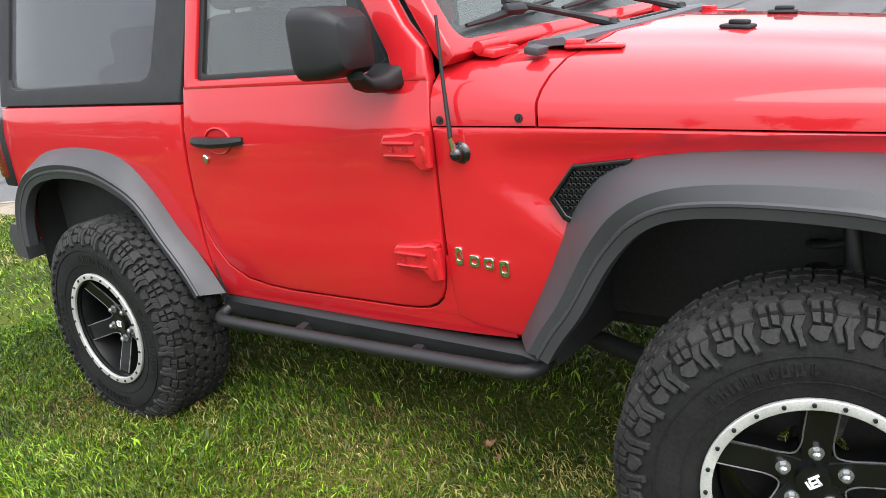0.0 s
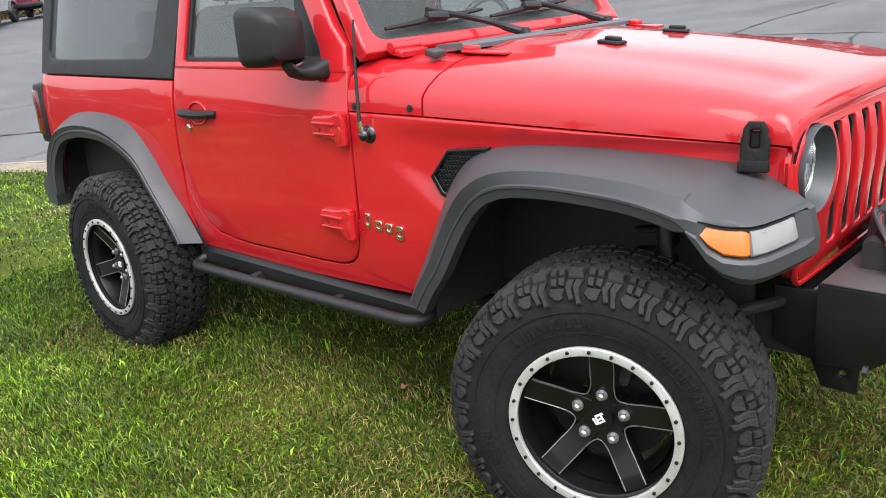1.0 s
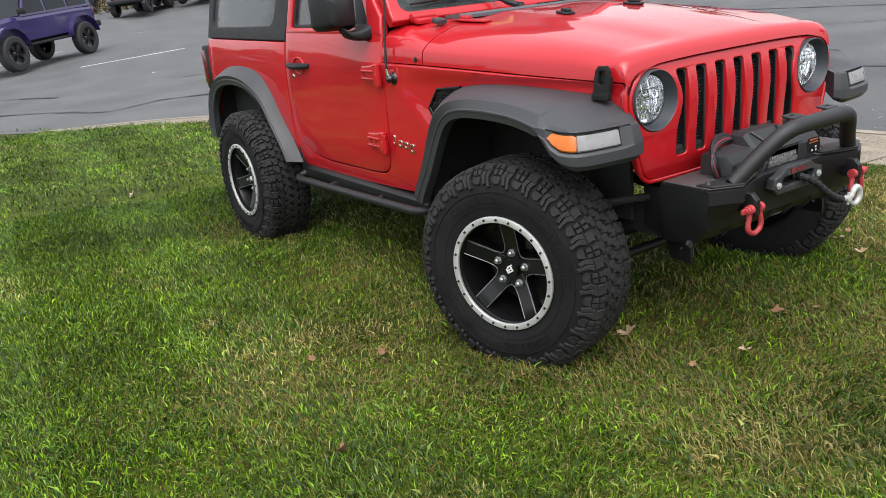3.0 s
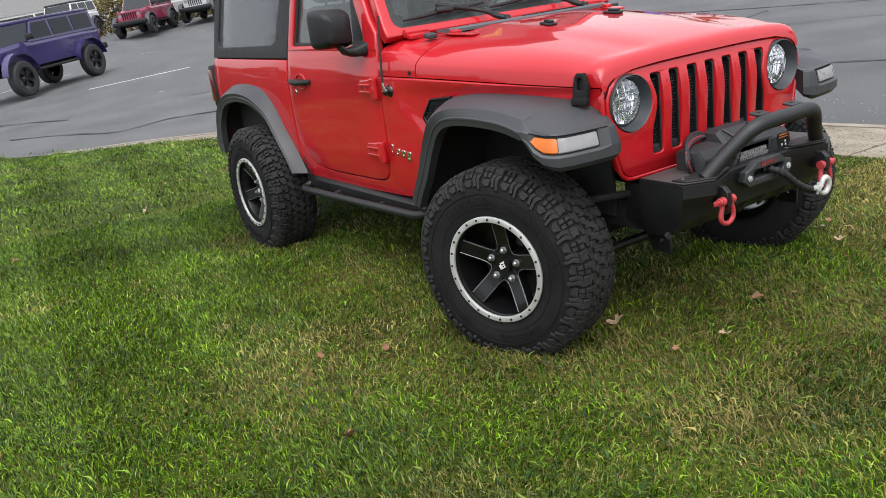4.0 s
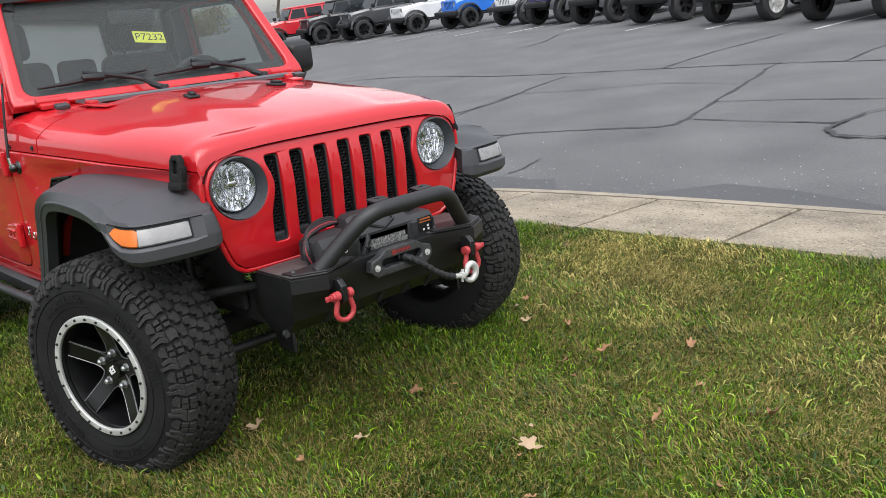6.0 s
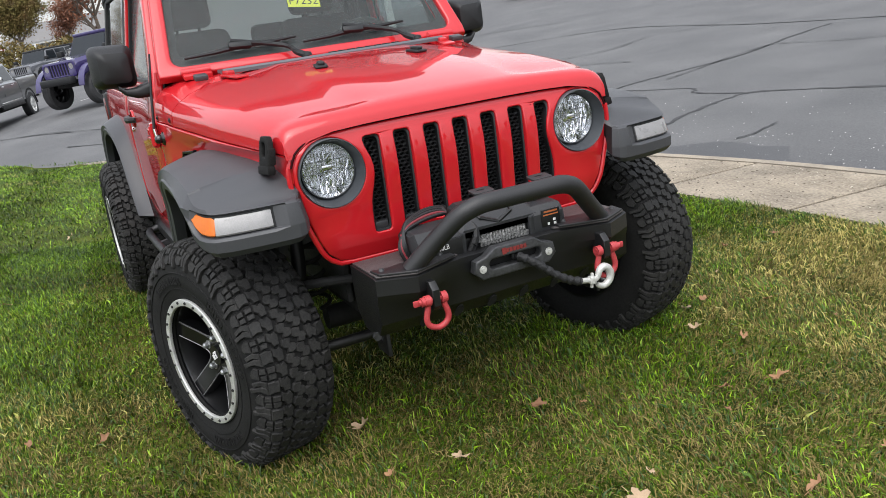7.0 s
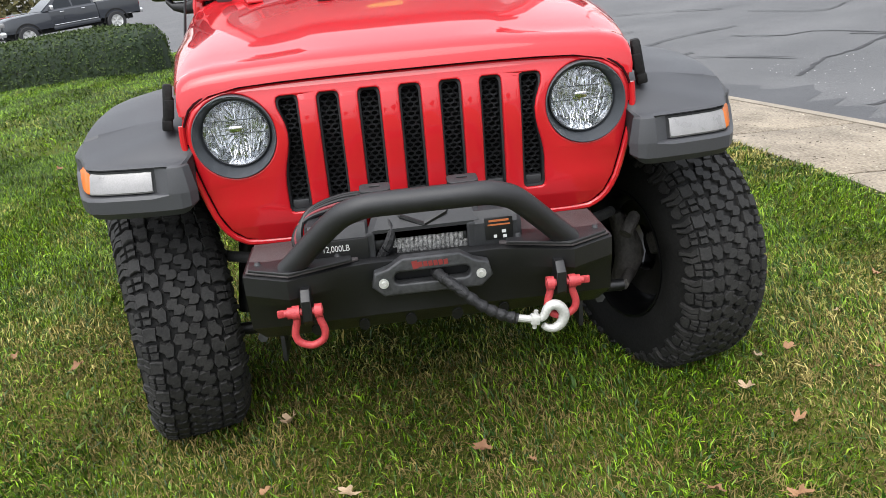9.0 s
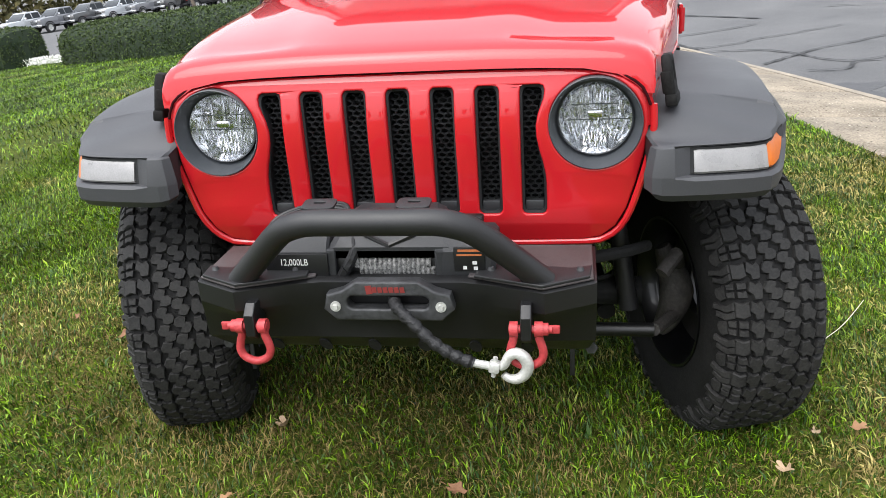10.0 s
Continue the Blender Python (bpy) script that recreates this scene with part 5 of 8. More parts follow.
def top_window():
    o = [(0.262, 1.290), (0.312, 1.305), (0.337, 1.340), (0.402, 1.60), (0.435, 1.71), (0.41, 1.745), (-0.61, 1.745), (-0.64, 1.71), (-0.71, 1.34), (-0.69, 1.295)]
    return side_panel(o, thick=0.004, bevel=0.001, out=-0.016, zs=[1.33, 1.4, 1.5, 1.6, 1.7], xs=[-0.4, -0.1, 0.2])


bm = bmesh.new()
rings = []
for x, dz in ((1.335, -0.022), (1.31, 0.0), (1.15, 0.014), (0.7, 0.024), (0.2, 0.018), (-0.3, 0.012), (-0.66, -0.01), (-0.74, -0.05)):
    w = half_width(0.5, 1.79) + 0.006
    rings.append([(x, -w, 1.762 + dz), (x, -w - 0.004, 1.790 + dz), (x, -w + 0.02, 1.815 + dz), (x, -w * 0.8, 1.832 + dz), (x, -w * 0.4, 1.842 + dz), (x, 0, 1.845 + dz),
                  (x, w * 0.4, 1.842 + dz), (x, w * 0.8, 1.832 + dz), (x, w - 0.02, 1.815 + dz), (x, w + 0.004, 1.790 + dz), (x, w, 1.762 + dz), (x, 0, 1.80 + dz)])
loft(bm, rings)
top = part("soft_top", bm, CANVAS, car, "black canvas soft top")
for i, fn, mt, nm, lab in ((0, top_side, CANVAS, "side_curtain", "black canvas side curtain"), (1, top_side, CANVAS, "side_curtain", "black canvas side curtain"), (0, top_window, VINYL, "quarter_window", "hazy grey vinyl window"), (1, top_window, VINYL, "quarter_window", "hazy grey vinyl window")):
    b = fn()
    part(nm, flip_y(b) if i else b, mt, top, lab)
for s in (-1, 1):
    bm = bmesh.new()
    tube(bm, [(0.50, s * 0.70, 1.215), (-0.78, s * 0.70, 1.225)], 0.018, 8)
    part("belt_rail", bm, CANVAS, top)
bm = bmesh.new()
wb, wt = half_width(-0.7, 1.25) - 0.01, half_width(-0.7, 1.78) - 0.01
loft(bm, [[(-0.79, -wb, 1.23), (-0.79, wb, 1.23), (-0.775, wb, 1.23), (-0.775, -wb, 1.23)], [(-0.70, -wt, 1.78), (-0.70, wt, 1.78), (-0.685, wt, 1.78), (-0.685, -wt, 1.78)]])
part("rear_window", bm, glass("rear_vinyl", (0.92, 0.93, 0.92), 0.05, 0.70, (0.42, 0.43, 0.43), 1.2, True), top, "hazy clear rear window")

# interior
bm = bmesh.new()
rings = []
for x, z in ((1.60, 1.315), (1.45, 1.33), (1.30, 1.31), (1.24, 1.24), (1.28, 1.10), (1.55, 1.05)):
    rings.append([(x, y, z) for y in (-0.66, -0.3, 0.3, 0.66)])
loft(bm, rings, False)
part("dashboard", bm, BLACK_PLASTIC, car, "black dashboard")
for s in (-1, 1):
    bm = bmesh.new()
    box(bm, (0.80, s * 0.36, 0.98), (0.50, 0.50, 0.18), bevel=0.05, seg=3)
    seat = part("front_seat", bm, SEAT, car, "black cloth front seat")
    bm = bmesh.new()
    box(bm, (0.50, s * 0.36, 1.21), (0.15, 0.43, 0.56), pose(0, 0, 0, 0, -12, 0), 0.06, 3)
    tube(bm, [(0.44, s * 0.36 - 0.06, 1.42), (0.43, s * 0.36 - 0.06, 1.60)], 0.008, 8)
    tube(bm, [(0.44, s * 0.36 + 0.06, 1.42), (0.43, s * 0.36 + 0.06, 1.60)], 0.008, 8)
    part("backrest", bm, SEAT, seat)
    bm = bmesh.new()
    box(bm, (0.42, s * 0.36, 1.60), (0.10, 0.27, 0.20), pose(0, 0, 0, 0, -8, 0), 0.045, 3)
    part("headrest", bm, SEAT, seat)
    bm = bmesh.new()
    box(bm, (-0.35, s * 0.30, 1.40), (0.10, 0.25, 0.17), bevel=0.04)
    box(bm, (-0.30, s * 0.30, 1.15), (0.14, 0.48, 0.40), bevel=0.05)
    part("rear_seat", bm, SEAT, car, "black rear seat with headrest")
    bm = bmesh.new()
    tube(bm, smooth_path([(0.45, s * 0.60, 1.0), (0.42, s * 0.60, 1.60), (0.55, s * 0.58, 1.74), (1.20, s * 0.56, 1.75), (1.30, s * 0.57, 1.70)], 4), 0.035, 10)
    part("roll_bar", bm, SEAT, car, "padded black roll bar")
bm = bmesh.new()
tube(bm, [(1.16 + 0.05 * math.sin(a), 0.36 + 0.185 * math.cos(a), 1.25 + 0.18 * math.sin(a)) for a in np.linspace(0, math.tau, 33)], 0.014, 8)
box(bm, (1.18, 0.36, 1.24), (0.05, 0.16, 0.10), bevel=0.02)
part("steering_wheel", bm, BLACK_PLASTIC, car, "black steering wheel")
bm = bmesh.new()
box(bm, (1.28, 0.0, 1.655), (0.03, 0.24, 0.065), bevel=0.014)
part("rear_view_mirror", bm, BLACK_PLASTIC, car, "black interior mirror")


# tail lamp and rear bumper ends
def tail():
    bm = bmesh.new()
    box(bm, (-0.835, -0.700, 1.035), (0.10, 0.15, 0.30), bevel=0.02)
    return bm


for i, tl in enumerate(both("tail_lamp", tail, BLACK_PLASTIC, car, "black tail lamp with red lens")):
    b = bmesh.new()
    box(b, (-0.85, -0.752, 1.04), (0.075, 0.06, 0.23), bevel=0.015)
    part("lens", flip_y(b) if i else b, RED_LENS, tl)
bm = bmesh.new()
rings = []
for y in np.linspace(-0.80, 0.80, 9):
    k = 0.10 * (abs(y) > 0.7)
    rings.append([(-0.80, y, 0.56), (-1.00 + k, y, 0.57), (-1.03 + k, y, 0.66), (-0.98 + k, y, 0.72), (-0.80, y, 0.72)])
loft(bm, rings)
part("rear_bumper", bm, FLARE_PLASTIC, car, "dark grey plastic rear bumper")
for s in (-1, 1):
    bm = bmesh.new()
    tube(bm, smooth_path([(-0.80, s * 0.58, 0.62), (-0.86, s * 0.62, 0.60), (-0.90, s * 0.66, 0.62), (-0.86, s * 0.66, 0.64)], 4), 0.02, 8)
    part("tow_hook", bm, SHACKLE, car, "red tow hook")

# ---- front bumper, winch and recovery gear ----
BZ = 0.715
front = [(2.895, 0.455), (3.105, 0.455), (3.165, 0.345), (3.118, 0.225), (3.105, 0.16)]
plan = front + [(x, -y) for x, y in front[::-1]]


def bring(z, dx, k=1.0, wing=1.0):
    out = []
    for x, y in plan:
        xx = x if x < 2.9 else 3.105 + (x - 3.105) * wing + dx
        out.append((xx, y * k, z))
    return out


bm = bmesh.new()
loft(bm, [bring(BZ - 0.004, -0.012), bring(BZ - 0.008, 0.0), bring(BZ - 0.055, 0.0), bring(BZ - 0.085, -0.008, 1, 0.6), bring(BZ - 0.150, -0.010, 0.995, 0.1), bring(BZ - 0.215, -0.090, 0.96, 0.0), bring(BZ - 0.225, -0.20, 0.95, 0.0)])
bumper = part("front_bumper", bm, STEEL_BLACK, car, "black steel stubby winch bumper", angle=25)
for s in (-1, 1):
    b = plate([[(2.900, 0.190), (3.09, 0.175), (3.158, 0.342), (3.100, 0.448), (2.900, 0.448)]], 0.006, 0.002)
    bend(b, lambda v: Vector((v.x, s * v.y, BZ - 0.003 + v.z)))
    part("wing_plate", b, mat("dusty_black_plate", (0.060, 0.052, 0.052), 0.5, vary=0.25, scale=9, fine=140, bump=0.15, bump_scale=700), bumper, "dusty black top plate")
    b = plate([[(3.015, 0.20), (3.105, 0.19), (3.160, 0.340), (3.105, 0.440), (3.045, 0.445), (3.06, 0.40), (3.04, 0.30)]], 0.007, 0.002)
    bend(b, lambda v: Vector((v.x, s * v.y, BZ + 0.003 + v.z)))
    part("bar_foot", b, BAR_BLACK, bumper)
    for x, y in ((3.075, 0.225), (3.135, 0.345), (3.075, 0.42)):
        b = bmesh.new()
        disc(b, 0.009, 0.009, 12, Matrix.Translation((x, s * y, BZ + 0.009)), 0.006)
        part("bolt", b, FAIR, bumper, "black button-head bolt")
    b = plate([[(-0.16, 0.02), (0.03, 0.02), (0.06, -0.06), (0.04, -0.11), (0.06, -0.16), (0.06, -0.24), (-0.03, -0.24), (-0.06, -0.17), (-0.16, -0.13)], circle(0.018, 14, -0.01, -0.03), circle(0.009, 10, 0.02, -0.19), circle(0.008, 10, -0.03, -0.12)], 0.012, 0.002)
    bend(b, lambda v: Vector((2.93 + v.x, s * (0.395 + v.z), 0.655 + v.y)))
    part("mount_bracket", b, STEEL_BLACK, bumper, "black mounting bracket with holes")
    b = bmesh.new()
    disc(b, 0.014, 0.012, 6, face_to((1, 0, 0), (3.01, s * 0.445, 0.505)))
    part("mount_bolt", b, FAIR, bumper, "bright steel bolt")
for y in (-0.30, -0.18, -0.06, 0.06, 0.18, 0.30):
    bm = bmesh.new()
    disc(bm, 0.024, 0.004, 20, face_to((0.75, 0, -0.65), (3.058, y, 0.528)) @ Matrix.Diagonal((0.6, 1.3, 1, 1)))
    part("drain_slot", bm, DARK, bumper)
bm = bmesh.new()
HOOP = [(3.115, 0.345, BZ), (3.145, 0.285, 0.778), (3.188, 0.212, 0.852), (3.205, 0.172, 0.876), (3.212, 0.130, 0.886), (3.214, 0.060, 0.887)]
tube(bm, smooth_path([(x, -y, z) for x, y, z in HOOP] + HOOP[::-1], 6), 0.0285, 20)
part("hoop_bar", bm, BAR_BLACK, bumper, "thick black tubular hoop bar")
for y in (-0.115, 0.085):
    b = plate([rounded(0.050, 0.070, 0.012), rounded(0.010, 0.026, 0.005, 4, -0.004, 0.0)], 0.006, 0.001)
    bend(b, lambda v: Vector((3.182 + v.x, y + v.y, 0.913 + v.z - 0.1 * v.x)))
    part("lamp_tab", b, BAR_BLACK, bumper, "black lamp mounting tab")

winch = bmesh.new()
wx = 3.015
rings = []
for y, k in ((-0.300, 0.85), (-0.290, 1.0), (-0.150, 1.0), (-0.145, 0.95)):
    rings.append([(wx - 0.07 + (u + 0.07) * k if k < 1 else wx + u, y, 0.727 + v * k) for u, v in ((-0.07, -0.035), (0.055, -0.035), (0.062, -0.010), (0.058, 0.022), (0.035, 0.046), (-0.05, 0.050), (-0.07, 0.040))])
loft(winch, rings)
winch = part("winch", winch, HOUSING, car, "dark grey electric winch with synthetic rope")
bm = bmesh.new()
rings = []
for y, k in ((0.115, 0.95), (0.12, 1.0), (0.225, 1.0), (0.236, 0.85)):
    rings.append([(wx + u * k, y, 0.727 + v * k) for u, v in ((-0.07, -0.035), (0.055, -0.035), (0.062, -0.010), (0.058, 0.022), (0.035, 0.042), (-0.05, 0.046), (-0.07, 0.040))])
loft(bm, rings)
part("gearbox", bm, HOUSING, winch)
bm = bmesh.new()
rings = []
for x, top, w in ((2.905, 0.806, 0.105), (2.925, 0.822, 0.110), (2.985, 0.822, 0.118), (3.045, 0.786, 0.140), (3.066, 0.768, 0.150)):
    rings.append([(x, -w - 0.03, 0.745), (x, -w, top - 0.010), (x, -w + 0.02, top), (x, w - 0.02, top), (x, w, top - 0.010), (x, w + 0.03, 0.745), (x, w, 0.760), (x, -w, 0.760)])
loft(bm, rings)
box(bm, (3.055, -0.142, 0.722), (0.035, 0.026, 0.085), None, 0.006)
box(bm, (3.055, 0.112, 0.722), (0.035, 0.026, 0.085), None, 0.006)
part("control_box", bm, HOUSING, winch, "angular dark grey winch cover", angle=20)
for s in (-1, 1):
    bm = bmesh.new()
    a, b = Vector((3.046, s * 0.055 - 0.005, 0.789)), Vector((3.062, -0.005, 0.770))
    tube(bm, [Vector((2.99, s * 0.075 - 0.005, 0.822)), a, b], 0.006, 6)
    part("trim_line", bm, STEEL_BLACK, winch)
bm = bmesh.new()
rnd = random.Random(3)
disc(bm, 0.036, 0.235, 20, face_to((0, 1, 0), (3.02, -0.130, 0.718)))
drum = part("drum", bm, STEEL_BLACK, winch)
bm = bmesh.new()
pts = []
for i in range(16 * 16 + 1):
    a = i * math.tau / 16
    pts.append((3.020 + 0.043 * math.cos(a), -0.082 + 0.176 * i / 256, 0.718 + 0.043 * math.sin(a)))
tube(bm, pts, 0.0062, 6)
part("rope", bm, mat("grey_synthetic_rope", (0.018, 0.018, 0.018), 0.7, vary=0.5, scale=110, fine=260, bump=0.6, bump_scale=160, second=(0.36, 0.36, 0.35)), drum, "grey synthetic winch rope")
bm = bmesh.new()
tube(bm, [(3.020 + 0.050 * math.cos(a), -0.106 + 0.02 * math.sin(a * 2), 0.718 + 0.047 * math.sin(a)) for a in np.linspace(0, math.tau, 24)], 0.012, 8)
part("rope_sleeve", bm, SLEEVE, drum)
txt = bpy.data.curves.new("rating", "FONT")
txt.body, txt.size, txt.align_x, txt.align_y, txt.extrude = "12,000LB", 0.0155, "CENTER", "CENTER", 0.0003
tob = bpy.data.objects.new("rating", txt)
scene.collection.objects.link(tob)
dg = bpy.context.evaluated_depsgraph_get()
dg.update()
tme = bpy.data.meshes.new_from_object(tob.evaluated_get(dg))
bpy.data.objects.remove(tob)
tme.materials.clear()
tme.materials.append(WHITE)
again("rating", tme, winch, Matrix.Translation((3.0795, -0.226, 0.744)) @ Matrix(((0, 0, 1), (1, 0, 0), (0, 1, 0))).to_4x4() @ Matrix.Diagonal((1.15, 1.45, 1, 1)), "white printed rating")
bm = bmesh.new()
box(bm, (3.0755, -0.220, 0.7245), (0.006, 0.148, 0.046), None, 0.002)
part("motor_plate", bm, STEEL_BLACK, winch, "black motor face")
bm = bmesh.new()
box(bm, (3.0765, 0.178, 0.737), (0.003, 0.070, 0.044), None, 0.002)
panel = part("control_panel", bm, STEEL_BLACK, winch, "black panel with orange and white marks")
ORANGE = mat("orange_print", (0.55, 0.16, 0.05), 0.6)
for y, z, w, h, m_ in ((0.178, 0.753, 0.050, 0.004, ORANGE), (0.178, 0.745, 0.056, 0.003, ORANGE), (0.190, 0.731, 0.010, 0.006, WHITE), (0.192, 0.721, 0.009, 0.006, WHITE), (0.168, 0.722, 0.008, 0.006, WHITE)):
    bm = bmesh.new()
    box(bm, (3.0785, y, z), (0.001, w, h))
    part("print", bm, m_, panel)
bm = bmesh.new()
tube(bm, [(2.99, 0.175, 0.765), (2.99, 0.175, 0.800)], 0.012, 10)
box(bm, (2.995, 0.175, 0.806), (0.030, 0.060, 0.018), None, 0.007)
part("clutch_lever", bm, STEEL_BLACK, winch, "black clutch lever")
CABLE_RED = mat("red_cable", (0.18, 0.018, 0.024), 0.5)
for k, (m_, o) in enumerate(((STEEL_BLACK, 0.0), (CABLE_RED, 0.018), (STEEL_BLACK, 0.034), (STEEL_BLACK, 0.050), (STEEL_BLACK, 0.060))):
    bm = bmesh.new()
    tube(bm, smooth_path([(3.03, -0.318 + o * 0.3, 0.715), (3.02, -0.330 + o * 0.3, 0.760 + o * 0.2), (3.0 - o * 0.3, -0.300 + o * 0.2, 0.800 + o * 0.3), (2.97 - o * 0.5, -0.235 + o * 0.4, 0.812 + o * 0.4), (2.95 - o * 0.4, -0.170 + o * 0.5, 0.815 + o * 0.3), (2.94, -0.125, 0.812)], 5), 0.0065, 8)
    part("cable", bm, m_, winch, "winch power cable")

LOW = Matrix.Translation((0, 0, 0.690)) @ Matrix.Diagonal((1, 1, 1.10, 1)) @ Matrix.Translation((0, 0, -0.690))
TALL = Matrix.Translation((0, 0, 0.690)) @ Matrix.Diagonal((1, 1, 1.30, 1)) @ Matrix.Translation((0, 0, -0.690))
for o in [winch, *winch.children_recursive]:
    if o.name.split(".")[0] in ("control_box", "trim_line", "clutch_lever"):
        o.data.transform(LOW)
    elif o.name.split(".")[0] not in ("cable", "rating"):
        o.data.transform(TALL)

# fairlead
FL = [(-0.148, 0.655), (-0.140, 0.690), (-0.105, 0.700), (-0.070, 0.722), (0.070, 0.722), (0.105, 0.700), (0.140, 0.690), (0.148, 0.655), (0.120, 0.628), (-0.120, 0.628)]
b = plate([FL, rounded(0.185, 0.030, 0.014, 6, 0.0, 0.672)], 0.035, 0.006, 3)
bend(b, lambda v: Vector((3.104 + v.z, v.x, v.y)))
part("fairlead", b, FAIR, bumper, "scuffed grey hawse fairlead", angle=40)
for s in (-1, 1):
    b = bmesh.new()
    disc(b, 0.0120, 0.004, 20, face_to((1, 0, 0), (3.139, s * 0.119, 0.664)))
    disc(b, 0.0075, 0.009, 12, face_to((1, 0, 0), (3.139, s * 0.119, 0.664)), 0.006)
    part("fairlead_bolt", b, GALV, bumper, "bright bolt and washer")
rnd = random.Random(4)
for k in range(7):
    b = bmesh.new()
    box(b, (3.1405, -0.040 + k * 0.0125, 0.704), (0.001, 0.010 if k else 0.014, 0.013 if k else 0.020), pose(0, 0, 0, 8, 0, 0))
    part("maker_mark", b, RED_PRINT, bumper, "worn red maker mark")

# rope, hook and shackles
bm = bmesh.new()
RP = smooth_path([(3.110, 0.010, 0.672), (3.150, 0.022, 0.668), (3.172, 0.060, 0.640), (3.184, 0.105, 0.600), (3.190, 0.150, 0.572), (3.192, 0.192, 0.555)], 6)
tube(bm, RP, [0.0135 + 0.0022 * math.sin(i * 2.1) for i in range(len(RP))], 12)
part("winch_line", bm, SLEEVE, winch, "winch line in a black sleeve")
bm = bmesh.new()
tube(bm, [(3.192, 0.188, 0.557), (3.192, 0.235, 0.548)], 0.012, 10)
box(bm, (3.192, 0.248, 0.546), (0.030, 0.030, 0.032), pose(0, 0, 0, -10, 0, 0), 0.006)
tube(bm, [(3.192, 0.252, 0.575), (3.192, 0.244, 0.515)], 0.007, 8)
hk = [(0.262, 0.544), (0.275, 0.552), (0.288, 0.578), (0.308, 0.588), (0.328, 0.576), (0.338, 0.550), (0.328, 0.522), (0.306, 0.508), (0.284, 0.512), (0.272, 0.522)]
P = smooth_path([(3.192, y, z) for y, z in hk], 4)
tube(bm, P, [0.010 + 0.007 * math.sin(math.pi * min(1, i / len(P) * 1.05)) for i in range(len(P))], 12)
tube(bm, [(3.192, 0.268, 0.560), (3.192, 0.288, 0.585)], 0.005, 8)
bmesh.ops.transform(bm, matrix=Matrix.Translation((3.192, 0.190, 0.556)) @ Matrix.Diagonal((0.8, 0.80, 0.78, 1)) @ Matrix.Translation((-3.192, -0.190, -0.556)), verts=bm.verts[:])
part("hook", bm, GALV, winch, "bright steel winch hook")
for s in (-1, 1):
    y0 = s * 0.306
    bm = bmesh.new()
    b = plate([[(-0.08, 0.052), (0.02, 0.052), (0.042, 0.030), (0.042, -0.020), (0.025, -0.035), (0.0, -0.02), (-0.08, -0.01)]], 0.024, 0.003)
    bend(b, lambda v: Vector((3.150 + v.x, y0 - 0.012 + v.z, 0.632 + v.y)))
    join(bm, b)
    part("shackle_tab", bm, STEEL_BLACK, bumper, "black shackle tab")
    bm = bmesh.new()
    arc = [(-0.030, 0.625), (-0.031, 0.600), (-0.038, 0.576), (-0.040, 0.556), (-0.030, 0.536), (0.0, 0.524), (0.030, 0.536), (0.040, 0.556), (0.038, 0.576), (0.031, 0.600), (0.030, 0.625)]
    tube(bm, smooth_path([(3.178, y0 + a, z) for a, z in arc], 4), 0.0105, 12)
    for d in (-0.030, 0.030):
        disc(bm, 0.019, 0.020, 18, face_to((0, 1, 0), (3.178, y0 + d - 0.010, 0.625)))
    e = -1 if s < 0 else 1
    tube(bm, [(3.178, y0 - e * 0.042, 0.625), (3.178, y0 + e * 0.062, 0.625)], 0.0105, 12)
    disc(bm, 0.016, 0.014, 14, face_to((0, 1, 0), (3.178, y0 + e * 0.046 - 0.007, 0.625)))
    box(bm, (3.178, y0 + e * 0.070, 0.625), (0.010, 0.022, 0.022), None, 0.004)
    bmesh.ops.transform(bm, matrix=Matrix.Translation((3.178, y0, 0.632)) @ Matrix.Diagonal((0.9, 0.88, 0.88, 1)) @ Matrix.Translation((-3.178, -y0, -0.625)), verts=bm.verts[:])
    part("shackle", bm, SHACKLE, bumper, "red bow shackle")

# ---- ground: lawn on a bank, concrete walk, car park ----
LOT = -0.35
EDGE = [(-13.0, -16.0), (-12.0, -10.5), (-11.6, -6.0), (-10.8, -3.5), (-9.2, -1.6), (-7.4, -0.05), (-5.8, 0.80), (-3.8, 1.35), (-1.6, 1.85), (0.6, 2.28), (2.0, 2.42), (4.0, 2.50), (8.0, 2.6), (16.0, 2.2), (40.0, -1.0)]


def lot_height(x, y):
    return LOT + 0.90 * step01(-29, -42, x) * step01(-2, 8, y) + 0.40 * step01(-13, -22, x) * step01(-4, 1.0, y) * step01(9, 6, y) - 1.25 * step01(-10, -38, y) * step01(-30, -58, x) + 0.95 * step01(-60, -92, x) * step01(-24, -6, y) * step01(8, -2, y)


def lawn_height(x, y):
    z = 0.045 - 0.0698 * max(y, -4.0) + 0.012 * min(0, y + 4.0)
    z += 0.075 * step01(-1.0, -2.0, y) + 0.075 * step01(3.2, 4.3, x) * step01(1.6, 0.4, y)
    z -= 0.020 * max(0, -1.0 - x)
    z += 0.012 * noise.noise((x * 0.9, y * 0.9, 3.0)) + 0.02 * noise.noise((x * 0.25, y * 0.25, 7.0))
    d = lerp_table(EDGE, x) - y
    if 0 < d < 0.7 and x > -9:
        z += (-0.084 - z) * step01(0.7, 0.08, d)
    return max(z, LOT + 0.16)


edge = smooth_path([(x, y, 0) for x, y in EDGE], 10)
inward = Vector((0.5, -0.866, 0)).normalized()
GRASS_SOIL = mat("soil_and_thatch", (0.030, 0.040, 0.006), 0.95, vary=0.5, scale=2.2, fine=60, bump=0.5, bump_scale=60, spec=0.1, second=(0.100, 0.125, 0.018))


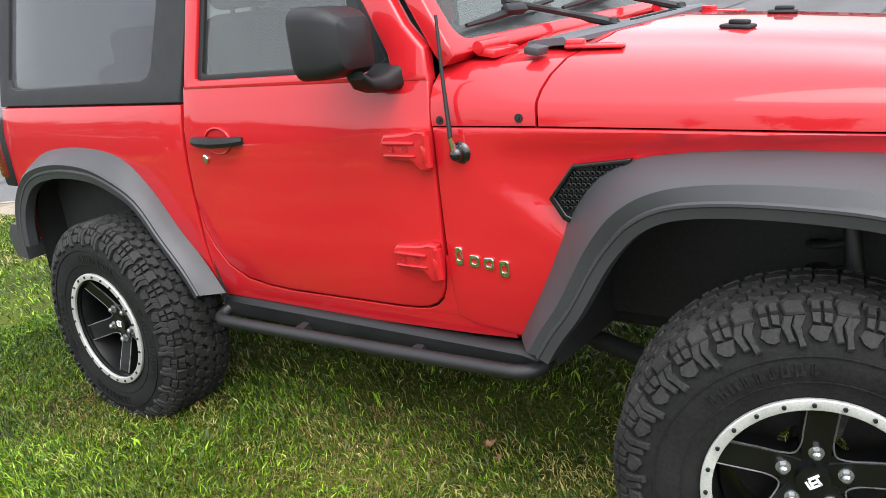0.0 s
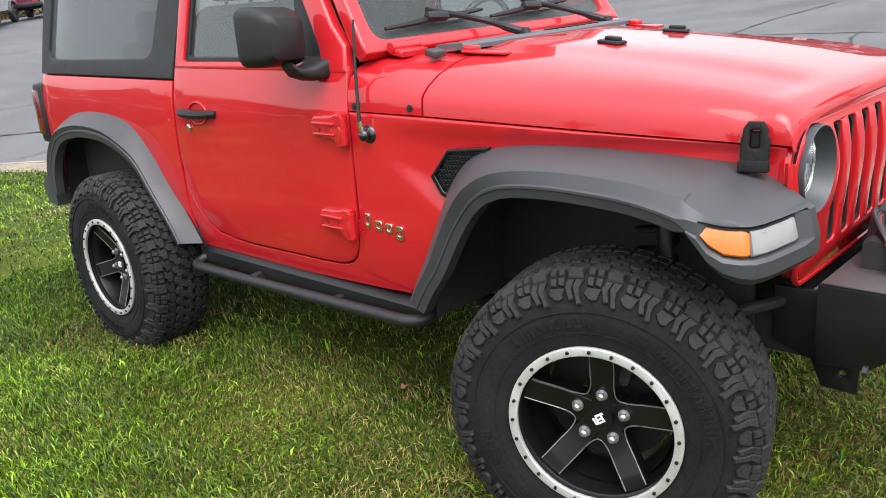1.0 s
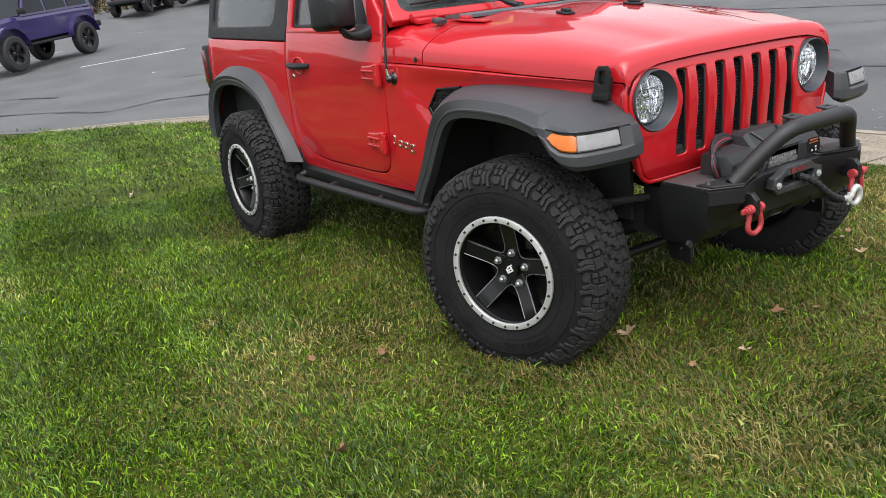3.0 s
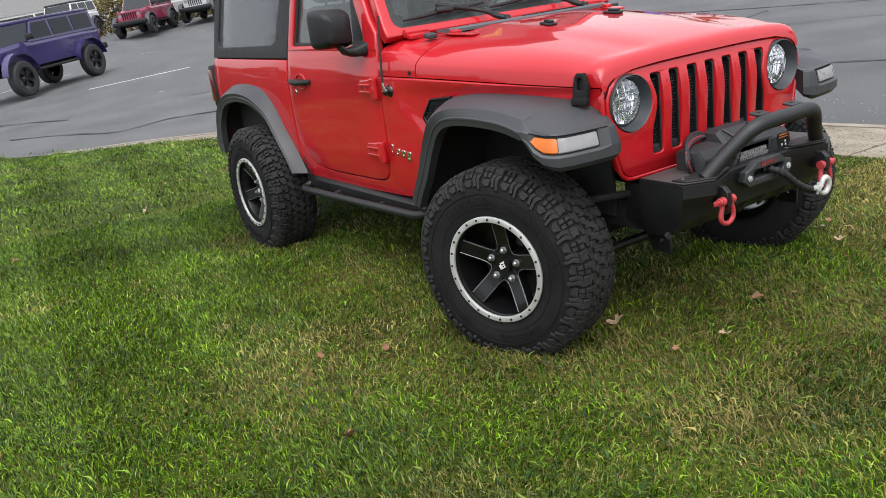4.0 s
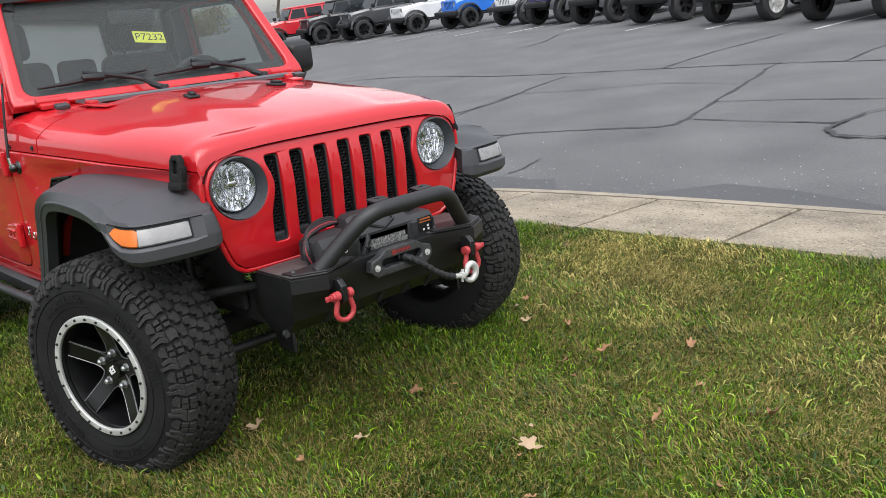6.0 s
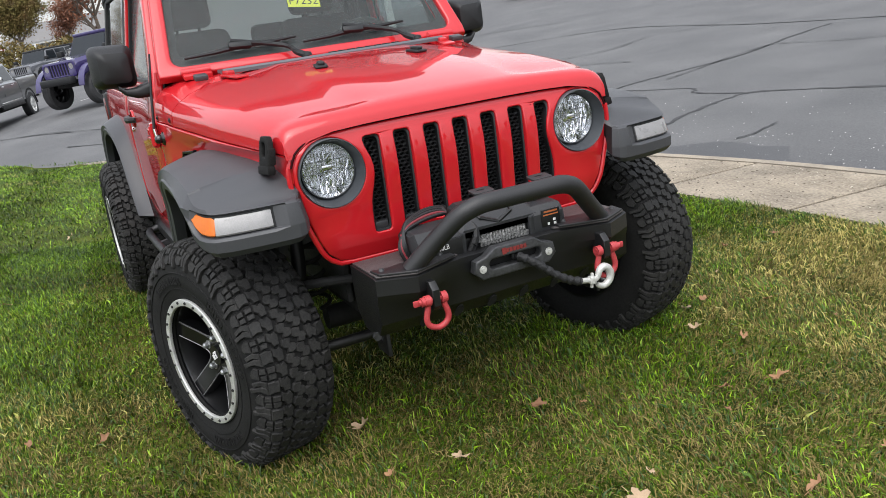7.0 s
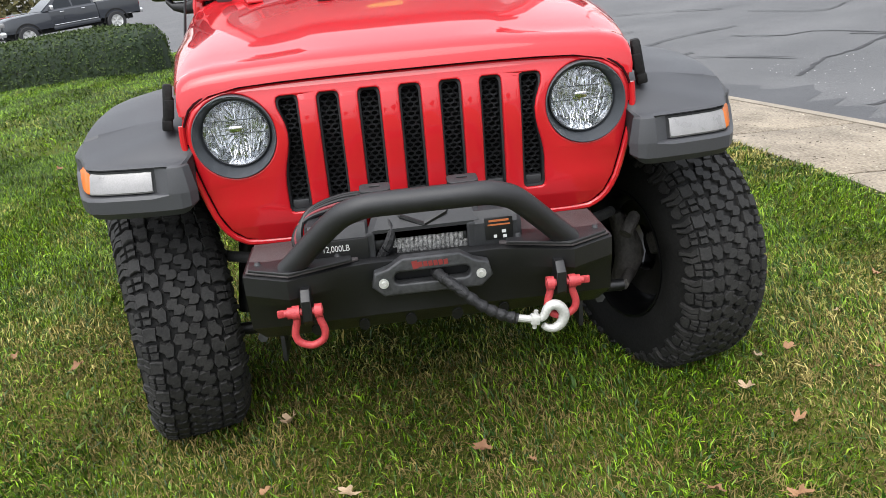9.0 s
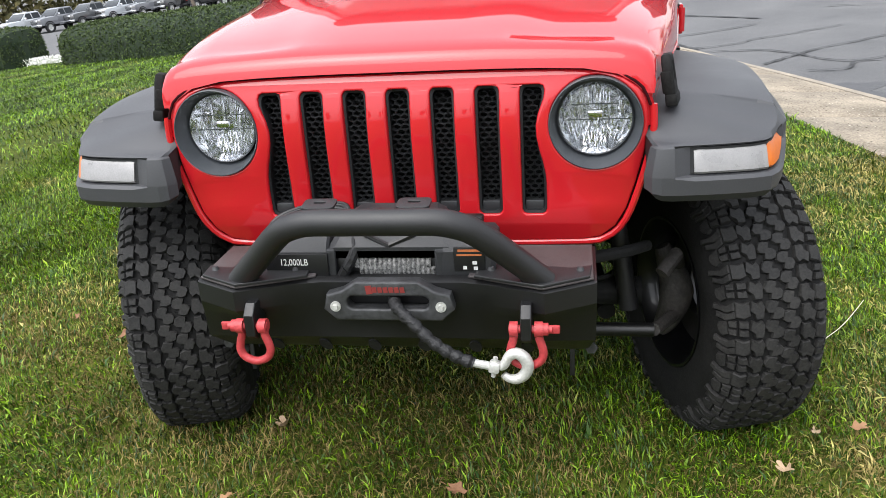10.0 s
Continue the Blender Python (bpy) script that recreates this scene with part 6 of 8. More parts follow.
def grass_colour(m, green_lo, green_hi, dry):
    """Blade colour: greens that differ from blade to blade, with dry straw patches."""
    nt = m.node_tree
    p = nt.nodes["Principled BSDF"]
    geo = nt.nodes.new("ShaderNodeNewGeometry")
    mix = nt.nodes.new("ShaderNodeMix")
    mix.data_type = "RGBA"
    mix.inputs[6].default_value, mix.inputs[7].default_value = (*green_lo, 1), (*green_hi, 1)
    skew = nt.nodes.new("ShaderNodeMath")
    skew.operation = "POWER"
    skew.inputs[1].default_value = 2.4
    nt.links.new(geo.outputs["Random Per Island"], skew.inputs[0])
    nt.links.new(skew.outputs[0], mix.inputs[0])
    n1, n2 = nt.nodes.new("ShaderNodeTexNoise"), nt.nodes.new("ShaderNodeTexNoise")
    n1.inputs["Scale"].default_value, n1.inputs["Detail"].default_value = 0.75, 4
    n2.inputs["Scale"].default_value, n2.inputs["Detail"].default_value = 7.0, 3
    nt.links.new(geo.outputs["Position"], n1.inputs["Vector"])
    nt.links.new(geo.outputs["Position"], n2.inputs["Vector"])
    s = nt.nodes.new("ShaderNodeMath")
    s.operation = "MULTIPLY_ADD"
    s.inputs[1].default_value = 0.55
    nt.links.new(n2.outputs["Fac"], s.inputs[0])
    nt.links.new(n1.outputs["Fac"], s.inputs[2])
    r = nt.nodes.new("ShaderNodeMath")
    r.operation = "MULTIPLY_ADD"
    r.inputs[1].default_value = 0.34
    xyz, near_walk, more = nt.nodes.new("ShaderNodeSeparateXYZ"), nt.nodes.new("ShaderNodeMapRange"), nt.nodes.new("ShaderNodeMath")
    for key, v in (("From Min", -0.4), ("From Max", 1.7), ("To Min", 0.0), ("To Max", 0.18)):
        near_walk.inputs[key].default_value = v
    more.operation = "ADD"
    nt.links.new(geo.outputs["Position"], xyz.inputs[0])
    nt.links.new(xyz.outputs["Y"], near_walk.inputs["Value"])
    nt.links.new(s.outputs[0], more.inputs[0])
    nt.links.new(near_walk.outputs[0], more.inputs[1])
    nt.links.new(geo.outputs["Random Per Island"], r.inputs[0])
    nt.links.new(more.outputs[0], r.inputs[2])
    ramp = nt.nodes.new("ShaderNodeMapRange")
    ramp.inputs["From Min"].default_value, ramp.inputs["From Max"].default_value = 1.14, 1.27
    nt.links.new(r.outputs[0], ramp.inputs["Value"])
    mix2 = nt.nodes.new("ShaderNodeMix")
    mix2.data_type = "RGBA"
    mix2.inputs[7].default_value = (*dry, 1)
    nt.links.new(ramp.outputs[0], mix2.inputs[0])
    nt.links.new(mix.outputs[2], mix2.inputs[6])
    patch = nt.nodes.new("ShaderNodeTexNoise")
    patch.inputs["Scale"].default_value, patch.inputs["Detail"].default_value = 1.3, 3
    nt.links.new(geo.outputs["Position"], patch.inputs["Vector"])
    depth = nt.nodes.new("ShaderNodeMapRange")
    for key, v in (("From Min", 0.36), ("From Max", 0.64), ("To Min", 0.60), ("To Max", 1.36)):
        depth.inputs[key].default_value = v
    nt.links.new(patch.outputs["Fac"], depth.inputs["Value"])
    tone = nt.nodes.new("ShaderNodeHueSaturation")
    worn = nt.nodes.new("ShaderNodeMath")
    worn.operation = "MULTIPLY_ADD"
    worn.inputs[1].default_value = 1.2
    nt.links.new(near_walk.outputs[0], worn.inputs[0])
    nt.links.new(depth.outputs[0], worn.inputs[2])
    nt.links.new(worn.outputs[0], tone.inputs["Value"])
    nt.links.new(mix2.outputs[2], tone.inputs["Color"])
    nt.links.new(tone.outputs[0], p.inputs["Base Color"])
    p.inputs["Roughness"].default_value = 0.45
    p.inputs["Specular IOR Level"].default_value = 0.32
    p.inputs["Subsurface Weight"].default_value = 0.0
    return m


gm = bpy.data.materials.new("grass_blades")
gm.use_nodes = True
BLADE = grass_colour(gm, (0.014, 0.044, 0.002), (0.225, 0.385, 0.012), (0.36, 0.30, 0.10))

verts, faces = [], []
reach = [0, 0.05, 0.2, 0.45, 0.75, 1.1, 1.45, 1.8, 2.15, 2.5, 2.85, 3.2, 3.55, 3.9, 4.25, 4.6, 5.0, 5.5, 6, 7, 8, 9.5, 11, 13, 16, 20, 28, 45, 70]
for i, e in enumerate(edge):
    for j, d in enumerate(reach):
        q = e + inward * d
        verts.append((q.x, q.y, lawn_height(q.x, q.y) - (0.03 if j == 0 else 0)))
nj = len(reach)
for i in range(len(edge) - 1):
    for j in range(nj - 1):
        faces.append((i * nj + j, i * nj + j + 1, (i + 1) * nj + j + 1, (i + 1) * nj + j))
me = bpy.data.meshes.new("lawn")
me.from_pydata(verts, [], faces)
me.shade_smooth()
me.materials.append(GRASS_SOIL)
tagged(new("lawn", me), "mown green lawn with dry straw-coloured patches on a gentle bank", "lawn", kind="structure")

# car park
ASPHALT = mat("worn_asphalt", (0.074, 0.0745, 0.077), 0.88, vary=0.20, scale=0.9, fine=75, bump=0.6, bump_scale=90, second=(0.132, 0.132, 0.133))
TAR = mat("crack_sealer", (0.022, 0.022, 0.023), 0.7, vary=0.3, scale=8, fine=90)
LINE = mat("faded_white_line", (0.46, 0.46, 0.45), 0.8, vary=0.3, scale=3, fine=60)
CONCRETE = mat("weathered_concrete", (0.165, 0.134, 0.096), 0.9, vary=0.3, scale=3.0, fine=60, bump=0.9, bump_scale=70, second=(0.37, 0.315, 0.24))
xs = [-400, -200, -150] + list(np.arange(-126, -60, 4.0)) + list(np.arange(-60, 14, 2.0)) + [20, 40, 80, 160, 400]
ys = [-400, -200, -100, -70, -60, -55, -50, -45, -40, -36, -32, -28, -24, -21, -18, -15, -12.5, -10, -8] + list(np.arange(-6, 30, 2.0)) + [40, 60, 100, 200, 400]
verts = [(x, y, lot_height(x, y)) for x in xs for y in ys]
faces = [(i * len(ys) + j, (i + 1) * len(ys) + j, (i + 1) * len(ys) + j + 1, i * len(ys) + j + 1) for i in range(len(xs) - 1) for j in range(len(ys) - 1)]
me = bpy.data.meshes.new("road")
me.from_pydata(verts, [], faces)
me.shade_smooth()
me.materials.append(ASPHALT)
lot = tagged(new("road", me), "worn grey asphalt car park with sealed cracks", "car park", kind="structure")


def ribbon(pts, w, z, rough_edge=0.3, seed=1):
    """A flat uneven strip along points on the car park."""
    rnd = random.Random(seed)
    P = smooth_path([(x, y, 0) for x, y in pts], 6)
    bm, prev = bmesh.new(), None
    for i, p in enumerate(P):
        d = (P[min(i + 1, len(P) - 1)] - P[max(i - 1, 0)]).normalized()
        n = Vector((-d.y, d.x, 0))
        k = w * (1 + rough_edge * rnd.uniform(-1, 1)) / 2
        o = n * rnd.uniform(-1, 1) * w * rough_edge * 0.8
        a, b = p + n * k + o, p - n * k + o
        row = [bm.verts.new((a.x, a.y, lot_height(a.x, a.y) + z)), bm.verts.new((b.x, b.y, lot_height(b.x, b.y) + z))]
        if prev:
            bm.faces.new((prev[0], prev[1], row[1], row[0]))
        prev = row
    return bm


CRACKS = [
    ([(-1.25, 3.85), (-1.4, 4.3), (-1.5, 4.6), (-1.68, 5.2), (-1.72, 5.6), (-1.65, 5.95), (-1.0, 6.2), (0.1, 6.5), (0.2, 6.9), (0.0, 7.9), (-0.2, 9.1), (-0.5, 10.5), (-0.5, 10.9)], 0.085),
    ([(-1.7, 5.9), (-2.4, 5.8), (-2.7, 6.0), (-3.4, 5.8), (-3.9, 5.75), (-4.4, 5.5)], 0.06),
    ([(-2.7, 4.0), (-3.0, 4.3), (-3.3, 4.6), (-3.5, 5.1), (-3.95, 5.8), (-3.9, 7.0), (-3.8, 8.0), (-4.1, 9.3), (-4.2, 10.3)], 0.07),
    ([(-5.6, 4.6), (-5.0, 5.0), (-4.9, 5.4), (-3.95, 5.8)], 0.05),
    ([(-13.2, 8.6), (-12.0, 10.0), (-10.0, 11.0), (-6.0, 10.6), (-3.3, 10.7), (-1.6, 10.8), (-0.3, 10.8), (1.3, 10.7), (6, 10.6)], 0.07),
    ([(-2.5, 10.8), (-2.5, 12.3), (-2.3, 13.5), (-2.1, 14.5)], 0.06),
    ([(0.0, 7.9), (1.0, 8.0), (2.0, 8.0), (5.0, 7.9)], 0.04),
    ([(0.3, 6.9), (1.3, 6.8), (2.0, 6.8)], 0.05),
    ([(0.5, 10.7), (0.5, 11.7), (0.6, 13.0)], 0.06),
    ([(-9.5, 15.2), (-9.5, 16.1), (-10.2, 17.7)], 0.08),
    ([(-0.30, 4.3), (-0.27, 4.5), (-0.32, 4.7), (-0.36, 4.9)], 0.03),
    ([(-14.3, -0.8), (-12.9, 0.0), (-11.2, 0.7), (-11.1, 1.6), (-10.4, 2.3), (-9.0, 3.2)], 0.10),
    ([(-14.0, 3.0), (-13.0, 5.5), (-14.0, 8.0)], 0.08),
    ([(-20.0, -2.5), (-17.5, -1.0), (-15.0, 0.5)], 0.10),
    ([(-3.6, 6.4), (-3.7, 7.0), (-3.9, 8.0), (-3.9, 8.7)], 0.04),
    ([(-18.1, 10.9), (-16.5, 11.9), (-15.0, 12.8)], 0.06),
    ([(-7.5, 5.7), (-6.4, 6.3), (-6.9, 7.1), (-5.7, 7.5)], 0.04),
    ([(-3.9, 8.7), (-2.7, 8.9), (-1.6, 9.3), (-0.3, 9.1)], 0.03),
    ([(-7.3, 1.75), (-6.7, 1.95), (-6.75, 2.5), (-6.95, 2.7), (-7.1, 3.2), (-7.4, 3.9)], 0.05),
    ([(-6.7, 1.95), (-6.35, 1.9), (-6.2, 2.3), (-5.9, 2.7), (-5.5, 2.9), (-5.0, 3.05), (-4.7, 3.3), (-4.85, 3.8)], 0.06),
    ([(-5.0, 2.45), (-5.35, 2.8), (-5.7, 3.2), (-5.9, 3.6), (-6.2, 4.2), (-6.3, 5.0)], 0.06),
    ([(-4.4, 2.75), (-4.3, 3.1), (-4.65, 3.35), (-4.3, 3.9), (-3.5, 4.4)], 0.05),
    ([(-8.0, 1.6), (-8.1, 2.3), (-8.4, 3.0)], 0.05),
    ([(-9.6, 4.3), (-9.0, 5.0), (-8.2, 5.6)], 0.06),
    ([(2.05, 7.1), (2.0, 6.8), (2.0, 6.5), (2.2, 6.2), (2.6, 6.2), (3.2, 6.2), (5.0, 6.2)], 0.09),
    ([(2.05, 7.1), (2.2, 7.4), (2.8, 7.55), (4.5, 7.5)], 0.05),
    ([(-8.5, 7.0), (-7.6, 8.4), (-7.9, 9.8), (-7.0, 10.7)], 0.045),
]
for k, (pts, w) in enumerate(CRACKS):
    part("crack_seal", ribbon(pts, w * 0.62, 0.004 + 0.0007 * k, 0.55, k), TAR, lot, smooth=False)
DAMP = mat("damp_dark_asphalt", (0.062, 0.063, 0.066), 0.75, vary=0.3, scale=1.5, fine=75, bump=0.5, bump_scale=90)
part("damp_band", ribbon([(-3.6, 2.75), (-2.6, 3.10), (-1.8, 3.35), (-0.9, 3.52), (0.4, 3.72), (2.0, 3.86), (6.0, 3.9)], 0.62, 0.003, 0.5, 50), DAMP, lot, smooth=False)
STRIPES = [((-27.4, 21.0), (-26.2, 25.5)), ((-24.2, 21.0), (-23.0, 25.4)), ((-20.7, 20.6), (-19.6, 25.0)), ((-17.2, 20.4), (-16.0, 24.6)), ((-13.9, 19.6), (-12.8, 23.8)), ((-10.9, 18.9), (-9.8, 23.0)), ((-7.7, 17.4), (-6.6, 21.8)), ((-4.8, 16.3), (-3.7, 20.6)), ((-1.7, 14.9), (-0.6, 19.4)), ((1.4, 14.2), (2.4, 18.6)),
           ((-15.7, 2.8), (-15.0, 4.4)), ((-19.0, 1.9), (-18.6, 4.6)), ((-24.6, 0.2), (-26.3, 2.9)), ((-29.3, 5.2), (-29.2, 7.0)), ((-14.4, 9.4), (-16.4, 8.4)), ((-19.5, -3.5), (-21.5, -2.4))]
for k, (a, b) in enumerate(STRIPES):
    part("parking_line", ribbon([a, ((a[0] + b[0]) / 2, (a[1] + b[1]) / 2), b], 0.11, 0.004, 0.06, k), LINE, lot, smooth=False)
rnd = random.Random(11)
bm = bmesh.new()
for k in range(420):
    x, y = rnd.uniform(-3.5, 5.0), 3.85 + abs(rnd.gauss(0, 0.75))
    s = rnd.uniform(0.002, 0.0055)
    bmesh.ops.create_icosphere(bm, subdivisions=1, radius=s, matrix=Matrix.Translation((x, y, LOT + s * 0.4)) @ Matrix.Diagonal((1, rnd.uniform(0.7, 1.4), 0.6, 1)))
tagged(part("gravel", bm, mat("pale_grit", (0.55, 0.54, 0.52), 0.9, vary=0.3)), "pale grit scattered on the asphalt", "gravel", kind="stuff")

# concrete walk in slabs, with a kerb to the car park
outer_edge = []
for i, e in enumerate(edge):
    d = (edge[min(i + 1, len(edge) - 1)] - edge[max(i - 1, 0)]).normalized()
    n = Vector((-d.y, d.x, 0))
    w = lerp_table([(-12, 1.15), (-8, 1.10), (-5, 0.98), (-3, 1.08), (0, 1.22), (6, 1.24)], e.x)
    outer_edge.append(e + n * w)
pave = tagged(empty("pavement"), "pale weathered concrete walk in slabs beside the lawn", "pavement", kind="structure")
acc, slabs, start = 0.0, [], 0
for i in range(1, len(edge)):
    acc += (edge[i] - edge[i - 1]).length
    if acc > 1.02:
        slabs.append((start, i))
        start, acc = i, 0.0


def walk_z(t, x, y):
    return lerp_table([(-12, -0.03), (-5, -0.02), (0, 0.0), (9, 0.0)], x) - 0.075 - 0.155 * t


def slab(a, b):
    bm = bmesh.new()
    g = 0.014
    pts = []
    ea = edge[a].lerp(edge[b], g / max(0.1, (edge[b] - edge[a]).length))
    eb = edge[b].lerp(edge[a], g / max(0.1, (edge[b] - edge[a]).length))
    oa = outer_edge[a].lerp(outer_edge[b], g / max(0.1, (outer_edge[b] - outer_edge[a]).length))
    ob_ = outer_edge[b].lerp(outer_edge[a], g / max(0.1, (outer_edge[b] - outer_edge[a]).length))
    for t in (0.0, 0.3, 0.6, 0.925):
        pts.append((ea.lerp(oa, t), eb.lerp(ob_, t), t))
    rows = []
    for pa, pb, t in pts:
        za, zb = walk_z(t, pa.x, pa.y), walk_z(t, pb.x, pb.y)
        rows.append([(pa.x, pa.y, za - 0.16), (pa.x, pa.y, za - 0.006), (pa.x + (pb.x - pa.x) * 0.008, pa.y + (pb.y - pa.y) * 0.008, za), (pb.x + (pa.x - pb.x) * 0.008, pb.y + (pa.y - pb.y) * 0.008, zb), (pb.x, pb.y, zb - 0.006), (pb.x, pb.y, zb - 0.16)])
    loft(bm, rows)
    return bm


for a, b in slabs:
    part("slab", slab(a, b), CONCRETE, pave)
# coarse stones and pits that show in the worn concrete
rnd = random.Random(12)
stones = [bmesh.new() for _ in range(2)]
for k in range(2600):
    i = rnd.randrange(len(edge) - 1)
    u, t = rnd.random(), rnd.uniform(0.02, 0.90)
    e, o = edge[i].lerp(edge[i + 1], u), outer_edge[i].lerp(outer_edge[i + 1], u)
    p = e.lerp(o, t)
    if not -6.0 < p.x < 5.5:
        continue
    r = rnd.uniform(0.004, 0.010)
    bmesh.ops.create_cone(stones[rnd.random() < 0.4], cap_ends=True, segments=6, radius1=r, radius2=r * 0.6, depth=0.003, matrix=Matrix.Translation((p.x, p.y, walk_z(t, p.x, p.y) + 0.0008)) @ Matrix.Rotation(rnd.uniform(0, 3), 4, "Z") @ Matrix.Diagonal((1, rnd.uniform(0.4, 0.9), 1, 1)))
for b, c, lab in zip(stones, ((0.085, 0.066, 0.048), (0.42, 0.38, 0.31)), ("dark coarse stones worn bare in the concrete walk", "pale coarse stones worn bare in the concrete walk")):
    tagged(part("aggregate", b, mat("walk_stone", c, 0.9, vary=0.4, scale=9)), lab, "stones", kind="stuff")
bm = bmesh.new()
rings = []
for e, o in zip(edge, outer_edge):
    n = (o - e).normalized()
    z = walk_z(0.9, o.x, o.y)
    p0, p1 = e.lerp(o, 0.93), o
    rings.append([(p0.x, p0.y, z - 0.2), (p0.x, p0.y, z), (p1.x - n.x * 0.02, p1.y - n.y * 0.02, z + 0.002), (p1.x, p1.y, z - 0.015), (p1.x + n.x * 0.01, p1.y + n.y * 0.01, LOT - 0.05)])
loft(bm, rings)
tagged(part("kerb", bm, mat("kerb_concrete", (0.26, 0.225, 0.175), 0.9, vary=0.25, scale=4, fine=120, bump=0.3, bump_scale=200)), "pale concrete kerb along the car park", "kerb", kind="structure")

# grass blades
poly = np.array([(e.x, e.y) for e in edge] + [(40, -60), (-13, -60)])


def inside(px, py):
    r = np.zeros(len(px), bool)
    for (x0, y0), (x1, y1) in zip(poly, np.roll(poly, -1, axis=0)):
        c = (y0 > py) != (y1 > py)
        with np.errstate(divide="ignore", invalid="ignore"):
            r ^= c & (px < (x1 - x0) * (py - y0) / (y1 - y0 + 1e-12) + x0)
    return r


def seg_dist(px, py, line):
    best = np.full(len(px), 1e9)
    for (x0, y0), (x1, y1) in zip(line, line[1:]):
        dx, dy = x1 - x0, y1 - y0
        t = np.clip(((px - x0) * dx + (py - y0) * dy) / (dx * dx + dy * dy), 0, 1)
        best = np.minimum(best, np.hypot(px - x0 - t * dx, py - y0 - t * dy))
    return best


rng = np.random.default_rng(4)
SPINE = [(0.2, -1.7), (3.0, -1.5), (4.0, -0.2), (3.4, 1.3)]


def lawn_patch(count, box4, keep, hmean, width, seed, lean_mean=0.72):
    r = np.random.default_rng(seed)
    x, y = r.uniform(box4[0], box4[1], count), r.uniform(box4[2], box4[3], count)
    k = inside(x, y) & (r.random(count) < keep(x, y))
    x, y = x[k], y[k]
    z = np.array([lawn_height(a, b) for a, b in zip(x, y)])
    n = len(x)
    stripe = np.where(np.sin((y + 0.10 * x + 0.15) * math.tau / 1.05) > 0, 1.0, -1.0)
    yaw, lean = r.uniform(0, math.tau, n), np.abs(r.normal(lean_mean, 0.36, n))
    combed = r.random(n) < 0.45
    yaw = np.where(combed, r.normal(0.0, 0.7, n) + np.where(stripe > 0, 0.25, math.pi + 0.25), yaw)
    tuft = np.array([noise.noise((a * 3.2, b * 3.2, 1.0)) for a, b in zip(x, y)])
    h = hmean * r.uniform(0.55, 1.35, n) * (1 + 0.45 * tuft)
    w = width * r.uniform(0.7, 1.3, n)
    dx, dy = np.cos(yaw), np.sin(yaw)
    px, py = -dy, dx
    f = r.uniform(0, math.tau, n)
    sx, sy = np.cos(f) * w / 2, np.sin(f) * w / 2
    v = np.empty((n, 4, 3), np.float32)
    mx, my = x + dx * h * np.sin(lean) * 0.42, y + dy * h * np.sin(lean) * 0.42
    tx, ty = x + dx * h * np.sin(lean * 1.5), y + dy * h * np.sin(lean * 1.5)
    mz, tz = z + h * 0.55 * np.cos(lean * 0.6), z + h * np.maximum(0.18, np.cos(lean * 1.1))
    z = z - 0.006
    for i, (a, b, c) in enumerate(((x, y, z), (mx + sx, my + sy, mz), (tx, ty, tz), (mx - sx, my - sy, mz))):
        v[:, i, 0], v[:, i, 1], v[:, i, 2] = a, b, c
    return v


def blades(name, v, label, m=BLADE):
    """Folded blades, each a narrow kite."""
    n = len(v)
    me = bpy.data.meshes.new(name)
    me.vertices.add(n * 4)
    me.vertices.foreach_set("co", v.ravel())
    base = (np.arange(n) * 4)[:, None]
    me.loops.add(n * 6)
    me.loops.foreach_set("vertex_index", np.concatenate([base + [0, 1, 3], base + [1, 2, 3]], axis=1).ravel().astype(np.int32))
    me.polygons.add(n * 2)
    me.polygons.foreach_set("loop_start", (np.arange(n * 2) * 3).astype(np.int32))
    me.update(calc_edges=True)
    me.materials.append(m)
    return tagged(new(name, me), label, "grass", kind="stuff")


WORN = [(2.05, -1.05, 0.40), (2.45, -1.10, 0.35), (1.10, -0.45, 0.45), (1.15, -0.95, 0.28), (-0.20, -0.90, 0.28), (2.65, -0.55, 0.45), (2.75, 0.10, 0.40), (3.25, 0.15, 0.35), (3.4, 1.15, 0.45), (2.7, 1.95, 0.5), (4.5, 1.4, 0.5), (3.05, -0.35, 0.45), (3.55, -0.75, 0.35), (3.0, 1.55, 0.55), (3.9, 0.3, 0.40), (2.2, -1.75, 0.35), (3.95, 1.05, 0.6), (3.5, 1.75, 0.6), (4.4, 0.7, 0.5)]
wear = lambda x, y: np.clip(sum(np.exp(-((x - a) ** 2 + (y - b) ** 2) / (c * c)) for a, b, c in WORN), 0, 1)
near = lambda x, y: (1 - 0.55 * wear(x, y)) * np.clip((6.3 - x) / 1.2, 0, 1) * np.clip((y + 3.4) / 0.6, 0, 1) * np.where((x > -0.2) & (x < 2.2) & (np.abs(y) < 0.45), 0.25, 1.0) * np.clip(1.25 - 0.28 * np.maximum(0, seg_dist(x, y, SPINE) - 0.9), 0.0, 1.0)
blades("grass", lawn_patch(620000, (-1.6, 6.3, -3.4, 2.7), near, 0.034, 0.0043, 4, 0.64), "mown green grass with dry straw blades")
mid = lambda x, y: np.clip((9.5 - x) / 2.5, 0, 1) * np.clip(0.15 + 0.3 * np.maximum(0, seg_dist(x, y, SPINE) - 1.2), 0, 1) * np.clip((18.0 - np.hypot(x - 3, y + 1.5)) / 6, 0, 1)
blades("grass", lawn_patch(540000, (-12.0, 9.5, -11.5, 2.7), mid, 0.044, 0.0095, 5, 0.95), "mown green grass farther off")

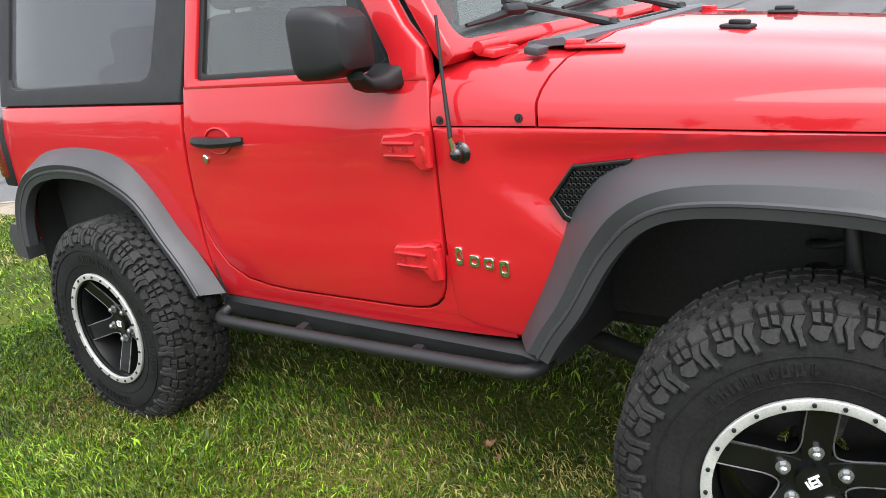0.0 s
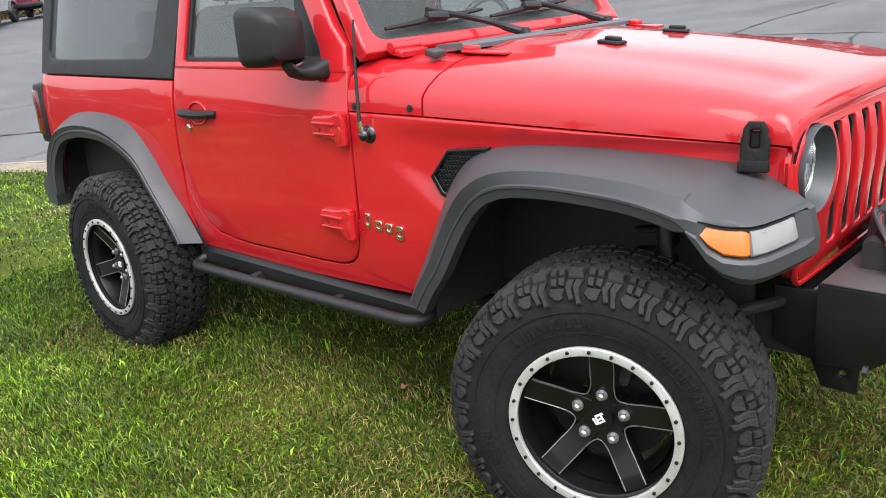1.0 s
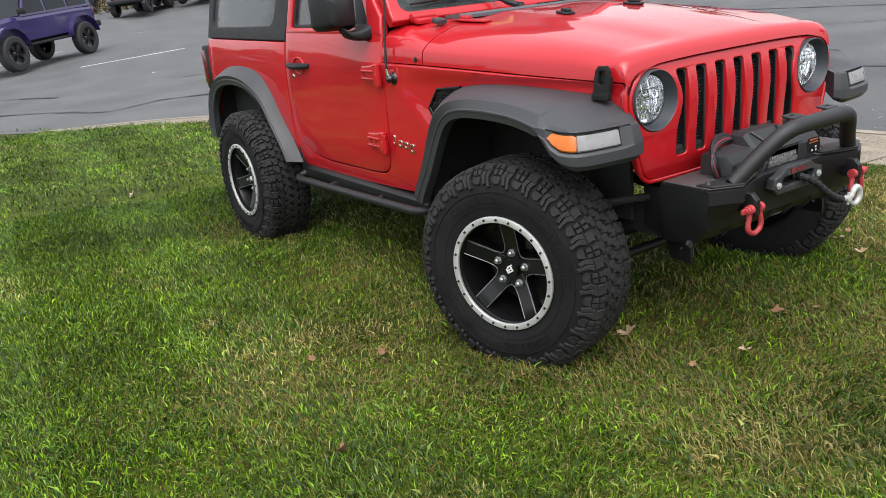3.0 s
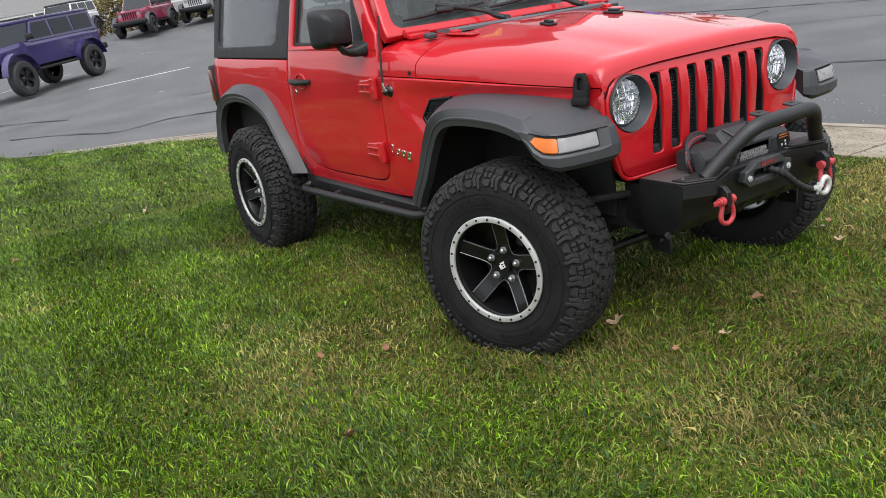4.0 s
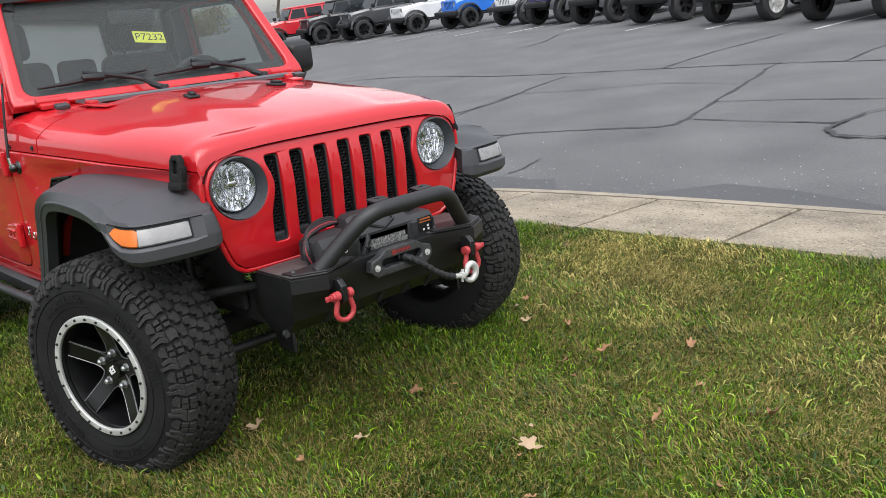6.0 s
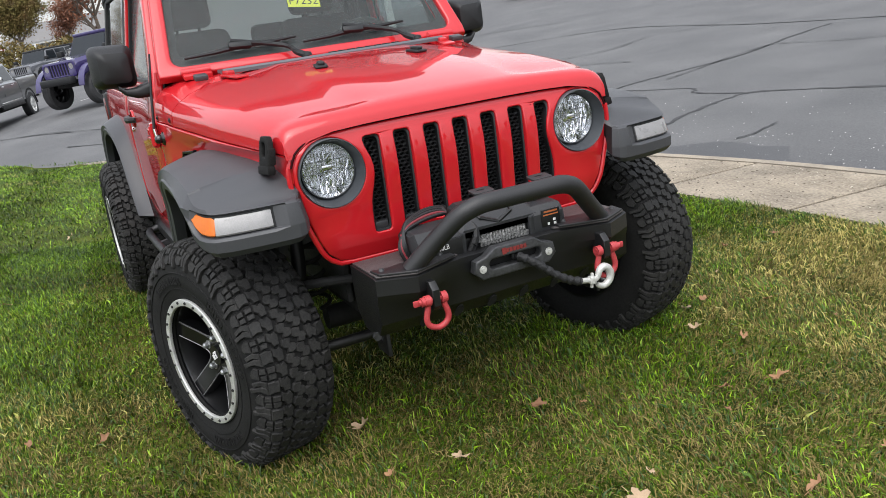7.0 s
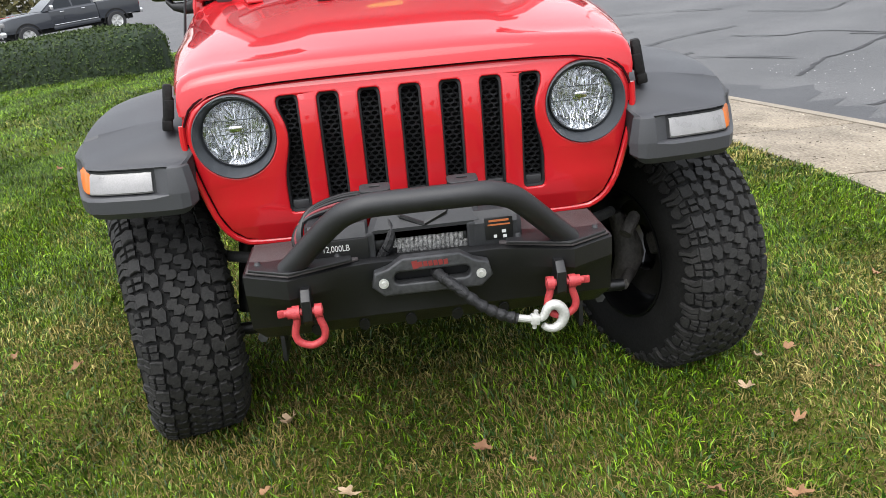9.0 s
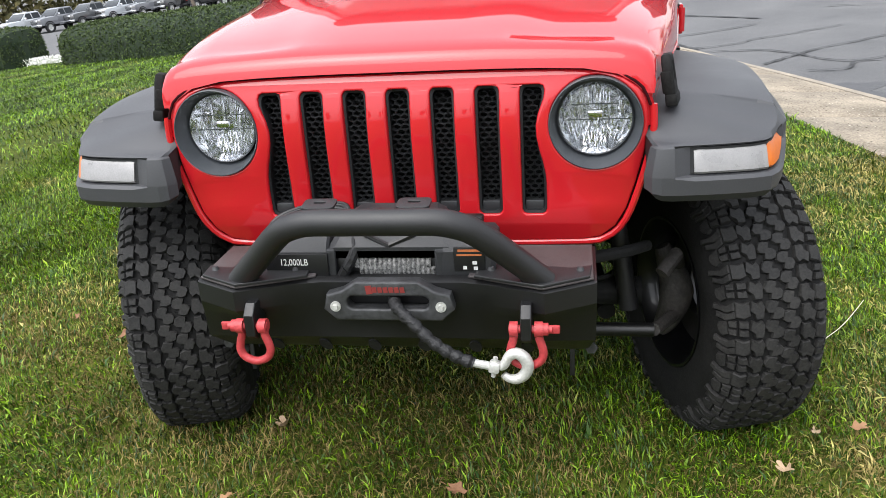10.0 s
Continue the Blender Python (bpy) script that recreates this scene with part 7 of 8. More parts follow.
THATCH = mat("dead_thatch", (0.060, 0.042, 0.010), 0.95, vary=0.5, scale=3.0, fine=60, second=(0.22, 0.165, 0.055), spec=0.15)
blades("thatch", lawn_patch(90000, (-1.0, 5.6, -3.0, 2.6), near, 0.034, 0.0040, 6, 1.25), "dead straw and clippings lying between the blades", THATCH)
worn = lambda x, y: near(x, y) * wear(x, y) / (1 - 0.55 * wear(x, y)) * 0.9
STRAW = mat("pale_straw", (0.085, 0.060, 0.020), 0.9, vary=0.5, scale=5.0, fine=60, second=(0.30, 0.235, 0.088), spec=0.15)
blades("thatch", lawn_patch(230000, (-0.6, 5.0, -2.6, 2.6), worn, 0.036, 0.0038, 9, 1.0), "pale dry straw in worn patches of the lawn", STRAW)

# fallen leaves
LEAF = [mat("dry_tan_leaf", (0.28, 0.15, 0.075), 0.8, vary=0.3, scale=40, fine=200), mat("dry_brown_leaf", (0.20, 0.10, 0.05), 0.8, vary=0.3, scale=40, fine=200), mat("pale_dry_leaf", (0.38, 0.27, 0.17), 0.8, vary=0.25, scale=40, fine=200)]


def leaf_mesh(seed):
    """A curled lobed leaf."""
    r = random.Random(seed)
    bm = bmesh.new()
    n = 22
    ring = []
    for k in range(n):
        a = k * math.tau / n
        lobe = (0.55 + 0.45 * abs(math.cos(2.5 * a)) ** 1.5) * r.uniform(0.72, 1.12)
        ring.append((0.5 * lobe * math.cos(a) * (1.25 if abs(math.cos(a)) > 0.7 else 1), 0.5 * lobe * math.sin(a)))
    curl = r.uniform(0.9, 2.2)
    f = lambda x, y: Vector((x, y, curl * (0.5 * y * y + 0.25 * x * x) + 0.08 * math.sin(7 * x + seed)))
    c = bm.verts.new(f(0, 0))
    inner = [bm.verts.new(f(x * 0.5, y * 0.5)) for x, y in ring]
    out = [bm.verts.new(f(x, y)) for x, y in ring]
    for i in range(n):
        j = (i + 1) % n
        bm.faces.new((c, inner[i], inner[j]))
        bm.faces.new((inner[i], out[i], out[j], inner[j]))
    tube(bm, [f(-0.5, 0), f(-0.5, 0) + Vector((-0.3, 0.05, 0.05))], 0.02, 5)
    return bm


leaf_data = []
for k in range(6):
    o = obj("leaf_tmp", leaf_mesh(k), LEAF[k % 3])
    leaf_data.append(o.data)
    bpy.data.objects.remove(o)
SPOTS = [(1.47, -0.58, 0.05, 0), (0.03, -1.63, 0.055, 2), (2.06, -1.52, 0.05, 1), (3.13, -0.28, 0.055, 2), (2.17, -1.27, 0.06, 1), (4.02, -0.59, 0.085, 3), (3.70, -0.02, 0.08, 2), (3.06, 1.0, 0.06, 0), (3.38, 0.84, 0.06, 0), (2.72, -0.46, 0.07, 5),
         (2.84, 1.36, 0.05, 3), (2.16, 1.78, 0.05, 0), (2.65, 1.18, 0.05, 3), (2.68, 1.06, 0.05, 2), (3.32, 0.65, 0.05, 1), (2.86, 0.94, 0.05, 5), (3.66, 1.05, 0.06, 0), (2.80, -1.77, 0.08, 4), (1.54, -0.63, 0.035, 1), (-1.9, -1.2, 0.07, 2), (-0.9, -2.3, 0.06, 1), (3.95, 0.35, 0.06, 3), (4.25, 0.55, 0.07, 4), (3.0, 0.1, 0.06, 1)]
rnd = random.Random(21)
for k in range(24):
    x, y = rnd.uniform(1.5, 5.0), rnd.uniform(-2.2, 2.2)
    if not (x < 3.0 and abs(y) < 0.9):
        SPOTS.append((x, y, rnd.uniform(0.022, 0.045), rnd.randrange(6)))
for x, y, s, k in SPOTS:
    y2 = y * 0.9976 + 0.007
    m = pose(x, y2, lawn_height(x, y2) + 0.036, rnd.uniform(-25, 25), rnd.uniform(-25, 25), rnd.uniform(0, 360)) @ Matrix.Diagonal((s * 1.0, s * 0.75, s, 1))
    tagged(again("fallen_leaf", leaf_data[k], None, m), ("dry tan leaf", "dry brown leaf", "pale dry leaf")[k % 3] + " lying on the grass", "leaf", "fallen leaves")

THREAD = [(2.17, 1.20), (2.11, 1.24), (2.05, 1.29), (1.98, 1.34), (1.90, 1.39), (1.80, 1.45)]
# a pale thread lying on the grass
bm = bmesh.new()
tube(bm, smooth_path([(x, y, lawn_height(x, y) + 0.040) for x, y in THREAD], 5), 0.0016, 5)
tagged(part("twine", bm, mat("pale_twine", (0.55, 0.52, 0.42), 0.8)), "thin pale loose twine lying on the grass", "twine")

# ---- other vehicles ----
TYRE_FAR = mat("far_tyre_rubber", (0.022, 0.022, 0.023), 0.7, vary=0.3, scale=6)
GLASS_FAR = mat("dark_car_glass", (0.020, 0.024, 0.028), 0.10, vary=0.1, spec=0.22)
far_cache = {}


def paint(name, c, metal=0.0):
    if name not in far_cache:
        far_cache[name] = mat(name, c, 0.32, metal, 0.9, vary=0.05, scale=2)
    return far_cache[name]


def far_wheel(parent, x, y, r, side, rim_m, w=0.25):
    key = ("wheel", r, w)
    m = Matrix.Translation((x, y, r)) @ Matrix.Rotation(radians(90 if side < 0 else -90), 4, "X")
    if key not in far_cache:
        b1, b2 = bmesh.new(), bmesh.new()
        h = w / 2
        lathe(b1, [(r * 0.60, h - 0.02), (r * 0.66, h), (r * 0.90, h), (r, h - 0.04), (r, -h + 0.04), (r * 0.9, -h), (r * 0.6, -h)], 28)
        loft(b2, [[(q * r * math.cos(k * math.tau / 40), q * r * math.sin(k * math.tau / 40), h - d - (e if k % 8 > 3 else 0.0)) for k in range(40)] for q, d, e in ((0.60, 0.012, 0), (0.62, 0.004, 0), (0.56, 0.012, 0), (0.53, 0.02, 0.06), (0.40, 0.02, 0.07), (0.22, 0.03, 0.06), (0.14, 0.03, 0.0), (0.001, 0.03, 0.0))], True, False)
        far_cache[key] = b1, b2
        o1 = obj("tyre", b1, TYRE_FAR)
        o2 = obj("rim", b2, ALLOY)
        far_cache[key] = (o1.data, o2.data)
        bpy.data.objects.remove(o1)
        bpy.data.objects.remove(o2)
    t, rim = far_cache[key]
    wob = again("wheel", t, parent, m)
    ro = again("rim", rim, wob)
    if rim_m is not ALLOY:
        ro.data = rim if ("dark", key) not in far_cache else far_cache[("dark", key)]
        if ("dark", key) not in far_cache:
            d = rim.copy()
            d.materials.clear()
            d.materials.append(rim_m)
            far_cache[("dark", key)] = d
            ro.data = d
    return wob


def far_offroader(m, body_m, label, doors=4, roof_m=None, dark_rims=True, lift=0.0, pickup=False, bumper_m=None, flare_m=None):
    """A boxy off-road car as in the rows of the car park: x forward, wheels on z = 0."""
    roof_m = roof_m or CANVAS
    wb = 2.46 if doors == 2 else 3.0
    if pickup:
        wb = 3.48
    r = 0.41 + lift * 0.4
    z0 = lift
    ob = tagged(empty("off_road_car", m), label, "car", "parked cars")
    rear = -0.72 if not pickup else -1.15
    cabr = rear if not pickup else 0.55
    front, cow = wb + 0.42, wb - 0.72
    bm = bmesh.new()
    rings = []
    for x, w, zb, zt in ((rear, 0.76, 0.62, 1.20), (0.0, 0.78, 0.58, 1.22), (cow, 0.78, 0.58, 1.22), (cow + 0.3, 0.74, 0.70, 1.25), (front - 0.12, 0.62, 0.75, 1.18), (front, 0.58, 0.78, 1.10)):
        rings.append([(x, -w, zb + z0), (x, -w, zt - 0.10 + z0), (x, -w + 0.06, zt + z0), (x, w - 0.06, zt + z0), (x, w, zt - 0.10 + z0), (x, w, zb + z0)])
    loft(bm, rings)
    part("body", bm, body_m, ob, angle=25)
    bm = bmesh.new()
    b = plate([rounded(1.22, 0.46, 0.10), *[rounded(0.06, 0.32, 0.015, 2, k * 0.105, 0.0) for k in range(-3, 4)], *[circle(0.085, 16, s * 0.46, 0.07) for s in (-1, 1)]], 0.05, 0.01, 1)
    bend(b, lambda v: Vector((front + v.z - 0.01, v.x, 0.95 + z0 + v.y)))
    g = part("grille", b, body_m, ob)
    bm = bmesh.new()
    box(bm, (front + 0.004, 0, 0.94 + z0), (0.02, 0.82, 0.36))
    part("grille_screen", bm, DARK, g)
    for s in (-1, 1):
        bm = bmesh.new()
        disc(bm, 0.084, 0.02, 18, face_to((1, 0, 0), (front + 0.005, s * 0.46, 1.02 + z0)))
        part("headlight", bm, LAMP_WHITE, ob)
        for x in (0.0, wb):
            bm = bmesh.new()
            arc = [(x + (r + 0.16) * math.cos(a), r + z0 * 0.6 + 0.02 + (r + 0.16) * math.sin(a)) for a in np.linspace(0.15, math.pi - 0.15, 11)]
            arc = [(u, min(v, 1.03 + z0)) for u, v in arc]
            loft(bm, [[(u, s * 0.72, v), (u, s * 0.93, v - 0.01), (u, s * 0.93, v - 0.07), (u, s * 0.72, v - 0.05)] for u, v in arc])
            part("fender_flare", bm, flare_m or FLARE_PLASTIC, ob)
            far_wheel(ob, x, s * 0.80, r, s, WHEEL_BLACK if dark_rims else ALLOY, 0.28)
        bm = bmesh.new()
        box(bm, (cow + 0.10, s * 0.90, 1.36 + z0), (0.14, 0.20, 0.17), None, 0.03)
        part("door_mirror", bm, BLACK_PLASTIC, ob)
        # side glass, one pane a door
        x0, x1 = cabr + 0.12, cow - 0.10
        n = 2 if doors == 4 or pickup else 1
        spans = np.linspace(x0, x1, n + 2 if not pickup else n + 1)
        for a, b_ in zip(spans, spans[1:]):
            bm = bmesh.new()
            k = 0.22 if b_ == spans[-1] else 0.0
            loft(bm, [[(a + 0.05, s * 0.752, 1.28 + z0), (b_ - 0.05, s * 0.752, 1.28 + z0), (b_ - 0.05 - k, s * 0.682, 1.70 + z0), (a + 0.06, s * 0.682, 1.70 + z0)], [(a + 0.05, s * 0.740, 1.28 + z0), (b_ - 0.05, s * 0.740, 1.28 + z0), (b_ - 0.05 - k, s * 0.67, 1.70 + z0), (a + 0.06, s * 0.67, 1.70 + z0)]])
            part("side_window", bm, GLASS_FAR, ob)
        bm = bmesh.new()
        box(bm, (wb / 2, s * 0.80, 0.50 + z0 * 0.8), (wb - 1.2, 0.10, 0.07), None, 0.02)
        part("step_bar", bm, STEEL_BLACK, ob)
    bm = bmesh.new()
    rings = [[(cabr, -0.745, 1.20 + z0), (cabr, 0.745, 1.20 + z0), (cow - 0.02, 0.745, 1.22 + z0), (cow - 0.02, -0.745, 1.22 + z0)], [(cabr + 0.08, -0.665, 1.74 + z0), (cabr + 0.08, 0.665, 1.74 + z0), (cow - 0.36, 0.665, 1.76 + z0), (cow - 0.36, -0.665, 1.76 + z0)]]
    loft(bm, rings)
    part("cabin", bm, body_m, ob)
    bm = bmesh.new()
    box(bm, ((cabr + cow) / 2 - 0.12, 0, 1.79 + z0), (cow - cabr - 0.40, 1.36, 0.09), None, 0.03)
    part("roof", bm, roof_m, ob)
    bm = bmesh.new()
    u = Vector((-0.34, 0, 0.54)).normalized()
    loft(bm, [[(cow + 0.01, -0.68, 1.25 + z0), (cow + 0.01, 0.68, 1.25 + z0), (cow - 0.29, 0.61, 1.73 + z0), (cow - 0.29, -0.61, 1.73 + z0)], [(cow - 0.03, -0.68, 1.25 + z0), (cow - 0.03, 0.68, 1.25 + z0), (cow - 0.33, 0.61, 1.73 + z0), (cow - 0.33, -0.61, 1.73 + z0)]])
    part("windscreen", bm, GLASS_FAR, ob)
    bm = bmesh.new()
    box(bm, (front + 0.20, 0, 0.66 + z0), (0.22, 1.66 if not lift else 1.2, 0.20), None, 0.05)
    part("front_bumper", bm, bumper_m or BLACK_PLASTIC, ob)
    bm = bmesh.new()
    box(bm, (rear - 0.12, 0, 0.66 + z0), (0.20, 1.60, 0.18), None, 0.04)
    part("rear_bumper", bm, BLACK_PLASTIC, ob)
    bm = bmesh.new()
    box(bm, (wb / 2 - 0.1, 0, 0.52 + z0), (wb + 0.6, 1.1, 0.16), None, 0.02)
    part("chassis", bm, DARK, ob)
    for s in (-1, 1):
        bm = bmesh.new()
        box(bm, (rear - 0.03, s * 0.68, 1.02 + z0), (0.10, 0.16, 0.26), None, 0.02)
        part("tail_lamp", bm, RED_LENS, ob)
    if not pickup:
        bm = bmesh.new()
        disc(bm, r * 0.98, 0.26, 28, face_to((-1, 0, 0), (rear - 0.10, 0.08, 1.08 + z0)))
        part("spare_wheel", bm, TYRE_FAR, ob)
    else:
        bm = bmesh.new()
        for s in (-1, 1):
            box(bm, ((rear + cabr) / 2, s * 0.74, 1.20 + z0), (cabr - rear, 0.06, 0.10), None, 0.02)
        part("bed_rail", bm, body_m, ob)
    return ob


def far_pickup(m, body_m, label, length=5.8, two_tone=None):
    """A full-size crew-cab pickup: x forward, front axle at the wheelbase, wheels on z = 0."""
    ob = tagged(empty("pickup_truck", m), label, "truck", "parked trucks")
    wb, r = 3.75, 0.42
    low = two_tone or body_m
    bm = bmesh.new()
    sec = lambda x, w, zb, zt, e: [(x, -w, zb), (x, -w - 0.01, (zb + zt) / 2), (x, -w + e * 0.3, zt - 0.05), (x, -w + e, zt), (x, w - e, zt), (x, w - e * 0.3, zt - 0.05), (x, w + 0.01, (zb + zt) / 2), (x, w, zb)]
    loft(bm, [sec(2.70, 0.96, 0.62, 1.28, 0.12), sec(3.2, 0.96, 0.62, 1.30, 0.16), sec(4.2, 0.94, 0.62, 1.26, 0.18), sec(4.52, 0.90, 0.64, 1.20, 0.18), sec(4.62, 0.84, 0.70, 1.12, 0.14)])
    loft(bm, [sec(0.72, 0.97, 0.62, 1.28, 0.06), sec(1.7, 0.97, 0.60, 1.29, 0.06), sec(2.71, 0.97, 0.60, 1.29, 0.08)])
    loft(bm, [sec(-1.15, 0.97, 0.66, 1.34, 0.05), sec(0.0, 0.97, 0.66, 1.34, 0.05), sec(0.70, 0.97, 0.62, 1.34, 0.05)])
    part("body", bm, body_m, ob, angle=28)
    bm = bmesh.new()
    loft(bm, [[(0.74, -0.90, 1.27), (0.74, 0.90, 1.27), (2.95, 0.90, 1.29), (2.95, -0.90, 1.29)], [(0.84, -0.74, 1.84), (0.84, 0.74, 1.84), (2.15, 0.74, 1.86), (2.15, -0.74, 1.86)], [(0.95, -0.66, 1.90), (0.95, 0.66, 1.90), (2.0, 0.66, 1.91), (2.0, -0.66, 1.91)]])
    part("cabin", bm, body_m, ob, angle=20)
    for s in (-1, 1):
        for a, b, k in ((0.86, 1.66, 0.0), (1.72, 2.62, 0.42)):
            bm = bmesh.new()
            loft(bm, [[(a, s * 0.895, 1.33), (b, s * 0.895, 1.33), (b - k, s * 0.765, 1.79), (a + 0.05, s * 0.765, 1.79)], [(a, s * 0.88, 1.33), (b, s * 0.88, 1.33), (b - k, s * 0.75, 1.79), (a + 0.05, s * 0.75, 1.79)]])
            part("side_window", bm, GLASS_FAR, ob)
        for x in (0.0, wb):
            far_wheel(ob, x, s * 0.86, r, s, ALLOY, 0.27)
            bm = bmesh.new()
            arc = [(x + (r + 0.12) * math.cos(a), r + (r + 0.12) * math.sin(a)) for a in np.linspace(0.1, math.pi - 0.1, 13)]
            loft(bm, [[(u, s * 0.90, v), (u, s * 0.985, v), (u, s * 0.985, v - 0.07), (u, s * 0.90, v - 0.07)] for u, v in arc])
            part("wheel_arch", bm, DARK, ob)
        bm = bmesh.new()
        box(bm, (2.62, s * 1.08, 1.40), (0.12, 0.22, 0.20), None, 0.03)
        part("door_mirror", bm, CHROME, ob)
        bm = bmesh.new()
        box(bm, (4.58, s * 0.72, 1.02), (0.12, 0.34, 0.18), None, 0.04)
        part("headlight", bm, LAMP_WHITE, ob)
        bm = bmesh.new()
        box(bm, (1.7, s * 0.985, 0.70), (1.9, 0.02, 0.03), None, 0.006)
        part("chrome_strip", bm, CHROME, ob)
        for x in (1.30, 2.20):
            bm = bmesh.new()
            box(bm, (x, s * 0.99, 1.18), (0.18, 0.03, 0.04), None, 0.01)
            part("door_handle", bm, CHROME, ob)
        bm = bmesh.new()
        box(bm, (1.7, s * 0.975, 0.58), (2.0, 0.03, 0.14), None, 0.01)
        part("lower_door", bm, low, ob)
        bm = bmesh.new()
        box(bm, (-1.16, s * 0.88, 1.08), (0.05, 0.16, 0.34), None, 0.01)
        part("tail_lamp", bm, RED_LENS, ob)
    bm = bmesh.new()
    loft(bm, [[(2.98, -0.82, 1.31), (2.98, 0.82, 1.31), (2.22, 0.70, 1.82), (2.22, -0.70, 1.82)], [(2.93, -0.82, 1.31), (2.93, 0.82, 1.31), (2.17, 0.70, 1.82), (2.17, -0.70, 1.82)]])
    part("windscreen", bm, GLASS_FAR, ob)
    bm = bmesh.new()
    box(bm, (4.60, 0, 0.98), (0.10, 1.10, 0.34), None, 0.06)
    g = part("grille", bm, CHROME, ob)
    for k in range(5):
        bm = bmesh.new()
        box(bm, (4.655, 0, 0.86 + k * 0.06), (0.02, 1.0, 0.03), None, 0.006)
        part("grille_bar", bm, DARK, g)
    bm = bmesh.new()
    box(bm, (4.66, 0, 0.66), (0.20, 1.90, 0.22), None, 0.06)
    part("front_bumper", bm, low if two_tone else CHROME, ob)
    bm = bmesh.new()
    box(bm, (-1.22, 0, 0.68), (0.16, 1.86, 0.20), None, 0.04)
    part("rear_bumper", bm, CHROME, ob)
    bm = bmesh.new()
    box(bm, (1.7, 0, 0.52), (5.2, 1.3, 0.20), None, 0.02)
    part("chassis", bm, DARK, ob)
    return ob


def stand(x, y, heading, back=0.0):
    """A pose on the car park; heading in degrees from +x; back: metres from the given spot to the rear axle."""
    a = radians(heading)
    px, py = x - back * math.cos(a), y - back * math.sin(a)
    return pose(px, py, lot_height(px, py) + 0.004, 0, 0, heading)


PURPLE = paint("dark_violet_paint", (0.026, 0.016, 0.095))
far_offroader(stand(-22.8, 2.35, -49), PURPLE, "lifted dark violet four-door off-road car standing in the car park", 4, PURPLE, True, 0.14, flare_m=PURPLE)
COLS = [("bright_red_far", (0.55, 0.02, 0.03), "red"), ("black_far", (0.012, 0.012, 0.014), "black"), ("dark_grey_far", (0.05, 0.052, 0.056), "dark grey"), ("white_far", (0.72, 0.72, 0.72), "white"), ("bright_blue_far", (0.02, 0.16, 0.62), "bright blue"), ("white_far", (0.72, 0.72, 0.72), "white"), ("dark_violet_paint", (0, 0, 0), "dark violet"),
        ("black_far", (0, 0, 0), "black"), ("grey_far", (0.14, 0.145, 0.16), "grey"), ("dark_olive_far", (0.028, 0.034, 0.026), "dark olive"), ("black_far", (0, 0, 0), "black")]
for k, (nm, c, word) in enumerate(COLS):
    x = (-31.5, -28.6, -26.0, -23.0, -20.2, -16.3, -13.6, -10.6, -7.6, -4.4, -1.5)[k]
    y = lerp_table([(-31.5, 21.8), (-29.0, 22.3), (-24.0, 23.2), (-20.2, 23.8), (-16.0, 22.8), (-11.3, 20.6), (-8.0, 19.2), (-4.4, 17.4), (-1.0, 16.0)], x)
    far_offroader(stand(x, y, -104.5, 3.0), paint(nm, c), f"{word} four-door off-road car parked nose out in a row", 4, paint(nm, c) if k % 3 == 0 else CANVAS, k not in (9,), 0.06 if k in (1, 2, 6, 7) else 0.0)
for x, y, nm, c, word in ((-37.6, 8.4, "maroon_far", (0.22, 0.012, 0.045), "maroon"), (-38.6, 12.0, "silver_far", (0.40, 0.42, 0.44), "silver"), (-41.0, 15.4, "maroon_far", (0, 0, 0), "maroon"), (-41.5, 10.5, "white_far", (0, 0, 0), "white"), (-40.0, 5.2, "white_far", (0, 0, 0), "white"), (-41.5, 1.8, "dark_grey_far", (0, 0, 0), "dark grey"), (-42.5, -1.0, "grey_far", (0, 0, 0), "grey")):
    far_offroader(stand(x, y, -36, 3.0), paint(nm, c), f"{word} four-door off-road car parked nose out", 4, CANVAS, True, 0.0, bumper_m=BLACK_PLASTIC)
far_pickup(stand(-26.6, -2.1, -18), paint("metallic_grey_far", (0.13, 0.133, 0.138), 0.5), "grey crew-cab pickup truck with chrome grille in the car park", two_tone=BLACK_PLASTIC)
far_offroader(stand(-18.1, 9.1, 163), paint("slate_grey_far", (0.13, 0.145, 0.16)), "slate grey off-road pickup parked nose away", 4, paint("slate_grey_far", (0, 0, 0)), True, 0.0, True)
far_pickup(stand(-34.5, -11.2, -52), paint("dark_navy_far", (0.016, 0.019, 0.026)), "dark pickup truck standing behind the hedge")
for k, (nm, word) in enumerate((("silver_far", "silver"), ("grey_far", "grey"), ("dark_grey_far", "dark grey"), ("silver_far", "silver"), ("grey_far", "grey"), ("dark_grey_far", "dark grey"), ("black_far", "black"), ("silver_far", "silver"), ("black_far", "black"))):
    x, y = -60.6 - 2.15 * k, -46.6 + 1.75 * k
    far_pickup(stand(x, y, -14, 3.6), paint(nm, (0.5, 0.5, 0.5)), word + " pickup truck parked nose out in a row")
far_offroader(stand(-67.0, -33.2, 150), paint("black_far", (0, 0, 0)), "black four-door car parked nose away", 4, paint("black_far", (0, 0, 0)), False)
far_offroader(stand(-70.5, -30.8, 150), paint("bright_red_far", (0, 0, 0)), "red four-door car parked nose away", 4, paint("bright_red_far", (0, 0, 0)), False)

# ---- lamp pole, planting, house ----
POLE = mat("painted_steel_pole", (0.50, 0.51, 0.51), 0.5, vary=0.1, scale=3)


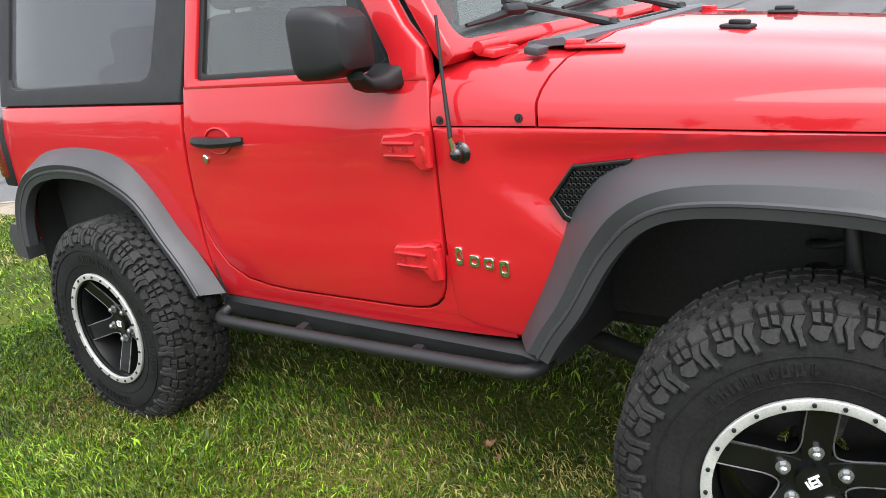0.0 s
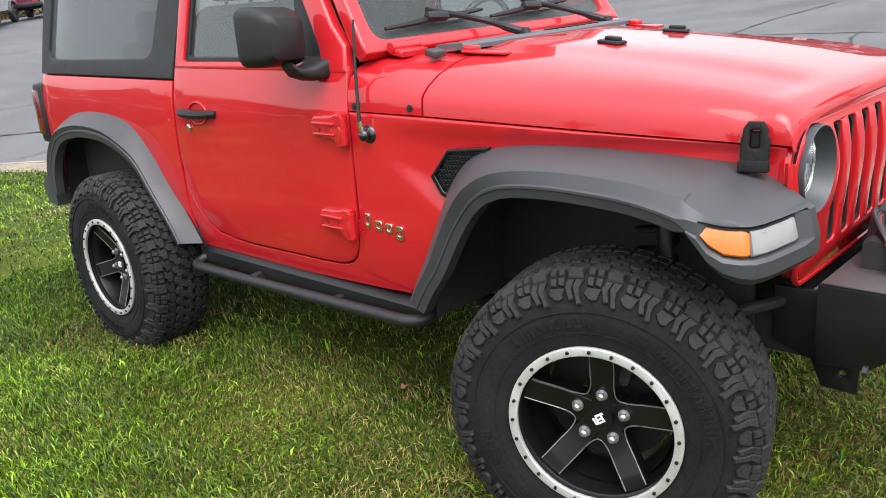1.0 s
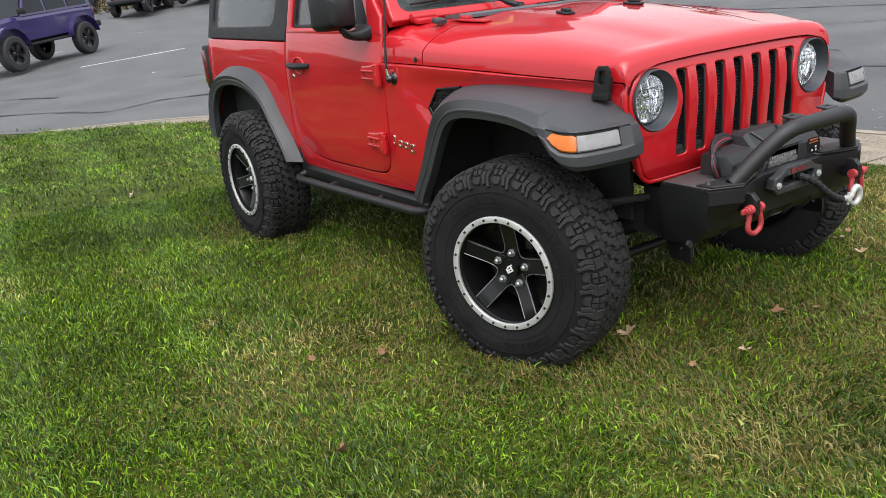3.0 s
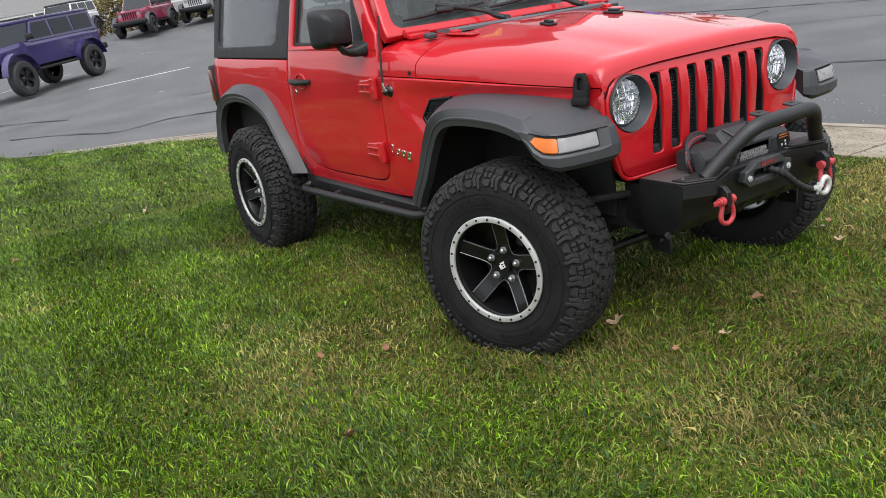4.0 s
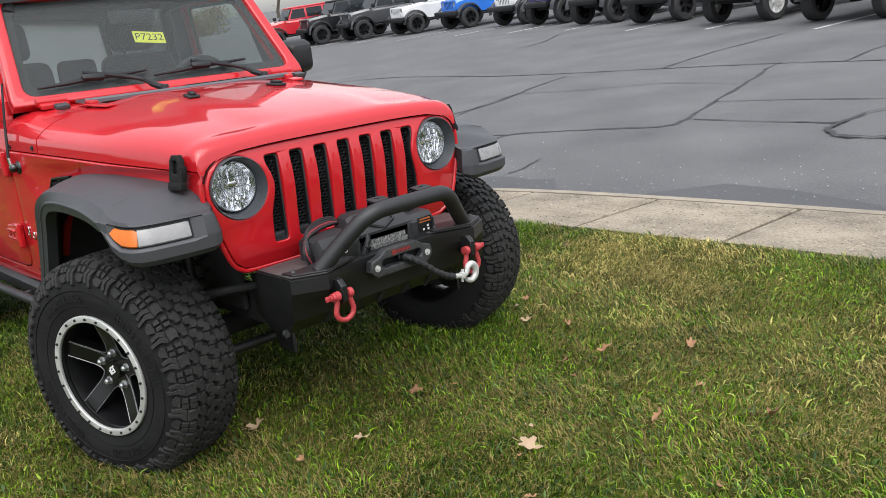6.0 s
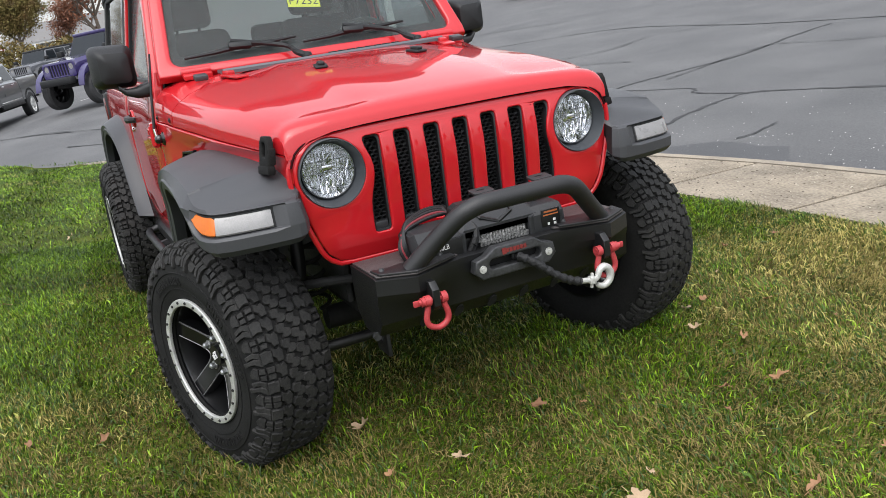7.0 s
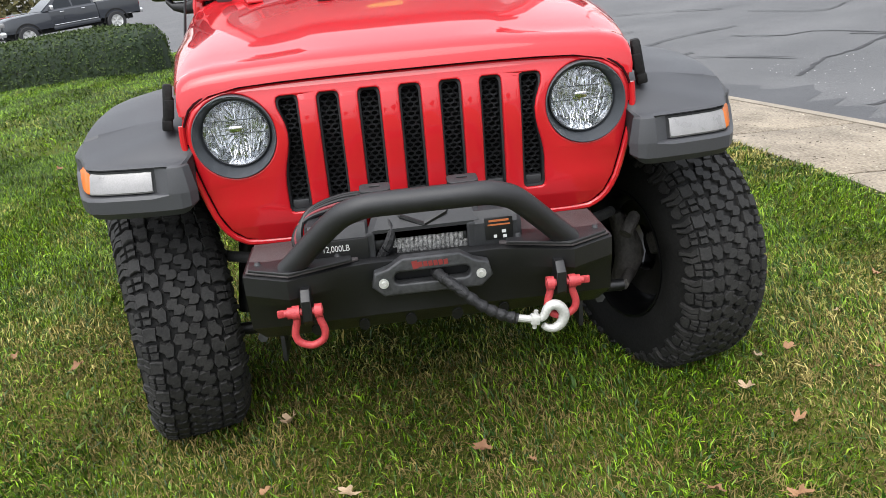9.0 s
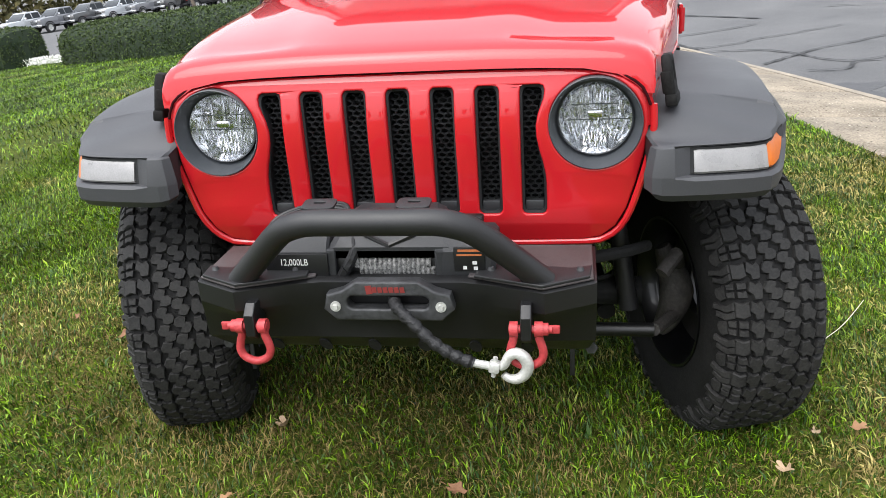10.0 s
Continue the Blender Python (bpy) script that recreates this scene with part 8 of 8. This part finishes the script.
def lamp_pole(x, y, h, base=True):
    z = lot_height(x, y)
    ob = tagged(empty("lamp_post", pose(x, y, z)), "tall pale steel lamp post on a round concrete foot", "lamp post")
    bm = bmesh.new()
    tube(bm, [(0, 0, 0.25 if base else 0), (0, 0, h)], [0.095, 0.075], 16)
    part("pole", bm, POLE, ob)
    if base:
        bm = bmesh.new()
        disc(bm, 0.34, 0.30, 24, None, 0.33)
        part("foot", bm, mat("yellowed_concrete", (0.50, 0.44, 0.28), 0.9, vary=0.3, scale=9, bump=0.3), ob, "worn yellow concrete foot")
        bm = bmesh.new()
        box(bm, (0, 0, 0.32), (0.30, 0.30, 0.03), None, 0.005)
        part("base_plate", bm, POLE, ob)
    bm = bmesh.new()
    box(bm, (0.35, 0, h - 0.05), (0.8, 0.30, 0.12), None, 0.03)
    part("lamp_head", bm, BLACK_PLASTIC, ob)
    return ob


lamp_pole(-15.3, 7.6, 7.5)
lamp_pole(-60.6, -3.2, 10.0)
lamp_pole(-61.2, -6.3, 9.0, False)
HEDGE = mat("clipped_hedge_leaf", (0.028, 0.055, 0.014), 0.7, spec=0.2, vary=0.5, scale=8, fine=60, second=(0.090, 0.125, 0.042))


def leaf_cloud(pts, size, seed, flat=0.4):
    """Many small folded leaves at points with outward directions, as one mesh."""
    r = np.random.default_rng(seed)
    n = len(pts)
    P = np.array(pts)
    a = r.normal(size=(n, 3))
    b = r.normal(size=(n, 3))
    a /= np.linalg.norm(a, axis=1)[:, None]
    b -= a * (a * b).sum(1)[:, None]
    b /= np.linalg.norm(b, axis=1)[:, None]
    s = size * r.uniform(0.6, 1.4, n)[:, None]
    v = np.stack([P - a * s, P + b * s * 0.45, P + a * s, P - b * s * 0.45], 1).astype(np.float32)
    me = bpy.data.meshes.new("leaves")
    me.vertices.add(n * 4)
    me.vertices.foreach_set("co", v.ravel())
    me.loops.add(n * 4)
    me.loops.foreach_set("vertex_index", np.arange(n * 4, dtype=np.int32))
    me.polygons.add(n)
    me.polygons.foreach_set("loop_start", np.arange(n, dtype=np.int32) * 4)
    me.update(calc_edges=True)
    return me


def hedge(line, h, d, seed, label):
    """A clipped evergreen hedge with rounded ends."""
    rnd = random.Random(seed)
    P = smooth_path([(x, y, 0) for x, y in line], 8)
    bm, rings = bmesh.new(), []
    L = len(P)
    for i, p in enumerate(P):
        t = (P[min(i + 1, L - 1)] - P[max(i - 1, 0)]).normalized()
        n = Vector((-t.y, t.x, 0))
        e = min(1.0, math.sqrt(max(0.02, 1 - (abs(i / (L - 1) * 2 - 1)) ** 10)))
        z0 = lawn_height(p.x, p.y)
        ring = []
        for k in range(12):
            a = math.pi * k / 11
            c, s = math.cos(a), math.sin(a) ** 0.45
            q = p + n * (-c * d / 2 * e * (abs(c) ** -0.35 if abs(c) > 0.15 else 1))
            ring.append((q.x, q.y, z0 + h * s * (0.55 + 0.45 * e) + 0.03 * noise.noise((q.x * 2, q.y * 2, s * 3))))
        rings.append(ring)
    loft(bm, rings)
    # core darker than the leaves: the shade inside is put into its colour
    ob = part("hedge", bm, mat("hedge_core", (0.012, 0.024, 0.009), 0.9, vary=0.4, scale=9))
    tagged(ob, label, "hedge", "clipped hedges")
    pts = []
    r = np.random.default_rng(seed)
    for i in range(L - 1):
        for k in range(11):
            a, b, c = Vector(rings[i][k]), Vector(rings[i + 1][k]), Vector(rings[i][k + 1])
            area = (b - a).cross(c - a).length
            for _ in range(int(area * 2400) + 1):
                u, v = r.random(), r.random()
                q = a + (b - a) * u + (c - a) * v + Vector(r.normal(0, 0.018, 3))
                pts.append(tuple(q))
    me = leaf_cloud(pts, 0.023, seed)
    me.materials.append(HEDGE)
    again("leaves", me, ob)
    return ob


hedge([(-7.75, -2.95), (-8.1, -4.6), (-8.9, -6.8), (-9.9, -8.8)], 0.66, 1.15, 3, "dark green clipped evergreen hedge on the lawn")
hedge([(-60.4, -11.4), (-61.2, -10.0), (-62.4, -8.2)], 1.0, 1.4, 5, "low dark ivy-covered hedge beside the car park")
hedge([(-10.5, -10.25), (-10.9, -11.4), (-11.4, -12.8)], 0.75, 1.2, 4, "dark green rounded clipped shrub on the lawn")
pts = []
rnd = random.Random(8)
for k in range(1400):
    t = rnd.random()
    x, y = -10.05 - 0.35 * t + rnd.gauss(0, 0.10), -8.9 - 1.25 * t + rnd.gauss(0, 0.05)
    pts.append((x, y, lawn_height(x, y) + rnd.uniform(0.02, 0.16)))
me = leaf_cloud(pts, 0.022, 9)
me.materials.append(mat("white_petals", (0.78, 0.78, 0.74), 0.7, vary=0.1))
tagged(again("white_flowers", me), "bed of small white flowers between the hedges", "flowers", kind="stuff")
bm = bmesh.new()
box(bm, (0, 0, 0.42), (0.45, 1.3, 0.07), None, 0.015)
bench = tagged(part("bench", bm, CONCRETE), "small grey concrete bench behind the flowers", "bench")
bench.matrix_world = pose(-11.6, -9.4, lawn_height(-11.6, -9.4), 0, 0, 12)
for s in (-1, 1):
    bm = bmesh.new()
    box(bm, (0, s * 0.45, 0.20), (0.35, 0.10, 0.40), None, 0.015)
    part("leg", bm, CONCRETE, bench)

BARK = mat("grey_brown_bark", (0.12, 0.095, 0.075), 0.9, vary=0.3, scale=5, fine=40, bump=0.5, bump_scale=30)


def tree(x, y, z, h, spread, leaves, leaf_m, seed, label, low=0.25, leaf=None):
    """A tapered trunk with limbs and twigs, and a crown of many small leaves."""
    rnd = random.Random(seed)
    ob = tagged(empty("tree", pose(x, y, z)), label, "tree")
    bm = bmesh.new()
    tips = []

    def grow(p, d, length, r, depth):
        q = [p]
        for k in range(3):
            d = (d + Vector((rnd.gauss(0, 0.12), rnd.gauss(0, 0.12), 0.05))).normalized()
            q.append(q[-1] + d * length / 3)
        tube(bm, q, [r, r * 0.85, r * 0.7, r * 0.55], 7 if depth < 2 else 5)
        tips.extend(q[1:] if depth > 1 else q[2:])
        if depth < 4:
            for k in range(3 if depth else 6):
                a, up = rnd.uniform(0, math.tau), rnd.uniform(0.25, 0.9)
                nd = (Vector((math.cos(a), math.sin(a), 0)) * spread + Vector((0, 0, up)) + d * 0.4).normalized()
                grow(q[rnd.choice((1, 2, 3)) if depth else rnd.choice((2, 3, 3))], nd, length * rnd.uniform(0.55, 0.75), r * 0.5, depth + 1)

    grow(Vector((0, 0, -0.2)), Vector((0, 0, 1)), h * 0.42, h * 0.022, 0)
    part("trunk", bm, BARK, ob)
    if leaves:
        pts = []
        for _ in range(leaves):
            t = rnd.choice(tips)
            if t.z > h * low:
                pts.append((t.x + rnd.gauss(0, h * 0.045), t.y + rnd.gauss(0, h * 0.045), t.z + rnd.gauss(0, h * 0.04)))
        me = leaf_cloud(pts, leaf or h * 0.010 + 0.03, seed)
        me.materials.append(leaf_m)
        again("crown", me, ob)
    return ob


MAPLE = mat("autumn_orange_leaf", (0.22, 0.10, 0.025), 0.7, vary=0.5, scale=0.8, fine=9, second=(0.17, 0.16, 0.040))
RUSTLEAF = mat("autumn_rust_leaf", (0.17, 0.050, 0.025), 0.7, vary=0.5, scale=0.9, fine=9, second=(0.26, 0.10, 0.045))
GREENLEAF = mat("dull_green_leaf", (0.06, 0.085, 0.025), 0.7, vary=0.5, scale=0.9, fine=9, second=(0.16, 0.13, 0.045))
GRY = LOT
tree(-106.0, -0.8, 0.8, 11.0, 0.9, 24000, MAPLE, 1, "broad maple tree with orange and green autumn leaves", 0.06, 0.13)
tree(-100.0, -8.0, 0.6, 8.5, 0.8, 9000, RUSTLEAF, 2, "tree with rust-brown autumn leaves")
tree(-112.0, 4.5, 0.4, 8.5, 0.85, 9000, RUSTLEAF, 3, "tree with rust-brown autumn leaves")
tree(-74.0, -13.5, 0.1, 6.4, 0.75, 350, RUSTLEAF, 4, "small bare tree with a few rusty leaves", 0.3)
tree(-30.0, -15.5, GRY, 4.5, 0.6, 500, GREENLEAF, 6, "slender tree with thin yellow-green leaves", 0.45)
for k in range(16):
    a = radians(128 + k * 9.5)
    d = 62 + 9 * ((k * 7) % 5) + (60 if 190 < math.degrees(a) < 245 else 0)
    tree(5 + d * math.cos(a), -1 + d * math.sin(a), LOT + 0.4, 8.0 + (k * 5) % 4, 0.8, 2600, (MAPLE, GREENLEAF, RUSTLEAF)[k % 3], 20 + k, "distant tree in mixed autumn leaf", 0.1)
for k in range(13):
    a = radians(197 + k * 3.0)
    d = 112 + 5 * ((k * 3) % 4)
    tree(5 + d * math.cos(a), -1 + d * math.sin(a), -1.2, 10.0 + (k * 5) % 4, 0.8, 2400, (GREENLEAF, MAPLE, GREENLEAF)[k % 3], 50 + k, "distant tree in thin olive and brown leaf", 0.02, 0.30)
for k in range(13):
    a = radians(-86 + k * 14.5)
    d = 44 + 6 * ((k * 3) % 4)
    tree(5 + d * math.cos(a), -1 + d * math.sin(a), -0.6, 8.5 + (k * 5) % 4, 0.8, 1500, (GREENLEAF, MAPLE, RUSTLEAF)[k % 3], 80 + k, "distant tree in mixed autumn leaf beyond the lawn", 0.02, 0.34)
wood = []
r_ = np.random.default_rng(31)
for k in range(15000):
    a, d = radians(196 + 40 * r_.random()), 106 + 8 * r_.random()
    wood.append((5 + d * math.cos(a), -1 + d * math.sin(a), -1.6 + 9.5 * r_.random() ** 1.3))
me = leaf_cloud(wood, 0.46, 32)
me.materials.append(GREENLEAF)
tagged(again("undergrowth", me), "thick olive and brown undergrowth along the wood's edge", "shrubs", kind="stuff")
hedge_pts = []
r_ = np.random.default_rng(12)
for k in range(26000):
    t = r_.random()
    top = 1.7 + 0.6 * math.sin(t * 19) + 0.4 * math.sin(t * 47)
    hedge_pts.append((-50.0 + 3 * t + r_.normal(0, 0.7), -3.0 + 31 * t, LOT + 0.7 + top * r_.random() ** 0.8 + r_.normal(0, 0.12)))
me = leaf_cloud(hedge_pts, 0.11, 13)
me.materials.append(MAPLE)
tagged(again("shrubs", me), "rough band of orange-brown shrubs beyond the car park", "shrubs", kind="stuff")

SIDING = mat("white_siding", (0.62, 0.62, 0.60), 0.7, vary=0.06, scale=2)
ROOF = mat("grey_shingle_roof", (0.16, 0.155, 0.15), 0.9, vary=0.25, scale=4, fine=30, bump=0.3, bump_scale=20)


def house(m, w, d, h, label):
    """A low white building with a porch, windows and a hipped grey roof."""
    ob = tagged(empty("house", m), label, "house")
    bm = bmesh.new()
    box(bm, (0, 0, h / 2), (d, w, h))
    part("wall", bm, SIDING, ob)
    bm = bmesh.new()
    e = 0.7
    loft(bm, [[(-d / 2 - e, -w / 2 - e, h), (d / 2 + 2.4, -w / 2 - e, h), (d / 2 + 2.4, w / 2 + e, h), (-d / 2 - e, w / 2 + e, h)], [(-0.4, -w / 2 + d / 2, h + 2.6), (0.4, -w / 2 + d / 2, h + 2.6), (0.4, w / 2 - d / 2, h + 2.6), (-0.4, w / 2 - d / 2, h + 2.6)]])
    part("roof", bm, ROOF, ob)
    bm = bmesh.new()
    box(bm, (d / 2 + 2.2, 0, h - 0.14), (0.2, w + 1.2, 0.28))
    part("porch_beam", bm, SIDING, ob)
    n = int(w / 2.6)
    for k in range(n + 1):
        y = -w / 2 + k * w / n
        bm = bmesh.new()
        box(bm, (d / 2 + 2.2, y, h / 2), (0.22, 0.22, h), None, 0.02)
        part("porch_post", bm, SIDING, ob)
    for k in range(n):
        y = -w / 2 + (k + 0.5) * w / n
        bm = bmesh.new()
        box(bm, (d / 2 + 0.03, y, h * 0.52), (0.06, 1.2, 1.5))
        win = part("window", bm, GLASS_FAR, ob)
        bm = bmesh.new()
        for yy, zz, sy, sz in ((y - 0.63, h * 0.52, 0.1, 1.7), (y + 0.63, h * 0.52, 0.1, 1.7), (y, h * 0.52 + 0.8, 1.36, 0.1), (y, h * 0.52 - 0.8, 1.36, 0.1), (y, h * 0.52, 1.3, 0.05)):
            box(bm, (d / 2 + 0.07, yy, zz), (0.06, sy, sz))
        part("frame", bm, SIDING, win)
    bm = bmesh.new()
    box(bm, (d / 2 + 1.2, 0, 0.06), (2.4, w + 0.6, 0.12))
    part("porch_floor", bm, CONCRETE, ob)
    return ob


house(pose(-122.0, -18.5, 0.1, 0, 0, 8), 15.0, 8.0, 3.0, "low white house with a porch and grey roof")
house(pose(-128.0, 12.0, LOT + 0.8, 0, 0, -12), 30.0, 9.0, 3.4, "long pale building with a grey roof behind the trees")

# roadside sign, marker posts and wires
sign = tagged(empty("stop_sign", pose(-96.4, -2.6, 0.8)), "red eight-sided road sign on a post", "sign")
bm = bmesh.new()
tube(bm, [(0, 0, 0), (0, 0, 2.6)], 0.04, 8)
part("post", bm, POLE, sign)
b = plate([circle(0.36, 8)], 0.01, 0.001)
bend(b, lambda v: Vector((0.05 + v.z, v.x, 2.45 + v.y)))
part("sign_plate", b, RED_PRINT, sign)
bm = bmesh.new()
box(bm, (0.065, 0, 2.45), (0.004, 0.44, 0.13))
part("sign_bar", bm, WHITE, sign)
MARK = mat("yellow_marker", (0.60, 0.36, 0.03), 0.6)
for k in range(6):
    x, y = -84.0 - 0.6 * k, -8.0 + 0.85 * k
    p = tagged(empty("marker_pole", pose(x, y, lot_height(x, y))), "thin pole with a yellow sleeve at its foot", "pole", "marker poles")
    bm = bmesh.new()
    tube(bm, [(0, 0, 0), (0.0, 0.1, 7.2)], 0.045, 6)
    part("pole", bm, POLE, p)
    bm = bmesh.new()
    tube(bm, [(0, 0, 0.6), (0, 0.03, 4.2)], 0.065, 8)
    part("sleeve", bm, MARK, p)
bm = bmesh.new()
for k in range(3):
    tube(bm, smooth_path([(-70, -40, 9.0 + k * 0.5), (-60, -15, 7.6 + k * 0.5), (-52, 10, 8.6 + k * 0.5), (-50, 40, 9 + k * 0.5)], 6), 0.02, 5)
tagged(part("overhead_wire", bm, BLACK_PLASTIC), "thin black overhead wires across the sky", "wire")
